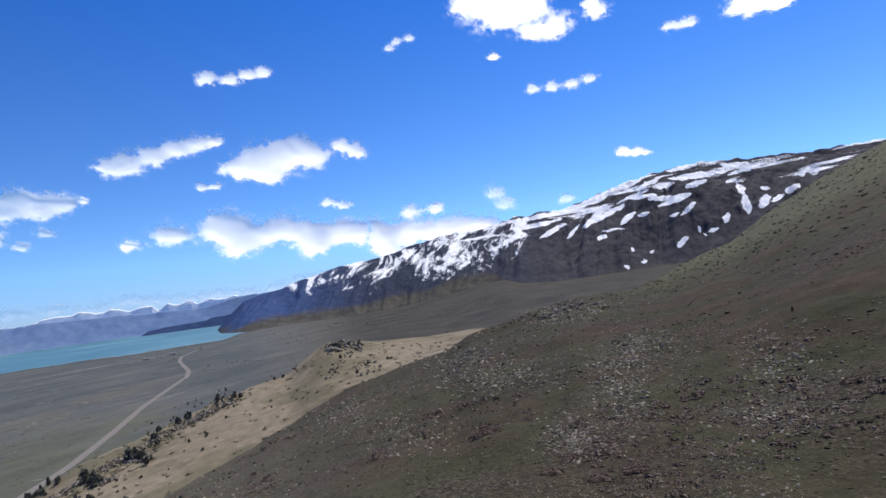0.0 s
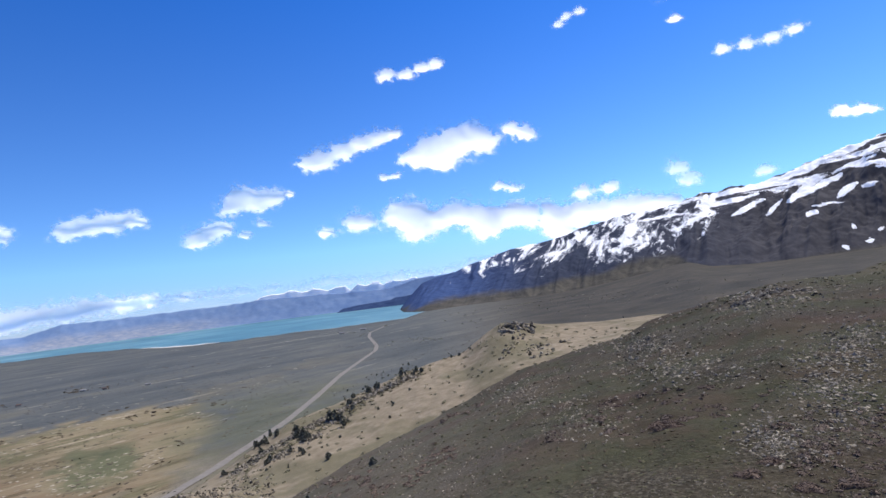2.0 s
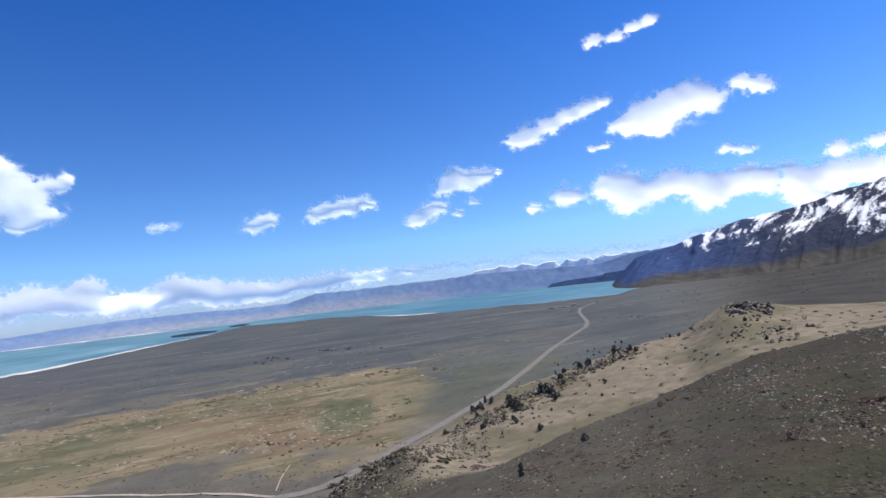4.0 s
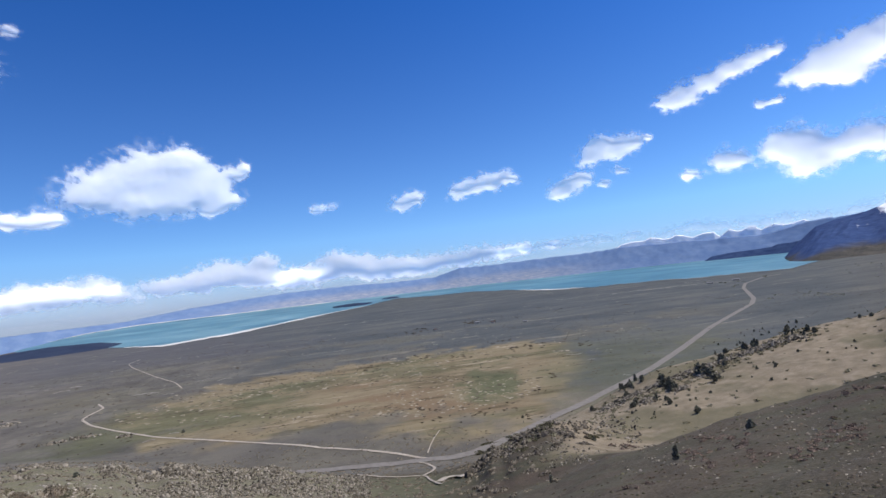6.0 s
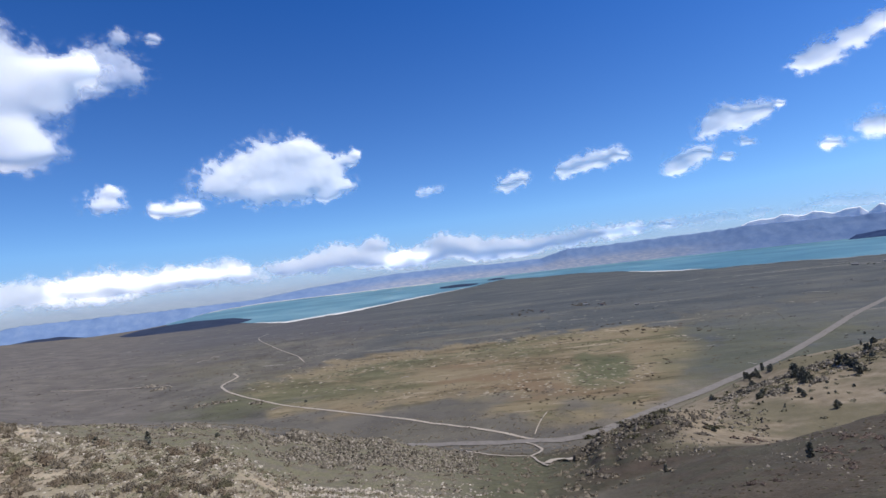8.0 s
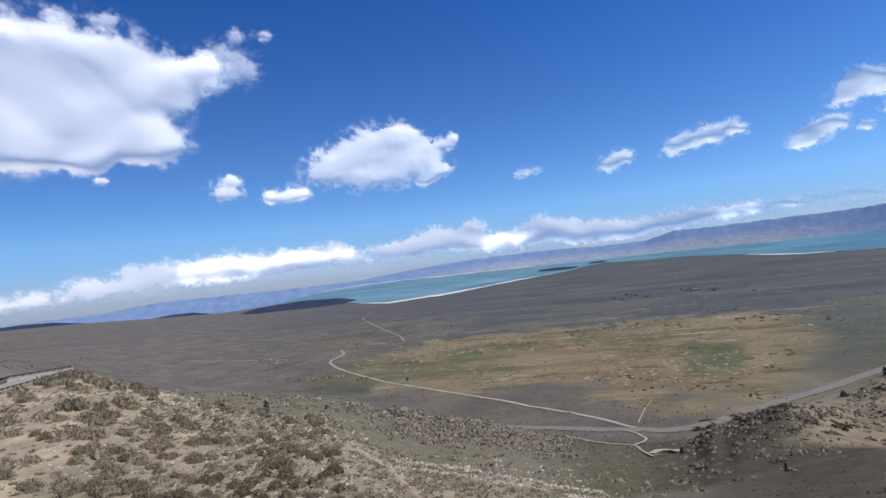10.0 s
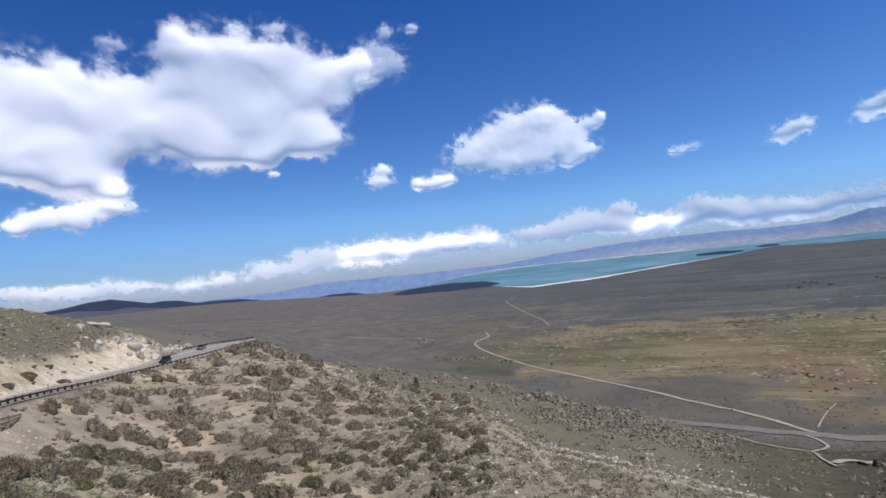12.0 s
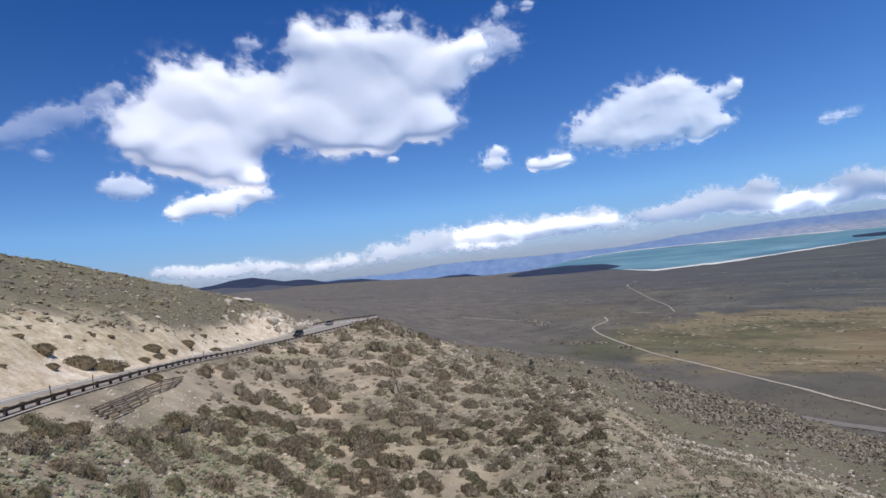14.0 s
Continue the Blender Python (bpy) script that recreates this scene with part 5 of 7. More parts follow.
def sage_scatter():
    """Clumps of rounded sagebrush, drawn out along a diagonal of the camera's view, with bare sand between."""
    near = [shrub_shape(rng, 1050, .082, 2) for _ in range(6)]
    mid = [shrub_shape(rng, 480, .094, 2) for _ in range(6)]
    far = [shrub_shape(rng, 200, .14, 2) for _ in range(5)]
    A, E, S = [], [], []
    for p, q, k in zip(*sage_spots()):
        m = 1 + min(rng.poisson(1.9), 4)
        big = rng.uniform(.75, 1.15)
        for j in range(m):
            along, across = (j - (m - 1) / 2) * .95 * k * rng.uniform(.75, 1.2), rng.normal(0, .22) * k
            A.append(p + .8 * along - .6 * across)
            E.append(q + .6 * along + .8 * across)
            S.append(np.radians(1.16) * k * big * rng.uniform(.7, 1.2))
    az, el, size = np.array(A), np.array(E), np.array(S)
    r = eye_reach(az, el)
    x, y = xy(az, r)
    P, size = np.stack([x, y], 1), size * r
    ok = (r < K_EDGE(az) - 1.2) & (r > 17) & ~at_crib(az, r) & ~in_wash(az, r)
    r, az, P, size = r[ok], az[ok], P[ok], size[ok]
    order = np.argsort(r)
    r, az, P, size = r[order], az[order], P[order], size[order]
    pos = np.concatenate([P, height(az, r)[:, None]], 1)
    meshes = [mesh_from("sagebrush", v, f, [(SAGE, BROWN_BRUSH, SLOPE_OLIVE)[i % 3]], False) for i, (v, f) in enumerate(near)]
    for k in range(min(280, len(az))):
        ob = new("sagebrush", meshes[k % 6])
        q = size[k]
        ob.matrix_basis = Matrix.Translation(pos[k] - np.array([0, 0, .06])) @ Matrix.Rotation(rng.uniform(-.5, .5) + .73, 4, "Z") @ Matrix.Diagonal((q * rng.uniform(.9, 1.15), q * .9, q * rng.uniform(1.15, 1.5), 1))
        tagged(ob, ("grey-brown sagebrush on the sandy slope", "dry brown brush on the sandy slope", "olive-grey brush on the sandy slope")[k % 3], "shrub", "sagebrush on the slope")
    rest = np.arange(len(az)) >= 280
    kind = rng.choice(3, len(az), p=[.5, .28, .22])
    for msk, base, lab in ((rest & (r < 95), mid, "grey-brown sagebrush across the sandy slope"), (rest & (r >= 95), far, "distant sagebrush across the sandy slope")):
        for k, mt in enumerate((SAGE, BROWN_BRUSH, SLOPE_OLIVE)):
            q = msk & (kind == k)
            joined("sagebrush_cover", base, pos[q], size[q][:, None] * np.array([1.0, .9, 1.25]), rng, mt, lab, "shrubs", .12, sink=.05)


sage_scatter()


def brush(name, n, az0, az1, r0, r1, size, mat, label, keep=None, leaves=50, leaf=.28, flat=.75):
    base = [shrub_shape(rng, leaves, leaf, 2 if leaves > 100 else 1) for _ in range(5)]
    az, r, pos = scatter(n, az0, az1, r0, r1, rng, keep)
    if len(az):
        joined(name, base, pos, (rng.uniform(size[0], size[1], len(az)))[:, None] * np.array([1.2, 1, flat]), rng, mat, label, "shrubs", .15, sink=.05)


brush("slope_brush", 2400, 62, 150, 20, 150, (.15, .45), SAGE, "small grey-brown plants over the stony slope", lambda az, r: (r < K_EDGE(az) - 1) & ~((az > 127.5) & (az < 139) & (np.degrees(np.arctan2(height(az, r), r)) > -12)), 26, .36)
brush("slope_brush", 3000, 62, 110, 30, 140, (.2, .6), OLIVE_BRUSH, "small olive plants over the stony slope", lambda az, r: (r < K_EDGE(az) - 1) & (vnoise(az * 7.1, r * 1.3, 0, 143) > -.9 + 1.5 * smooth01(92, 108, az)), 34, .32)
for mat, n in ((SAGE, 3000), (BROWN_BRUSH, 1700)):
    brush("slope_brush", n, 74, 108, 30, 170, (.2, .6), mat, "low dry brush over the stony slope", lambda az, r: (r < K_EDGE(az) - 1) & (fbm(*(q / 9 for q in xy(az, r)), 0, 3, 141) > -.25 + .75 * smooth01(91, 106, az)), 30, .26)
for mat, n in ((BROWN_BRUSH, 550), (SLOPE_OLIVE, 400)):
    brush("slope_brush", n, 103, 130, 26, 165, (.18, .55), mat, "small dry brush between the sagebrush", lambda az, r: (r < K_EDGE(az) - 1.2) & ~at_crib(az, r), 60, .2, .8)
stony = lambda az, r: (r < K_EDGE(az) - 1) & (np.degrees(np.arctan2(height(az, r), r)) < -11.5 + rng.normal(0, .8, np.shape(r))) & ~at_crib(az, r)
brush("slope_brush", 4000, 116, 150, 16, 70, (.12, .42), varied("grey_green_plants", [(.16, .167, .1), (.225, .228, .145), (.3, .295, .2)]), "grey-green plants over the stony ground", stony, 28, .33, .6)
brush("slope_brush", 1500, 116, 150, 16, 70, (.12, .36), BROWN_BRUSH, "dry brown plants over the stony ground", stony, 28, .33, .6)
# the hill above the cut
HILL_GREY = varied("pale_olive_brush", [(.25, .23, .15), (.33, .3, .205), (.41, .37, .265)])
above = lambda az, r: (r > K_SECOND(az) - 1) & (r < K_FOOT(az) + 6)
brush("hill_brush", 4600, 117, 150, 45, 190, (.2, .6), HILL_GREY, "olive and grey brush on the hill above the road", above, 40, .3, .45)
brush("hill_brush", 1500, 117, 150, 45, 190, (.25, .7), varied("taupe_brush", [(.2, .165, .115), (.27, .225, .162), (.35, .295, .22)]), "grey-brown sagebrush on the hill above the road", lambda az, r: above(az, r) & (fbm(*(q / 7 for q in xy(az, r)), 0, 3, 151) > .05), 40, .3, .5)
# bushes on the cut bank
brush("bank_brush", 420, 120, 147, 45, 160, (.2, .6), BROWN_BRUSH, "brown bushes on the pale road bank", lambda az, r: (r > K_CREST(az) + 1.5) & (r < K_SECOND(az) + 1) & (vnoise(*(q / 6 for q in xy(az, r)), 0, 5) > -.05), 160, .16)
def bank_bush(az, el, share, label, group):
    ob = new("bush", BUSHES[int(rng.integers(3))])
    spot = on_sight(az, el)
    wide = share * spot.length
    ob.matrix_basis = Matrix.Translation(spot - Vector((0, 0, .05 * wide))) @ Matrix.Rotation(radians(az) + rng.uniform(-.4, .4), 4, "Z") @ Matrix.Diagonal((wide * .48, wide * .4, wide * .4, 1))
    tagged(ob, label, "bush", group)


BANK_BRUSH = varied("olive_brown_brush", [(.1, .08, .048), (.145, .117, .073), (.195, .16, .105)])
BUSHES = [mesh_from("bush", *shrub_shape(rng, 2600, .055, 2, .85), [BANK_BRUSH], False) for _ in range(3)]
for b_az, b_el, b_w in ((139.9, -4.2, .045), (139.3, -5.7, .027), (137.5, -5.8, .055), (135.3, -6.6, .057), (128.9, -5.5, .03), (130.2, -6.0, .021), (132.5, -6.4, .024), (131.9, -5.5, .036), (126.5, -6.5, .024), (131.3, -6.3, .024), (141.3, -2.8, .018), (142.5, -5.0, .014), (138.0, -3.4, .014), (136.2, -3.5, .014), (127.4, -5.0, .016)):
    bank_bush(b_az, b_el, b_w, "large rounded brown bush on the pale road bank", "bushes on the road bank")
for b_az, b_el, b_w in ((130.6, -12.6, .06), (131.9, -8.15, .034), (126.4, -13.4, .036), (125.1, -14.4, .036), (138.2, -11.2, .052), (140.9, -10.9, .036), (128.5, -12.9, .018), (134.2, -12.7, .03)):
    bank_bush(b_az, b_el, b_w, "rounded brown bush on the stony ground below the road", "bushes below the road")
# the stony hill
HILL_OLIVE = varied("dark_olive_brush", [(.05, .048, .028), (.08, .076, .045), (.12, .11, .072)])
HILL_BROWN = varied("dark_brown_brush", [(.045, .036, .026), (.08, .063, .046), (.125, .1, .075)])
hill_keep = lambda seed, c: (lambda az, r: (r < K_EDGE(az) + 6) & (fbm(*(q / 16 for q in xy(az, r)), 0, 4, seed) > c))
LOW = rock_shapes(8, rng, 1, .35, .8)
for seed, mat, lab in ((15, HILL_OLIVE, "low olive plants between stones on the hillside"), (16, HILL_BROWN, "low dry brown plants on the hillside")):
    az, r, pos = scatter_even(6000, -42, 58, -26, 7, rng, hill_keep(seed, -.1))
    joined("low_brush", LOW, pos, (r * rng.uniform(.0016, .0045, len(r)))[:, None] * np.array([1.4, 1, .7]), rng, mat, lab, "shrubs", .15, sink=.1)
RUSTY = [shrub_shape(rng, 70, .17, 1) for _ in range(5)]
az, r, pos = scatter_even(1700, -40, 40, -26, -12, rng, hill_keep(19, .05))
joined("low_brush", RUSTY, pos, (r * rng.uniform(.005, .011, len(r)))[:, None] * np.array([1.3, 1, .7]), rng, varied("rust_brown_brush", [(.085, .064, .052), (.12, .092, .075), (.155, .122, .1)]), "soft rust-brown brush low on the hillside", "shrubs", .15, sink=.1)
brush("hill_brush", 2000, -46, -8, 120, 420, (.18, .42), HILL_OLIVE, "olive brush high on the hillside", lambda az, r: r < K_EDGE(az) + 10, 30, .35)
RED_BRUSH = varied("red_brown_brush", [(.1, .074, .06), (.15, .112, .09), (.205, .155, .126)])
RED_BUSHES = [mesh_from("bush", *shrub_shape(rng, 2000, .06, 2, .85), [RED_BRUSH], False) for _ in range(3)]
for k, (b_az, b_el, b_w) in enumerate(((-2.2, -15.4, .06), (-1.2, -15.2, .04), (-10.4, -18.3, .045), (-8.4, -19.4, .05), (-12.8, -20.2, .05), (-16.5, -19.6, .05), (2.2, -13.3, .025))):
    spot = on_sight(b_az, b_el)
    wide = b_w * spot.length
    ob = new("bush", RED_BUSHES[k % 3])
    ob.matrix_basis = Matrix.Translation(spot - Vector((0, 0, .1))) @ Matrix.Rotation(1.3 * k, 4, "Z") @ Matrix.Diagonal((wide * .48, wide * .42, wide * .26, 1))
    tagged(ob, "soft reddish leafless bush on the brown hillside", "bush", "reddish bushes on the hillside")
# middle ground below the viewpoint
brush("low_brush", 3400, 45, 112, 76, 330, (.3, .8), SAGE, "low sagebrush on the lower slopes", lambda az, r: (r > K_EDGE(az) - 5) & (r < K_SECOND(az) + 60), 30, .35)
brush("low_brush", 500, 0, 52, 150, 290, (.4, 1.0), OLIVE_BRUSH, "scattered brush on the sandy spur", lambda az, r: (r > K_EDGE(az)) & (r < K_SECOND(az) + 5), 50, .28)
# valley
brush("valley_brush", 6000, 14, 118, 240, 1100, (.3, .9), varied("grey_valley_brush", [(.05, .045, .04), (.09, .08, .065), (.13, .115, .09)]), "grey scrub over the valley plain", lambda az, r: fbm(*(q / 70 for q in xy(az, r)), 0, 3, 18) > -.05, 3, .8)


# ---- stones ----
def stones(name, n, az0, az1, r0, r1, size, mat, label, keep=None, shapes=None):
    az, r, pos = scatter(n, az0, az1, r0, r1, rng, keep)
    s = size[0] + (size[1] - size[0]) * rng.random(len(az)) ** 2.5
    joined(name, shapes or ROCKS, pos, s, rng, mat, label, "stones", .2, sink=.15)


ROCKS = rock_shapes(8, rng, 1)
talus = lambda c: (lambda az, r: (r < K_EDGE(az) + 3) & (fbm(*(q / 18 for q in xy(az, r)), 0, 3, 27) + .5 * fbm(*(q / 4 for q in xy(az, r)), 0, 2, 28) > c))
PALE_TALUS = varied("pale_talus", [(.145, .124, .093), (.24, .208, .16), (.39, .345, .272)])
for n, lo, hi, mat, lab, c in ((7000, .0011, .0032, TALUS_ROCK, "grey talus stones on the brown hillside", -.05), (9000, .001, .003, PALE_TALUS, "pale stones scattered on the hillside", .05)):
    az, r, pos = scatter_even(n, -30, 24, -24, -2, rng, lambda az, r: talus(c)(az, r) & (vnoise(az * 5.3, r * 1.7, 0, 145) > -1 + 1.8 * smooth01(2, 24, az)))
    joined("talus", ROCKS, pos, r * (lo + (hi - lo) * rng.random(len(r)) ** 2), rng, mat, lab, "stones", .25, sink=.15)
stones("slope_stones", 17000, 76, 150, 18, 170, (.08, .4), PALE_ROCK, "small pale stones on the sandy slope", lambda az, r: (r < K_EDGE(az) - 1) & (fbm(*(q / 7 for q in xy(az, r)), 0, 3, 29) > -.16))
stones("slope_stones", 3500, 60, 104, 50, 170, (.1, .5), PALE_ROCK, "pale stones on the lower slope", lambda az, r: (r < K_EDGE(az) + 25) & (fbm(*(q / 12 for q in xy(az, r)), 0, 3, 30) > .0))
stones("bank_stones", 3000, 119, 147, 45, 170, (.06, .4), varied("bank_stone", [(.3, .25, .18), (.44, .385, .3), (.58, .53, .45)]), "pale stones on the road bank", lambda az, r: (r > K_CREST(az) + .5) & (r < K_SECOND(az) + 1))

stones("hill_stones", 900, 118, 147, 50, 190, (.12, .55), PALE_ROCK, "pale stones scattered over the hill above the road", lambda az, r: (r > K_SECOND(az)) & (r < K_FOOT(az) + 4))
stones("slope_stones", 5200, 116, 150, 16, 75, (.06, .24), PALE_ROCK, "small pale stones over the stony ground below the road", lambda az, r: (r < K_EDGE(az) - 2) & (fbm(*(q / 5 for q in xy(az, r)), 0, 3, 31) > -.05))


def outcrop(n, az0, az1, r0, r1, size, label, keep=None, mat=OUTCROP_ROCK, proud=1.0):
    """A rocky outcrop: many angular blocks heaped on a rise."""
    az, r, pos = scatter(n, az0, az1, r0, r1, rng, keep)
    s = size[0] + (size[1] - size[0]) * rng.random(len(az)) ** 2.5
    pos[:, 2] += proud * s * rng.uniform(-.2, .6, len(az))
    me = joined("rock_outcrop", OUT, pos, s, rng, mat, label, "outcrop", .35, sink=.2)
    return me


def loose_stones():
    shapes = [mesh_from("stone", v, f, [TALUS_ROCK], False) for v, f in rock_shapes(6, rng, 2, .1)]
    az, r, pos = scatter(900, -38, 12, 22, 75, rng, talus(.05))
    for k in range(min(160, len(az))):
        s = rng.uniform(.05, .13)
        ob = new("stone", shapes[k % 6])
        ob.matrix_basis = Matrix.Translation(pos[k] + np.array([0, 0, .1 * s])) @ Euler((rng.normal(0, .3), rng.normal(0, .3), rng.uniform(0, 6))).to_matrix().to_4x4() @ Matrix.Scale(s, 4)
        tagged(ob, "weathered grey stone on the brown hillside", "stone", "stones on the hillside")


loose_stones()
OUT = rock_shapes(8, rng, 1, .2, .95)
blot = lambda seed, c, w=16: (lambda az, r: fbm(*(q / w for q in xy(az, r)), 0, 3, seed) > c)
def rocky_face(n, az0, az1, el0, el1, lo, hi, label, keep, mat=None):
    az, r, pos = scatter_even(n, az0, az1, el0, el1, rng, keep)
    size = r * (lo + (hi - lo) * rng.random(len(r)) ** 2.2)
    pos[:, 2] += size * rng.uniform(-.2, .5, len(r))
    joined("rock_outcrop", OUT, pos, size, rng, mat or OUTCROP_ROCK, label, "outcrop", .35, sink=.2)


rocky_face(20000, 64.5, 85.5, -20.5, -13, .0011, .0041, "long rocky outcrop of brown-grey blocks above the valley", lambda az, r: (r > 120) & (r < 226) & (fbm(*(q / 16 for q in xy(az, r)), 0, 3, 51) > -.3))
rocky_face(7500, 78, 107, -22, -8.5, .0013, .0042, "pale broken rock along the lip of the slope", lambda az, r: (r > K_EDGE(az) - 26) & (r < K_EDGE(az) + 3) & (fbm(*(q / 6 for q in xy(az, r)), 0, 3, 61) > -.2), PALE_ROCK)
rocky_face(4200, 84, 112, -26, -14, .0013, .0036, "pale stones in bands over the slope", lambda az, r: (r < K_EDGE(az) - 8) & (fbm(*(q / 5 for q in xy(az, r)), 0, 3, 62) > -.02), PALE_ROCK)


def talus_field(spots):
    """Streams of pale and dark stones lying on the hillside."""
    A, E = [], []
    for az, el, wa, we, n in spots:
        A.append(rng.normal(az, wa, n * 2))
        E.append(rng.normal(el, we, n * 2))
    az, el = np.concatenate(A), np.concatenate(E)
    r = np.array([sight(p, q, 20, 500) for p, q in zip(az, el)])
    ok = r < K_EDGE(az) + 8
    az, r = az[ok], r[ok]
    x, y = xy(az, r)
    pos = np.stack([x, y, height(az, r)], -1)
    half = rng.random(len(r)) < .6
    for sel, mat, lab in ((half, PALE_TALUS, "stream of pale talus stones on the hillside"), (~half, TALUS_ROCK, "stream of grey talus stones on the hillside")):
        joined("talus", ROCKS, pos[sel], r[sel] * (.0009 + .0027 * rng.random(sel.sum()) ** 2) * (1.35 - .35 * smooth01(0, 8, az[sel])), rng, mat, lab, "stones", .25, sink=.1)


talus_field([(-15.9, -12.1, 1.8, 2.4, 700), (-19, -8.6, 1.6, 1.2, 260), (-11, -16.6, 2.0, 1.0, 420), (-3.7, -10.1, 3.2, .9, 420), (-11.3, -4.4, 2.6, .6, 300), (-30, -10.7, 2.0, 1.6, 320), (-28.5, -15.3, 2.4, .9, 260), (-.6, -7.5, 2, .7, 220), (6.2, -14.4, 2.6, 1.3, 380), (11.4, -11.5, 2.2, 1.0, 240), (25, -15.5, 3, 1.0, 90), (35, -18.5, 2.4, 1.2, 110), (20, -18.5, 3, 1.2, 110)])
rocky_face(600, 80.5, 85, -15.6, -13, .003, .008, "knot of large blocks on the rocky outcrop", lambda az, r: (r > 175) & (r < 226))
rocky_face(3600, 85, 105, -15, -8.5, .0015, .005, "line of broken rock along the slope", lambda az, r: (r > 150) & (r < 228) & (fbm(*(q / 12 for q in xy(az, r)), 0, 3, 53) > .0))
rocky_face(2600, 37, 54, -22, -15, .0013, .0042, "broken brown outcrop above the highway", lambda az, r: (r > 110) & (r < 200) & (fbm(*(q / 13 for q in xy(az, r)), 0, 3, 54) > -.02))
DARK_ROCK = varied("dark_lichened_rock", [(.045, .04, .03), (.1, .086, .068), (.21, .182, .146)])
rocky_face(1500, 42, 53.8, -19.0, -15.2, .0018, .006, "crest of dark blocks on the brown outcrop", lambda az, r: (r > 150) & (r < 200), DARK_ROCK)
rocky_face(3800, 58, 100, -23.5, -15, .001, .0036, "pale gravel and stones on the lower slope", lambda az, r: (r < K_EDGE(az) + 20) & (fbm(*(q / 8 for q in xy(az, r)), 0, 3, 59) > .0), PALE_ROCK)
outcrop(160, 50.2, 54.8, 150, 168, (.35, 1.1), "small dark outcrop below the highway", None, DARK_ROCK)
outcrop(420, 30, 40, 118, 160, (.2, .7), "scattered blocks on the brown slope", blot(55, .02))
outcrop(300, 9.5, 13.0, 262, 294, (.5, 2.2), "dark rocks on the crest of the sandy spur", blot(56, -.05, 9))
outcrop(110, 10.2, 13.4, 225, 270, (.4, 1.7), "dark rib of rock down the face of the sandy spur", lambda az, r: np.abs(r - 268 + 14 * (az - 10.2)) < 9)
outcrop(150, 6, 10.5, 215, 250, (.4, 1.4), "rocks on the face of the sandy spur", blot(57, 0, 9))
outcrop(520, 112, 121.5, 150, 190, (.3, 1.5), "pale blasted rock at the end of the road bank", lambda az, r: (r > K_CREST(az) + 1) & (r < K_SECOND(az) + 5), PALE_ROCK)
outcrop(60, 122, 125.5, 128, 170, (.4, 1.3), "pale boulders on top of the hill", lambda az, r: np.abs(r - K_FOOT(az) + 14) < 9, PALE_ROCK)


def heap(spots, wide, high, n, mat, label):
    """Piles of broken blocks at places given by direction."""
    P, S = [], []
    for az, el in spots:
        c = on_sight(az, el)
        k = c.length
        d = rng.normal(0, .5, (n, 2))
        top = np.clip(1 - (d ** 2).sum(1), 0, 1) * high * k * rng.uniform(.5, 1, n)
        x, y = c.x + d[:, 0] * wide * k, c.y + d[:, 1] * wide * k
        P.append(np.stack([x, y, height_xy(x, y) + top * .7], -1))
        S.append(k * (.0012 + .0034 * rng.random(n) ** 2))
    joined("rock_outcrop", OUT, np.concatenate(P), np.concatenate(S), rng, mat, label, "outcrop", .35, sink=.25)


heap(((23, -8.6), (24.6, -9.0), (26, -9.5), (27.3, -9.9), (28.6, -10.3), (30, -10.7), (31.2, -11.2), (32.6, -11.6), (34, -12.1), (35.4, -12.6), (36.8, -13.1), (38.2, -13.6), (39.6, -14.2), (33, -12.8), (36, -13.8), (30.5, -11.6)), .02, .003, 190, OUTCROP_ROCK, "broken grey rock among the trees of the sandy spur")
heap(((-11.5, -4.2), (-12.5, -3.9), (-10.4, -4.5), (-9.3, -4.8), (-13.4, -3.8), (-14.5, -4.0)), .011, .003, 50, TALUS_ROCK, "piles of grey stones on the hill shoulder")
heap(((46.1, -16.3), (44.7, -16.4), (43.9, -16.7), (45.3, -17.5), (51.7, -17.2), (49.3, -16.6), (48.0, -19.6), (50.0, -19.5), (47.3, -18.1), (48.8, -18.3), (42.4, -17.5), (46.8, -20.0)), .011, .006, 60, DARK_ROCK, "piles of dark brown blocks on the outcrop above the highway")
heap(((82.9, -14.2), (81.6, -14.8), (80.2, -15.2), (77.6, -15.7), (75.7, -16.2), (73.8, -16.2), (72.7, -16.9), (75.2, -17.3), (78.4, -17.0), (81.0, -16.3), (87.0, -13.0), (85.6, -13.4), (79.8, -17.6), (76.6, -18.2), (72.2, -17.8)), .013, .007, 90, OUTCROP_ROCK, "piles of grey-brown blocks along the long outcrop")
heap([(a, float(np.interp(a, [62.8, 64.9, 67.6, 70.3, 73.1, 75.9, 78.8, 81, 83], [-23.3, -23.1, -22.6, -21.9, -21.4, -20.6, -20.0, -19.5, -19.1])) + d) for a in np.arange(63, 83.5, 1.1) for d in (.25, -.35)], .012, .004, 60, PALE_ROCK, "low piles of pale rock along the lip of the slope")
heap(((53.9, -20.7), (52.9, -20.9), (51.7, -21.2), (53.4, -20.9)), .007, .006, 40, DARK_ROCK, "knot of dark blocks on the brown slope")


heap(((90.7, -9.8), (89.3, -9.8), (88.4, -9.9), (85.7, -10.5), (91.9, -11.4), (90.8, -11.8), (92.9, -11.4), (86.8, -12.8), (86.0, -13.5), (95.7, -10.9), (96.6, -10.4), (95.0, -11.4), (94.5, -7.3), (93.7, -7.7)), .012, .0015, 40, OUTCROP_ROCK, "low knolls of grey broken rock on the plain")


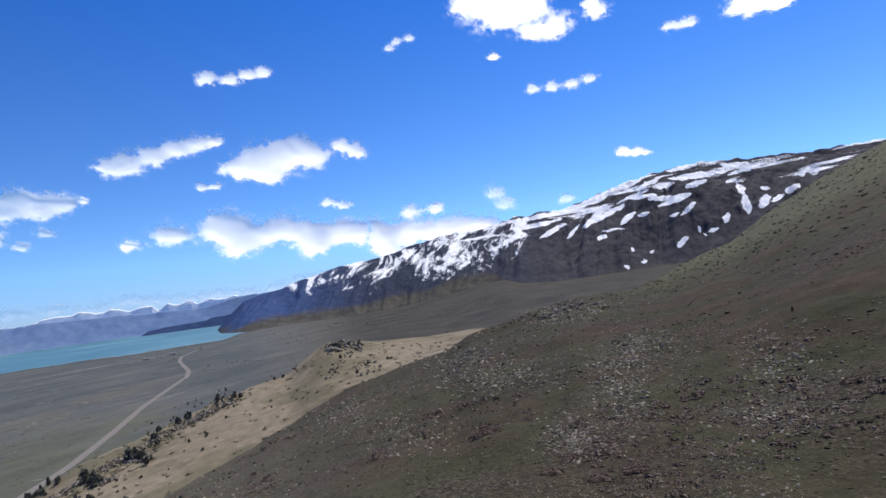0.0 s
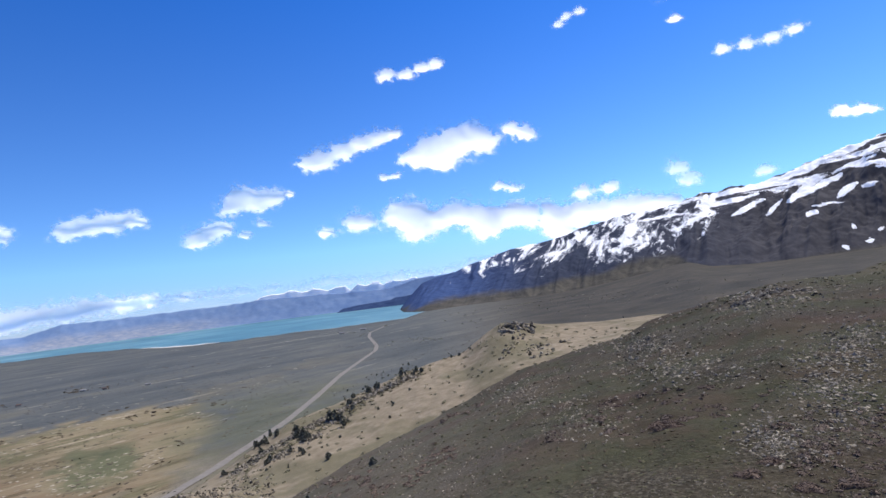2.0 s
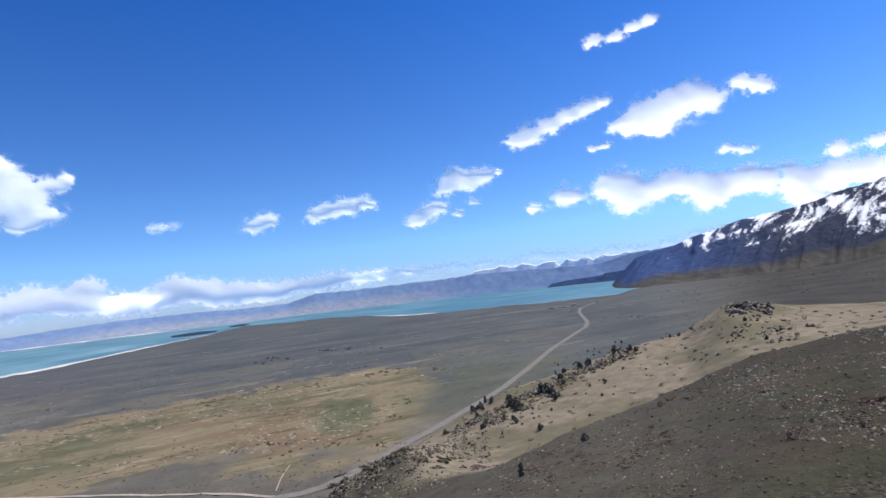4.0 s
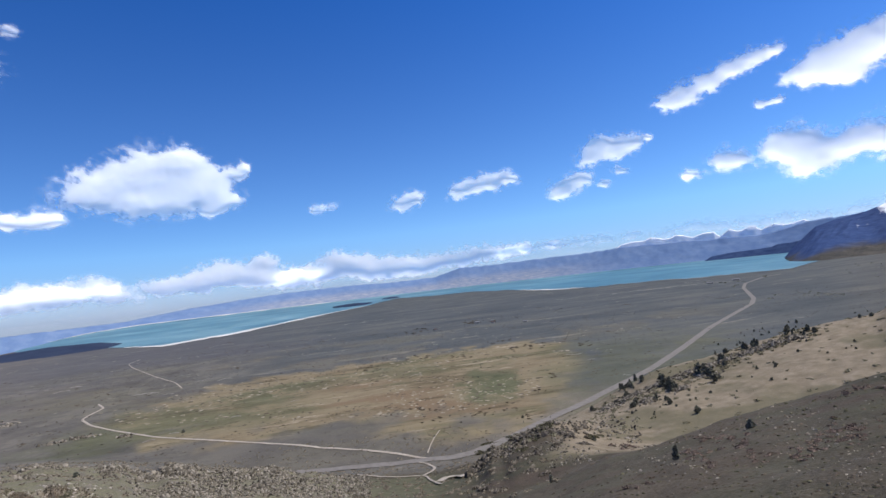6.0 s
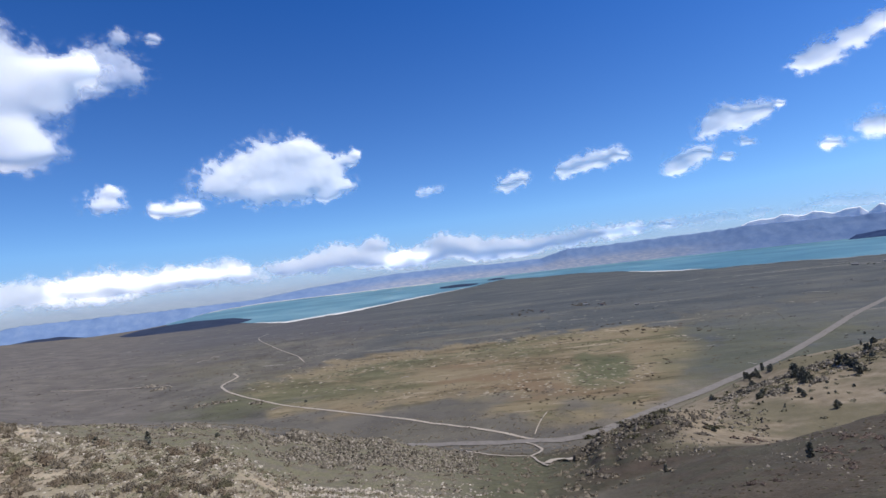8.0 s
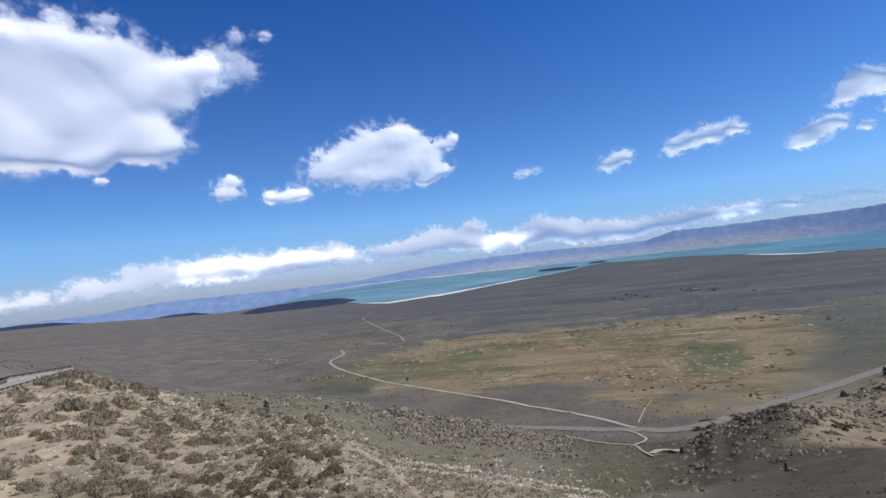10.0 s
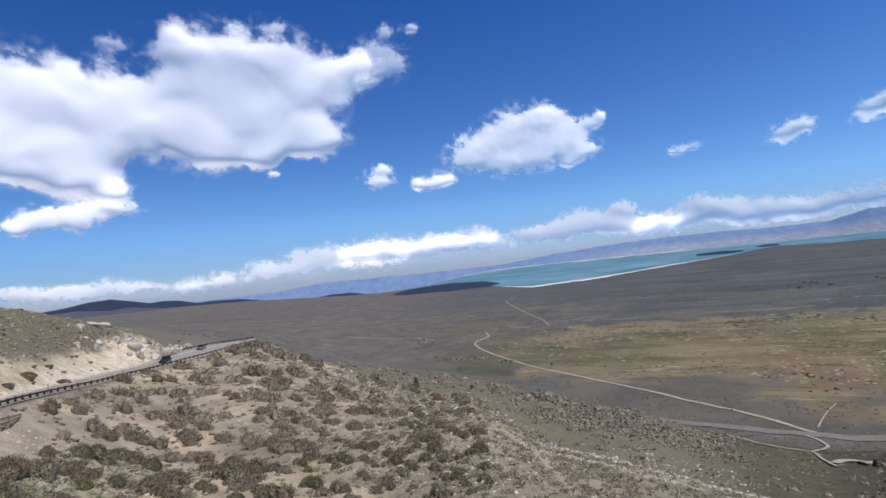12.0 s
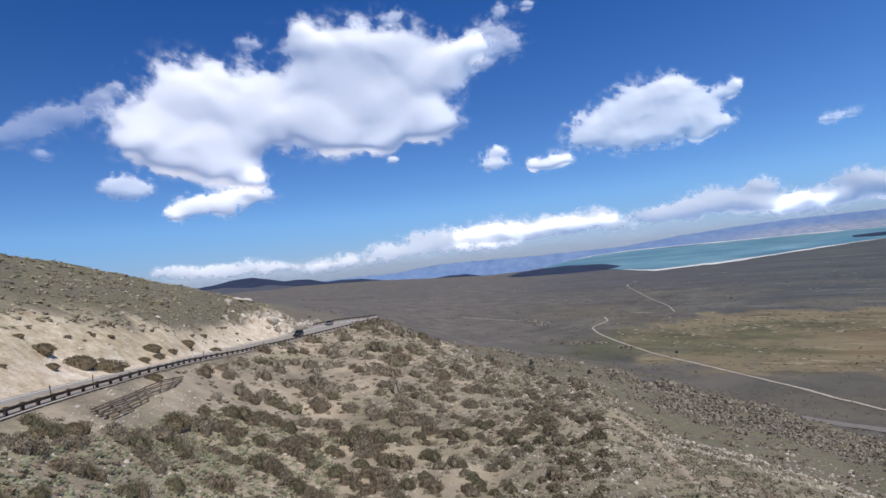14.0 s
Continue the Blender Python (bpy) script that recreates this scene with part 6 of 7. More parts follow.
def dark_clumps(label, spots, n, spread, lo, hi, mat):
    """Low dark bushes gathered round places given by direction."""
    base = [shrub_shape(rng, 60, .26, 1) for _ in range(4)]
    pos, size = [], []
    for az, el in spots:
        for _ in range(n):
            p = on_sight(az + rng.normal(0, spread), el + rng.normal(0, spread * .3))
            pos.append(p[:])
            size.append(p.length * rng.uniform(lo, hi))
    joined("brush", base, np.array(pos), np.array(size)[:, None] * np.array([1.4, 1.2, .7]), rng, mat, label, "shrubs", .15, sink=.05)


dark_clumps("grey-green scrub between the rocks of the sandy spur", [(a, float(np.interp(a, [22, 26, 30, 34, 38, 41], [-7.9, -9.2, -10.8, -12.3, -13.3, -14.6])) + d) for a in np.arange(22, 41, .8) for d in (-.5, .05)], 7, .4, .0016, .0042, SLOPE_OLIVE)
dark_clumps("clumps of reddish brush on the brown hillside", ((20.5, -16.3), (21.6, -16.9), (22.6, -17.6), (19.8, -15.8), (24.0, -18.2), (29.5, -17.2), (33.0, -18.3), (38.4, -18.0), (27.0, -18.6)), 12, .9, .002, .006, RED_BRUSH)
dark_clumps("dark low brush over the top of the brown outcrop", ((46.3, -15.9), (47.6, -16.8), (49.0, -17.6), (46.0, -15.5), (52.0, -16.9), (52.9, -17.6), (49.6, -16.4), (41.5, -16.8), (45.6, -15.5)), 14, .35, .002, .005, HILL_OLIVE)
az, r, pos = scatter_even(1500, 34, 106, -13, -3.6, rng, lambda az, r: (r > 330) & (r < 1900) & (fbm(*(q / 120 for q in xy(az, r)), 0, 4, 44) > .08))
joined("brush", LOW, pos, (r * rng.uniform(.0007, .0018, len(r)))[:, None] * np.array([2.2, 2.2, .6]), rng, HILL_BROWN, "dark patches of brush over the valley plain", "shrubs", .05, sink=.1)
in_meadow = lambda az, r: (r > 84 / np.tan(np.radians(np.interp(az, [43, 49, 58, 70, 80, 88], [10.5, 13.2, 13.6, 12.2, 10.6, 9])))) & (r < 640) & (fbm(*(q / 60 for q in xy(az, r)), 0, 4, 46) > -.1)
for n, mat, lab in ((1500, varied("pale_dry_grass", [(.2, .172, .12), (.27, .235, .17), (.36, .315, .24)]), "pale tussocks of dry grass in the meadow"), (900, HILL_BROWN, "dark tussocks and low brush in the meadow")):
    az, r, pos = scatter_even(n, 43, 88, -14.6, -7.4, rng, in_meadow)
    joined("brush", LOW, pos, (r * rng.uniform(.0008, .0024, len(r)))[:, None] * np.array([2.4, 2.4, .25]), rng, mat, lab, "shrubs", .03, sink=.05)
az, r, pos = scatter_even(900, 26, 104, -9, -2.8, rng, lambda az, r: (r > 420) & (r < 1700) & (fbm(*(q / 150 for q in xy(az, r)), 0, 4, 47) > .05))
joined("brush", LOW, pos, (r * rng.uniform(.0006, .0016, len(r)))[:, None] * np.array([3, 3, .2]), rng, varied("pale_grey_brush", [(.15, .142, .12), (.2, .188, .158), (.27, .252, .21)]), "pale dry patches over the valley plain", "shrubs", .03, sink=.05)
dark_clumps("dark trees about the highway bend near the lake", ((26.4, -3.3), (27.1, -3.65), (24.2, -4.9), (29.4, -3.15), (28.2, -3.25), (24.5, -3.05)), 3, .25, .0012, .0024, DARK_TREE)
dark_clumps("dark row of brush on the plain", ((21.9, -4.8), (21.2, -4.87), (20.5, -4.94), (19.9, -5.0), (19.3, -5.1)), 6, .35, .0009, .0018, DARK_TREE)
dark_clumps("dark willow thickets along the meadow edge", ((48.6, -7.9), (47.6, -7.8), (46.6, -7.7), (49.5, -7.0), (45.1, -7.8), (41.6, -8.2), (53.3, -8.2), (54.7, -8.1), (62.9, -8.0), (63.8, -8.3), (58.1, -7.8), (57.4, -14.1), (53.2, -13.9), (51.9, -13.9), (57.6, -13.0), (59.0, -12.8), (49.3, -13.7), (48.2, -14.5), (46.1, -12.4), (61.7, -12.9), (44.5, -10.8), (52.7, -4.8), (52.3, -4.7), (50.4, -4.9), (57.2, -5.0), (58.5, -5.2)), 5, .45, .0012, .0028, HILL_BROWN)
dark_clumps("dark brush along the foot of the mountain", ((4, -2.7), (7, -2.8), (9, -2.7), (11, -2.8), (13, -3.0), (2, -3.0), (-2, -3.2), (-6, -2.6), (-9, -3.4), (15, -3.3), (17, -3.0), (5, -3.6), (-12, -2.4), (6, -2.4), (10, -2.4), (1, -2.6), (-4, -2.3), (3, -2.3), (12, -2.5), (8, -3.2)), 9, 1.3, .0008, .002, DARK_TREE)


# ---- single boulders ----
def boulder(az, el, size, label, mat=PALE_ROCK):
    v, f = rock_shapes(1, rng, 3, .05, .8)[0]
    v = v * (1 + .12 * fbm(v[:, 0] * 2, v[:, 1] * 2, v[:, 2] * 2, 3, 3))[:, None]
    ob = new("boulder", mesh_from("boulder", v * np.array(size), f, [mat], True))
    ob.location = on_sight(az, el) + Vector((0, 0, size[2] * .35))
    ob.rotation_euler = (.1, .25, rng.uniform(0, 6))
    return tagged(ob, label, "boulder")


boulder(120.9, -4.6, (3.6, 2.2, 1.9), "large rounded pale boulder at the road bank")
boulder(119.4, -5.7, (2.0, 1.4, 1.2), "pale boulder beside the road")
boulder(123.1, -2.2, (1.6, 1.2, 1.0), "pale boulder on the hilltop")
boulder(123.9, -2.0, (2.2, 1.3, 1.0), "pale boulder on the hilltop")
boulder(131.0, -2.8, (.9, .7, .5), "pale boulder on the road bank")
boulder(108.7, -21.2, (.45, .35, .3), "pale stone on the sandy slope")
for b_az, b_el in ((137.5, -12.5), (131, -14), (127, -12), (118, -14.5), (112, -12.2), (101, -15.5), (121, -17.2), (134.5, -14.8)):
    boulder(b_az, b_el, (.3, .22, .18), "pale stone on the sandy slope")


# ---- trees ----
def conifer(h, spread, seed, label, group):
    g = np.random.default_rng(seed)
    top = new("conifer")
    bm = bmesh.new()
    bmesh.ops.create_cone(bm, cap_ends=True, segments=7, radius1=.09 * spread + .06, radius2=.03, depth=h * .75, matrix=Matrix.Translation((0, 0, h * .36)))
    for k in range(5):
        a = k * 2.4
        d = Vector((math.cos(a), math.sin(a), .35)).normalized()
        m = Matrix.Translation(Vector((0, 0, h * (.2 + .12 * k)))) @ d.to_track_quat("Z", "Y").to_matrix().to_4x4() @ Matrix.Translation((0, 0, spread * .3))
        bmesh.ops.create_cone(bm, cap_ends=True, segments=5, radius1=.05, radius2=.015, depth=spread * .6, matrix=m)
    part("trunk", bm, BARK, top)
    n = 420
    z = g.uniform(.08, 1, n)
    rad = spread * np.minimum(1, 2.2 * z + .25) * (1 - z) ** .5 * g.uniform(.45, 1.05, n) * (.8 + .3 * np.sin(z * 17 + g.uniform(0, 6)))
    th = g.uniform(0, 2 * np.pi, n)
    p = np.stack([rad * np.cos(th), rad * np.sin(th), z * h], -1) + g.normal(0, .06 * spread, (n, 3))
    s = .26 * spread * g.uniform(.6, 1.3, (n, 1))
    u = g.normal(size=(n, 3))
    u /= np.linalg.norm(u, axis=1)[:, None]
    w = np.cross(u, g.normal(size=(n, 3)))
    w /= np.linalg.norm(w, axis=1)[:, None]
    tri = np.stack([p - u * s, p + u * s, p + w * s * 1.5], 1).reshape(-1, 3)
    crown = new("crown", mesh_from("crown", tri, np.arange(3 * n).reshape(-1, 3), [DARK_TREE], False))
    crown.parent = top
    return tagged(top, label, "tree", group)


TREES = [conifer(5.0, 2.3, 1, "dark pinyon pine on the sandy spur", "pines on the spur"), conifer(3.8, 2.5, 2, "dark bushy juniper on the sandy spur", "pines on the spur"), conifer(6.0, 1.9, 3, "tall dark pine on the sandy spur", "pines on the spur")]
first = [True, True, True]


def plant(az, el, k, s=1.0):
    at = on_sight(az, el) - Vector((0, 0, .15))
    m = Matrix.Translation(at) @ Matrix.Rotation(rng.uniform(0, 6.28), 4, "Z")
    if first[k]:
        first[k] = False
        TREES[k].matrix_basis = m
        TREES[k].scale = (s, s, s)
        return TREES[k]
    ob = copy_thing(TREES[k], m)
    ob.scale = (s, s, s)
    return ob


GROVES = [(22.8, -7.6, 6, .55), (23.5, -8.0, 6, .55), (22.0, -7.7, 5, .5), (24.9, -8.0, 4, .4), (26.3, -9.0, 5, .5), (27.1, -9.2, 6, .5), (28.6, -9.6, 5, .45), (29.0, -10.1, 5, .5), (30.6, -11.5, 4, .8), (29.8, -12.1, 3, .6),
          (34.4, -12.4, 6, .65), (33.4, -12.6, 6, .6), (34.3, -13.7, 4, .5), (37.4, -12.2, 6, .5), (38.0, -12.7, 5, .45), (36.3, -11.9, 5, .45), (41.4, -14.3, 4, .4), (37.6, -14.3, 3, .4), (18.2, -7.0, 2, .35), (17.4, -6.9, 2, .35), (16.0, -6.6, 2, .3), (31.7, -14.9, 1, .4)]
for k, (t_az, t_el, many, tall) in enumerate(GROVES):
    for j in range(many):
        plant(t_az + rng.normal(0, .45) * min(j, 1), t_el - .1 + rng.normal(0, .28) * min(j, 1), (k + j) % 3, tall * rng.uniform(.6, 1.15))
for _ in range(34):
    t_az = rng.uniform(18, 42)
    plant(t_az, np.interp(t_az, [18, 24, 30, 36, 42], [-8.6, -10.6, -12.8, -14.2, -15.2]) + rng.normal(0, .8), 1, rng.uniform(.12, .26))
for t_az, t_el, s, k, lab in ((95.2, -12.2, .42, 2, "lone dark pine on the slope"), (99.1, -11.1, .28, 1, "small dark juniper on the slope"), (89.5, -12.9, .3, 1, "small dark juniper on the slope"),
                              (46.2, -20.7, .24, 2, "small dark pine on the brown slope"), (34.1, -19.0, .28, 2, "small dark pine on the brown slope"), (27.4, -16.2, .28, 1, "dark juniper on the brown slope"),
                              (41.5, -17.2, .28, 1, "small dark juniper by the outcrop"), (48.3, -14.7, .4, 1, "dark bush beside the highway"), (.6, -5.0, .6, 1, "lone dark juniper on the plain"),
                              (-31.6, -6.3, .09, 2, "small dark pine on the hillside"), (81.1, -11.2, .5, 1, "dark bushy tree beside the dirt road"), (57.5, -15.6, .26, 1, "dark bush near the meadow")):
    tagged(plant(t_az, t_el, k, s), lab, "tree")


# ---- the mountain road ----
def road_rows():
    az = np.arange(110.6, 151, .25)
    return az, K_EDGE(az), K_CREST(az)


R_AZ, R_OUT, R_IN = road_rows()


def strip(name, lo, hi, lift, material, a0=110.6, a1=151, cols=5):
    """A strip of the road between two shares of its breadth."""
    m = (R_AZ >= a0) & (R_AZ <= a1)
    az = R_AZ[m]
    t = np.linspace(lo, hi, cols)[None]
    r = R_OUT[m][:, None] * (1 - t) + R_IN[m][:, None] * t
    x, y = xy(az[:, None], r)
    z = R_Z[m][:, :1] * (1 - t) + R_Z[m][:, 1:] * t + lift
    return mesh_from(name, np.stack([x, y, z], -1).reshape(-1, 3), grid_faces(len(az), cols), [material])


zo = np.interp(R_AZ, AZ, KNOTS[1][1])
zi = np.interp(R_AZ, AZ, KNOTS[2][1])
R_Z = np.stack([zo, zi], 1)
R_Z = run_mean(R_Z, 15, 0)
PALE_ASPHALT = plain_material("worn_pale_asphalt", (.24, .215, .185), (.32, .29, .25), .7)
WHITE_PAINT = plain_material("worn_white_paint", (.6, .6, .58), (.8, .8, .78), 3)
YELLOW_PAINT = plain_material("worn_yellow_paint", (.5, .36, .08), (.62, .46, .12), 3)
road = tagged(new("road", strip("road", .06, .74, .16, PALE_ASPHALT)), "pale worn asphalt mountain road curving round the hill", "road", kind="structure")
pullout = new("pullout", strip("pullout", .74, .96, .157, PALE_ASPHALT, 110.6, 117.8, 3))
pullout.parent = road
shoulder = new("shoulder", strip("shoulder", -.02, .065, .12, DIRT_ROAD, 110.6, 151, 3))
shoulder.parent = road
for nm, lo, hi, mt in (("edge_line", .66, .68, WHITE_PAINT), ("centre_line", .4, .415, YELLOW_PAINT)):
    ln = new(nm, strip(nm, lo, hi, .18, mt, 118 if nm == "centre_line" else 112, 151, 2))
    ln.parent = road


# ---- guard rails ----
def guard_rail(points, label, flip=1.0):
    """Steel beam on timber posts along points on the ground."""
    top = new("guard_rail")
    prof = [(-.01, .42), (.04, .45), (.04, .48), (-.01, .515), (.04, .55), (.04, .58), (-.01, .61), (-.04, .61), (.0, .58), (.0, .55), (-.05, .515), (.0, .48), (.0, .45), (-.04, .42)]
    p = np.array([q[:] for q in points])
    d = np.gradient(p[:, :2], axis=0)
    d /= np.linalg.norm(d, axis=1)[:, None]
    nrm = np.stack([-d[:, 1], d[:, 0]], 1) * flip
    V = np.stack([np.concatenate([p[:, :2] + nrm * a * 1.3, p[:, 2:] + (b - .515) * 1.35 + .5], 1) for a, b in prof + prof[:1]], 1)
    beam = new("rail", mesh_from("rail", V.reshape(-1, 3), grid_faces(len(p), len(prof) + 1), [RUST], False))
    beam.parent = top
    bm = bmesh.new()
    bmesh.ops.create_cube(bm, size=1, matrix=Matrix.Translation((0, -.17, .2)) @ Matrix.Diagonal((.24, .22, .94, 1)))
    bmesh.ops.create_cube(bm, size=1, matrix=Matrix.Translation((0, -.0, .515)) @ Matrix.Diagonal((.14, .13, .26, 1)))
    me = bpy.data.meshes.new("post")
    bm.to_mesh(me)
    bm.free()
    me.materials.append(WEATHERED)
    seg = np.concatenate([[0], np.cumsum(np.linalg.norm(np.diff(p, axis=0), axis=1))])
    for s in np.arange(.5, seg[-1], 2.5):
        q = np.array([np.interp(s, seg, p[:, i]) for i in range(3)])
        e = np.array([np.interp(s, seg, nrm[:, i]) for i in range(2)])
        ob = new("post", me)
        ob.parent = top
        ob.matrix_basis = Matrix.Translation(q + np.array([rng.normal(0, .015), rng.normal(0, .015), rng.normal(0, .02)])) @ Matrix.Rotation(math.atan2(-e[0], e[1]), 4, "Z")
    return tagged(top, label, "guard rail")


def road_point(az, share, lift=0.1):
    i = np.interp(az, R_AZ, R_OUT) * (1 - share) + np.interp(az, R_AZ, R_IN) * share
    z = np.interp(az, R_AZ, R_Z[:, 0]) * (1 - share) + np.interp(az, R_AZ, R_Z[:, 1]) * share
    x, y = xy(az, i)
    return Vector((float(x), float(y), float(z) + lift))


outer = [road_point(a, .03) for a in np.concatenate([np.arange(110.7, 130, .35), np.arange(130, 150.5, .5)])]
guard_rail(outer[::-1], "long brown steel guard rail on timber posts", -1.0)
inner = [road_point(a, .97) for a in np.arange(110.7, 117.3, .3)]
guard_rail(inner, "brown steel guard rail round the far bend", 1.0)


# ---- roadside marker stakes ----
def marker_stake(az, h):
    top = new("marker_stake")
    bm = bmesh.new()
    bmesh.ops.create_cone(bm, cap_ends=True, segments=8, radius1=.045, radius2=.035, depth=h, matrix=Matrix.Translation((0, 0, h / 2)))
    part("stake", bm, WEATHERED, top)
    bm = bmesh.new()
    bmesh.ops.create_cube(bm, size=1, matrix=Matrix.Translation((0, -.04, h - .16)) @ Matrix.Diagonal((.1, .02, .22, 1)))
    part("reflector", bm, RUST, top)
    top.location = road_point(az, .05, 0)
    top.rotation_euler = (rng.normal(0, .04), rng.normal(0, .04), radians(az + 180))
    return tagged(top, "slim dark marker stake behind the guard rail", "marker stake", "roadside marker stakes")


for s_az in (139.4, 136.4, 127.5, 122.0):
    marker_stake(s_az, 1.5)


# ---- timber crib on the slope ----
TIMBER = plain_material("grey_brown_timber", (.11, .082, .058), (.22, .172, .125), 3)


CRIB_RAILS = [(136.73, -10.05, 132.44, -9.03), (136.54, -10.28, 132.34, -9.35), (136.19, -10.60, 132.23, -9.67), (135.75, -10.90, 132.25, -10.01), (135.21, -11.02, 133.43, -10.65),
              (132.44, -8.98, 129.33, -8.61), (132.34, -9.35, 129.50, -8.89), (132.23, -9.67, 130.01, -9.25)]


def timber_crib():
    """Log rails stepping down the slope below the road, held by short stringers."""
    top = new("timber_crib")

    def log(name, p, q, rad):
        bm = bmesh.new()
        m = Matrix.Translation((p + q) / 2) @ (q - p).to_track_quat("Z", "Y").to_matrix().to_4x4()
        bmesh.ops.create_cone(bm, cap_ends=True, segments=9, radius1=rad, radius2=rad * .88, depth=(q - p).length, matrix=m)
        return part(name, bm, TIMBER, top)

    ends = [(on_sight(a0, e0), on_sight(a1, e1)) for a0, e0, a1, e1 in CRIB_RAILS]
    at = lambda k, t: ends[k][0].lerp(ends[k][1], t)
    def seat(k, t, lift):
        p = at(k, t)
        return Vector((p.x, p.y, float(height_xy(p.x, p.y)) + lift))
    for k in range(len(ends)):
        for t0, t1 in ((-.01, .51), (.49, 1.01)):
            log("rail", seat(k, t0, .34 + rng.normal(0, .03)), seat(k, t1, .34 + rng.normal(0, .03)), .075)
    for first, last, shares in ((0, 3, (.06, .3, .54, .78, .96)), (5, 7, (.35, .7, .95))):
        for t in shares:
            for k in range(first, last):
                log("stringer", seat(k, t, .22), seat(k + 1, t, .18), .07)
            for k in (first, last):
                log("post", seat(k, t, -.35), seat(k, t, .46), .075)
    return tagged(top, "weathered timber crib of log rails on the slope", "timber crib")


timber_crib()


# ---- vehicles ----
def loft(bm, sections):
    rings = [[bm.verts.new(v) for v in s] for s in sections]
    for r0, r1 in zip(rings, rings[1:]):
        for i in range(len(r0)):
            j = (i + 1) % len(r0)
            bm.faces.new((r0[i], r0[j], r1[j], r1[i]))
    bm.faces.new(rings[0][::-1])
    bm.faces.new(rings[-1])
    bmesh.ops.recalc_face_normals(bm, faces=bm.faces)


def car_paint(name, col):
    m = Mat(name, .45, .35)
    m.color(m.ramp(m.noise(6, 4), [(.3, tuple(c * .85 for c in col)), (.7, col)]))
    return m.m


GLASS = plain_material("dark_car_glass", (.012, .014, .016), (.02, .022, .025), 1, .06, 0, .5)
TYRE = plain_material("black_tyre", (.015, .015, .015), (.03, .03, .03), 8, .9)
RIM = plain_material("grey_alloy", (.3, .3, .3), (.42, .42, .42), 6, .35, .1, .5)
LAMP = plain_material("clear_lamp", (.7, .7, .68), (.85, .85, .82), 4, .15, 0, .5)
RED_LAMP = plain_material("red_lamp", (.3, .01, .01), (.4, .02, .02), 4, .25, 0, .5)
TRIM = plain_material("black_plastic", (.02, .02, .02), (.04, .04, .04), 5, .7)


def vehicle(paint, label, at, heading, size=1.0):
    top = new("car")

    def ring(x, hw, z0, z1, r=.12):
        return [(x, -hw, z0 + r), (x, -hw, z1 - r), (x, -hw + r, z1), (x, hw - r, z1), (x, hw, z1 - r), (x, hw, z0 + r), (x, hw - r, z0), (x, -hw + r, z0)]

    bm = bmesh.new()
    loft(bm, [ring(-2.35, .78, .5, .98), ring(-2.2, .9, .36, 1.05), ring(-1.2, .95, .33, 1.08), ring(.6, .95, .33, 1.06), ring(1.5, .93, .34, 1.0), ring(2.15, .86, .38, .92), ring(2.35, .72, .48, .82)])
    body = part("body", bm, paint, top)
    bm = bmesh.new()
    loft(bm, [ring(-2.2, .8, 1.0, 1.12, .05), ring(-2.0, .76, 1.0, 1.66), ring(-1.0, .74, 1.0, 1.78), ring(.1, .74, 1.0, 1.74), ring(.55, .76, 1.0, 1.5), ring(1.15, .8, .98, 1.1, .05)])
    part("cabin", bm, GLASS, top, "dark tinted windows")
    bm = bmesh.new()
    loft(bm, [ring(-2.02, .74, 1.68, 1.73, .02), ring(-1.0, .74, 1.76, 1.83, .02), ring(.15, .72, 1.72, 1.79, .02)])
    part("roof", bm, paint, top)
    for sy in (-1, 1):
        for x, n in ((-1.45, "pillar"), (-.4, "pillar")):
            bm = bmesh.new()
            bmesh.ops.create_cube(bm, size=1, matrix=Matrix.Translation((x, sy * .765, 1.38)) @ Matrix.Diagonal((.1, .05, .74, 1)))
            part(n, bm, paint, top)
        bm = bmesh.new()
        bmesh.ops.create_cube(bm, size=1, matrix=Matrix.Translation((.75, sy * 1.03, 1.12)) @ Matrix.Diagonal((.12, .2, .14, 1)))
        part("mirror", bm, TRIM, top)
        for x in (-1.45, 1.45):
            bm = bmesh.new()
            rot = Matrix.Translation((x, sy * .84, .36)) @ Matrix.Rotation(radians(90), 4, "X")
            bmesh.ops.create_cone(bm, cap_ends=True, segments=20, radius1=.36, radius2=.36, depth=.24, matrix=rot)
            wheel = part("wheel", bm, TYRE, top)
            bm = bmesh.new()
            bmesh.ops.create_cone(bm, cap_ends=True, segments=16, radius1=.23, radius2=.2, depth=.27, matrix=rot)
            part("rim", bm, RIM, wheel)
        for x, mt, n in ((2.26, LAMP, "headlight"), (-2.3, RED_LAMP, "tail_light")):
            bm = bmesh.new()
            bmesh.ops.create_cube(bm, size=1, matrix=Matrix.Translation((x, sy * .62, .78)) @ Matrix.Diagonal((.12, .3, .16, 1)))
            part(n, bm, mt, top)
    for x in (2.32, -2.34):
        bm = bmesh.new()
        bmesh.ops.create_cube(bm, size=1, matrix=Matrix.Translation((x, 0, .5)) @ Matrix.Diagonal((.16, 1.5, .2, 1)))
        part("bumper", bm, TRIM, top)
    top.matrix_basis = Matrix.Translation(at) @ Matrix.Rotation(heading, 4, "Z") @ Matrix.Scale(size, 4)
    return tagged(top, label, "car")


def on_road(az, share):
    p, q = road_point(az, share, .17), road_point(az + .8, share, .17)
    return p, math.atan2(q.y - p.y, q.x - p.x)


at, head = on_road(118.6, .27)
vehicle(car_paint("dark_green_paint", (.02, .024, .02)), "dark sport utility vehicle driving on the mountain road", at, head, .88)
at, head = on_road(115.5, .66)
vehicle(car_paint("grey_paint", (.16, .16, .165)), "small grey car on the far bend of the road", at, head, .8)


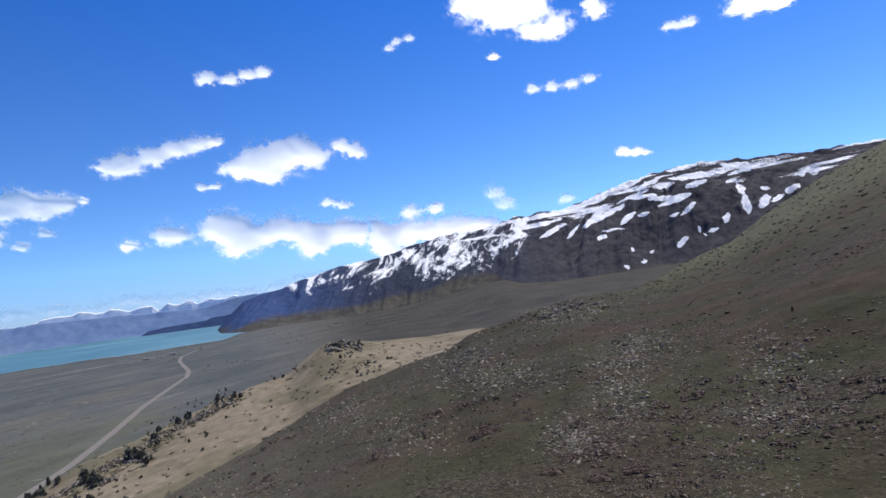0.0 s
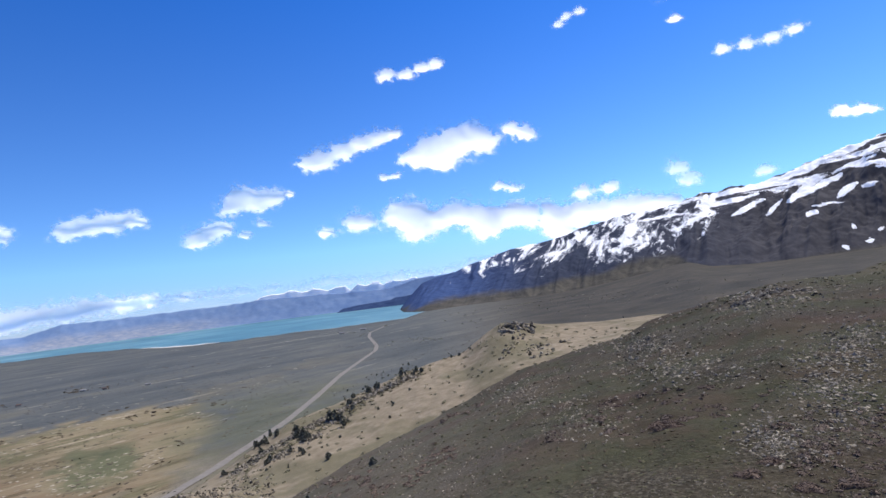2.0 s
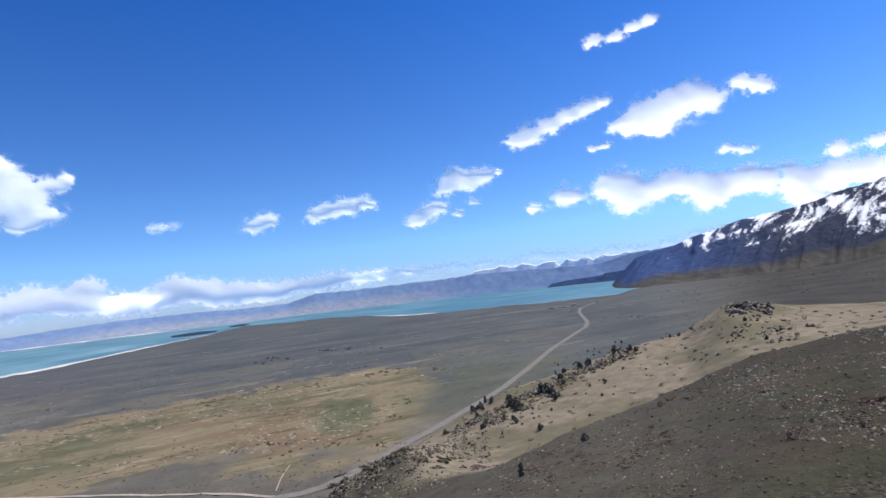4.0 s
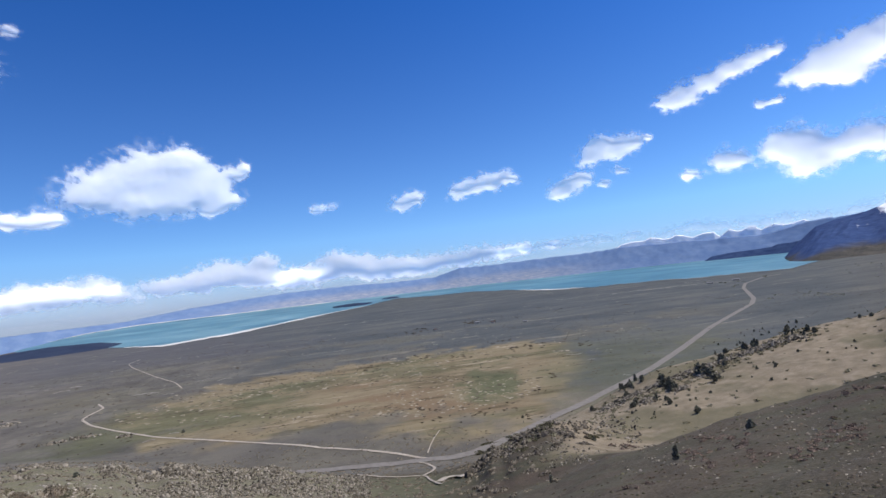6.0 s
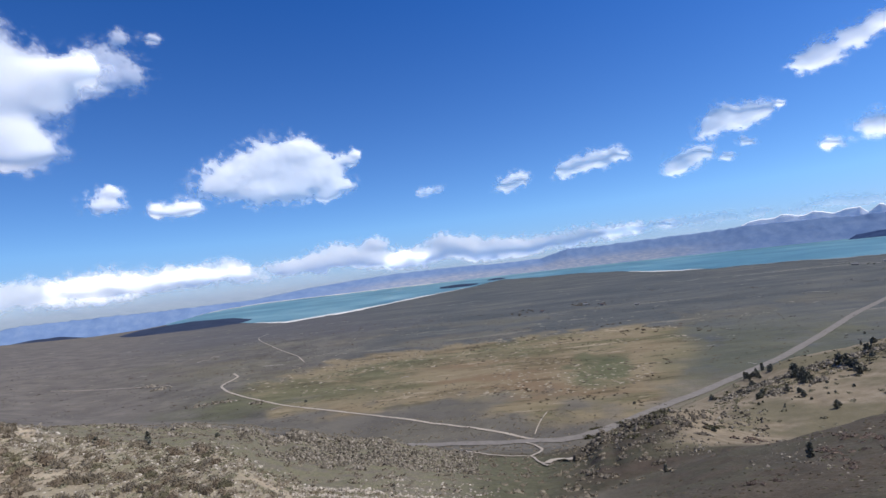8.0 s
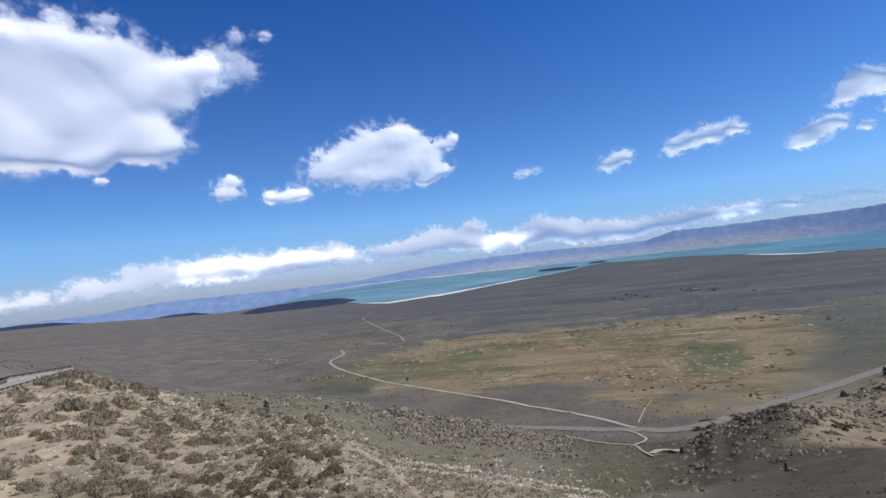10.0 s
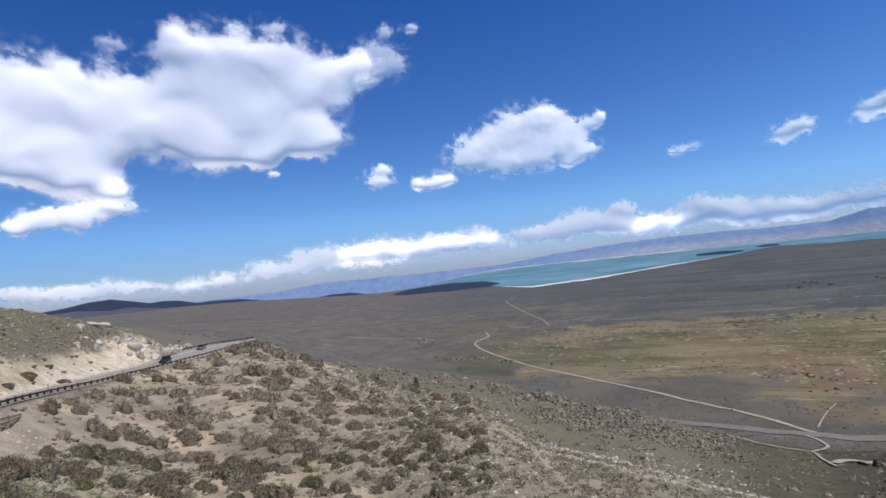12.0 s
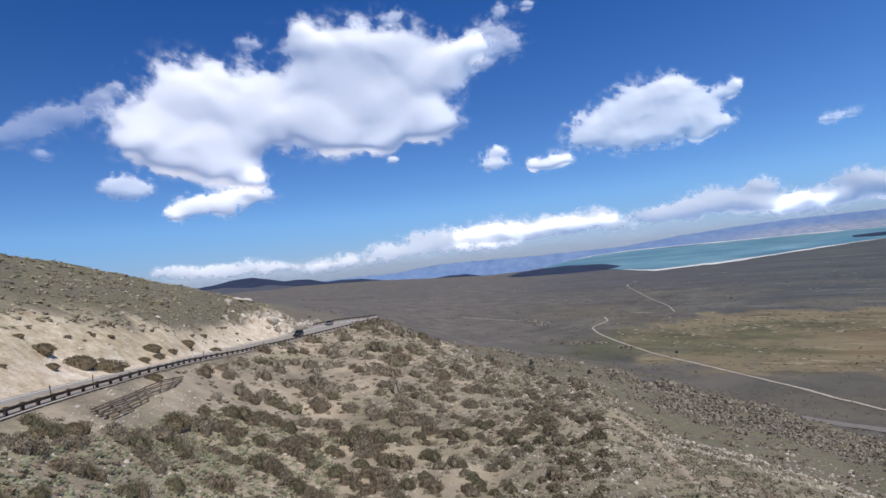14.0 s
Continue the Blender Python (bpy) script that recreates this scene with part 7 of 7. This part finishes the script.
# ---- ranch buildings in the valley ----
PLASTER = plain_material("pale_siding", (.28, .265, .24), (.4, .385, .35), 1)
ROOF_RED = plain_material("rust_red_roof", (.07, .05, .045), (.11, .075, .064), 1)
ROOF_GREY = plain_material("grey_metal_roof", (.16, .16, .16), (.26, .26, .26), 1, .6)


def house(az, el, size, roof_mat, label):
    w, d, h = (.6 * q for q in size)
    top = new("house")
    bm = bmesh.new()
    bmesh.ops.create_cube(bm, size=1, matrix=Matrix.Translation((0, 0, h / 2)) @ Matrix.Diagonal((w, d, h, 1)))
    part("wall", bm, PLASTER, top)
    bm = bmesh.new()
    loft(bm, [[(x, -d * .6, h), (x, d * .6, h), (x, d * .6, h + .15), (x, 0, h + d * .35), (x, -d * .6, h + .15)] for x in (-w * .54, w * .54)])
    part("roof", bm, roof_mat, top)
    for k in (-1, 0, 1):
        bm = bmesh.new()
        bmesh.ops.create_cube(bm, size=1, matrix=Matrix.Translation((k * w * .3, -d * .5, h * .55)) @ Matrix.Diagonal((w * .1, .12, h * .4, 1)))
        part("door" if k == 0 else "window", bm, TRIM, top)
    r = plain_r(el)
    top.location = ground(az, r)
    top.rotation_euler = (0, 0, radians(az + rng.uniform(-20, 20)))
    return tagged(top, label, "house")


for h_az, h_el, size, roof, lab in ((56.2, -5.2, (9, 6, 3), ROOF_RED, "small ranch house with a rust-red roof"), (51.8, -4.9, (12, 6, 3), ROOF_GREY, "low grey-roofed barn on the plain"),
                                    (46.9, -5.3, (12, 5, 2.5), ROOF_GREY, "long pale shed on the plain"), (29.1, -3.25, (22, 9, 4), ROOF_GREY, "pale building near the lake shore"),
                                    (26.9, -3.15, (26, 9, 4), ROOF_GREY, "pale building near the lake shore"), (50.2, -5.05, (10, 6, 3), ROOF_RED, "small red-roofed ranch building")):
    house(h_az, h_el, size, roof, lab)


# ---- tracks on the plain ----
for track, wide, lab in ((((65.7, -18.0), (63.9, -18.4), (62.1, -18.8), (59.8, -19.0), (58.9, -19.0), (58.4, -19.5), (57.4, -20.0)), 0.8, "narrow pale track below the highway"), (((57.5, -19.8), (56.9, -19.5), (55.8, -19.4), (54.9, -19.6)), 2.2, "pale dirt turnout below the highway"), (((59.6, -17.6), (58.5, -18.0), (57.6, -18.5), (59.0, -19.0)), 1.2, "pale dirt link from the highway to the turnout")):
    ribbon("track", [(a, sight(a, e, 100)) for a, e in track], wide, DIRT_ROAD, lab, .35, "track")
ribbon("track", [(56.9, plain_r(-15.1)), (57.8, plain_r(-16.0)), (58.4, plain_r(-17.0))], .6, DIRT_ROAD, "pale dirt spur beside the highway", .5, "track")
ribbon("alkali_flat", [(38.2, plain_r(-3.39)), (35.5, plain_r(-3.3)), (32.7, plain_r(-3.25)), (29.6, plain_r(-3.2)), (27.2, plain_r(-3.22))], 5, FLECK, "pale alkali band on the plain near the lake", .3, "alkali flat")
ribbon("track", [(102, plain_r(-6.7)), (99.9, plain_r(-6.8)), (97.5, plain_r(-7.1)), (93, plain_r(-7.6))], 1.6, DIRT_ROAD, "faint pale track over the plain", .6, "track")
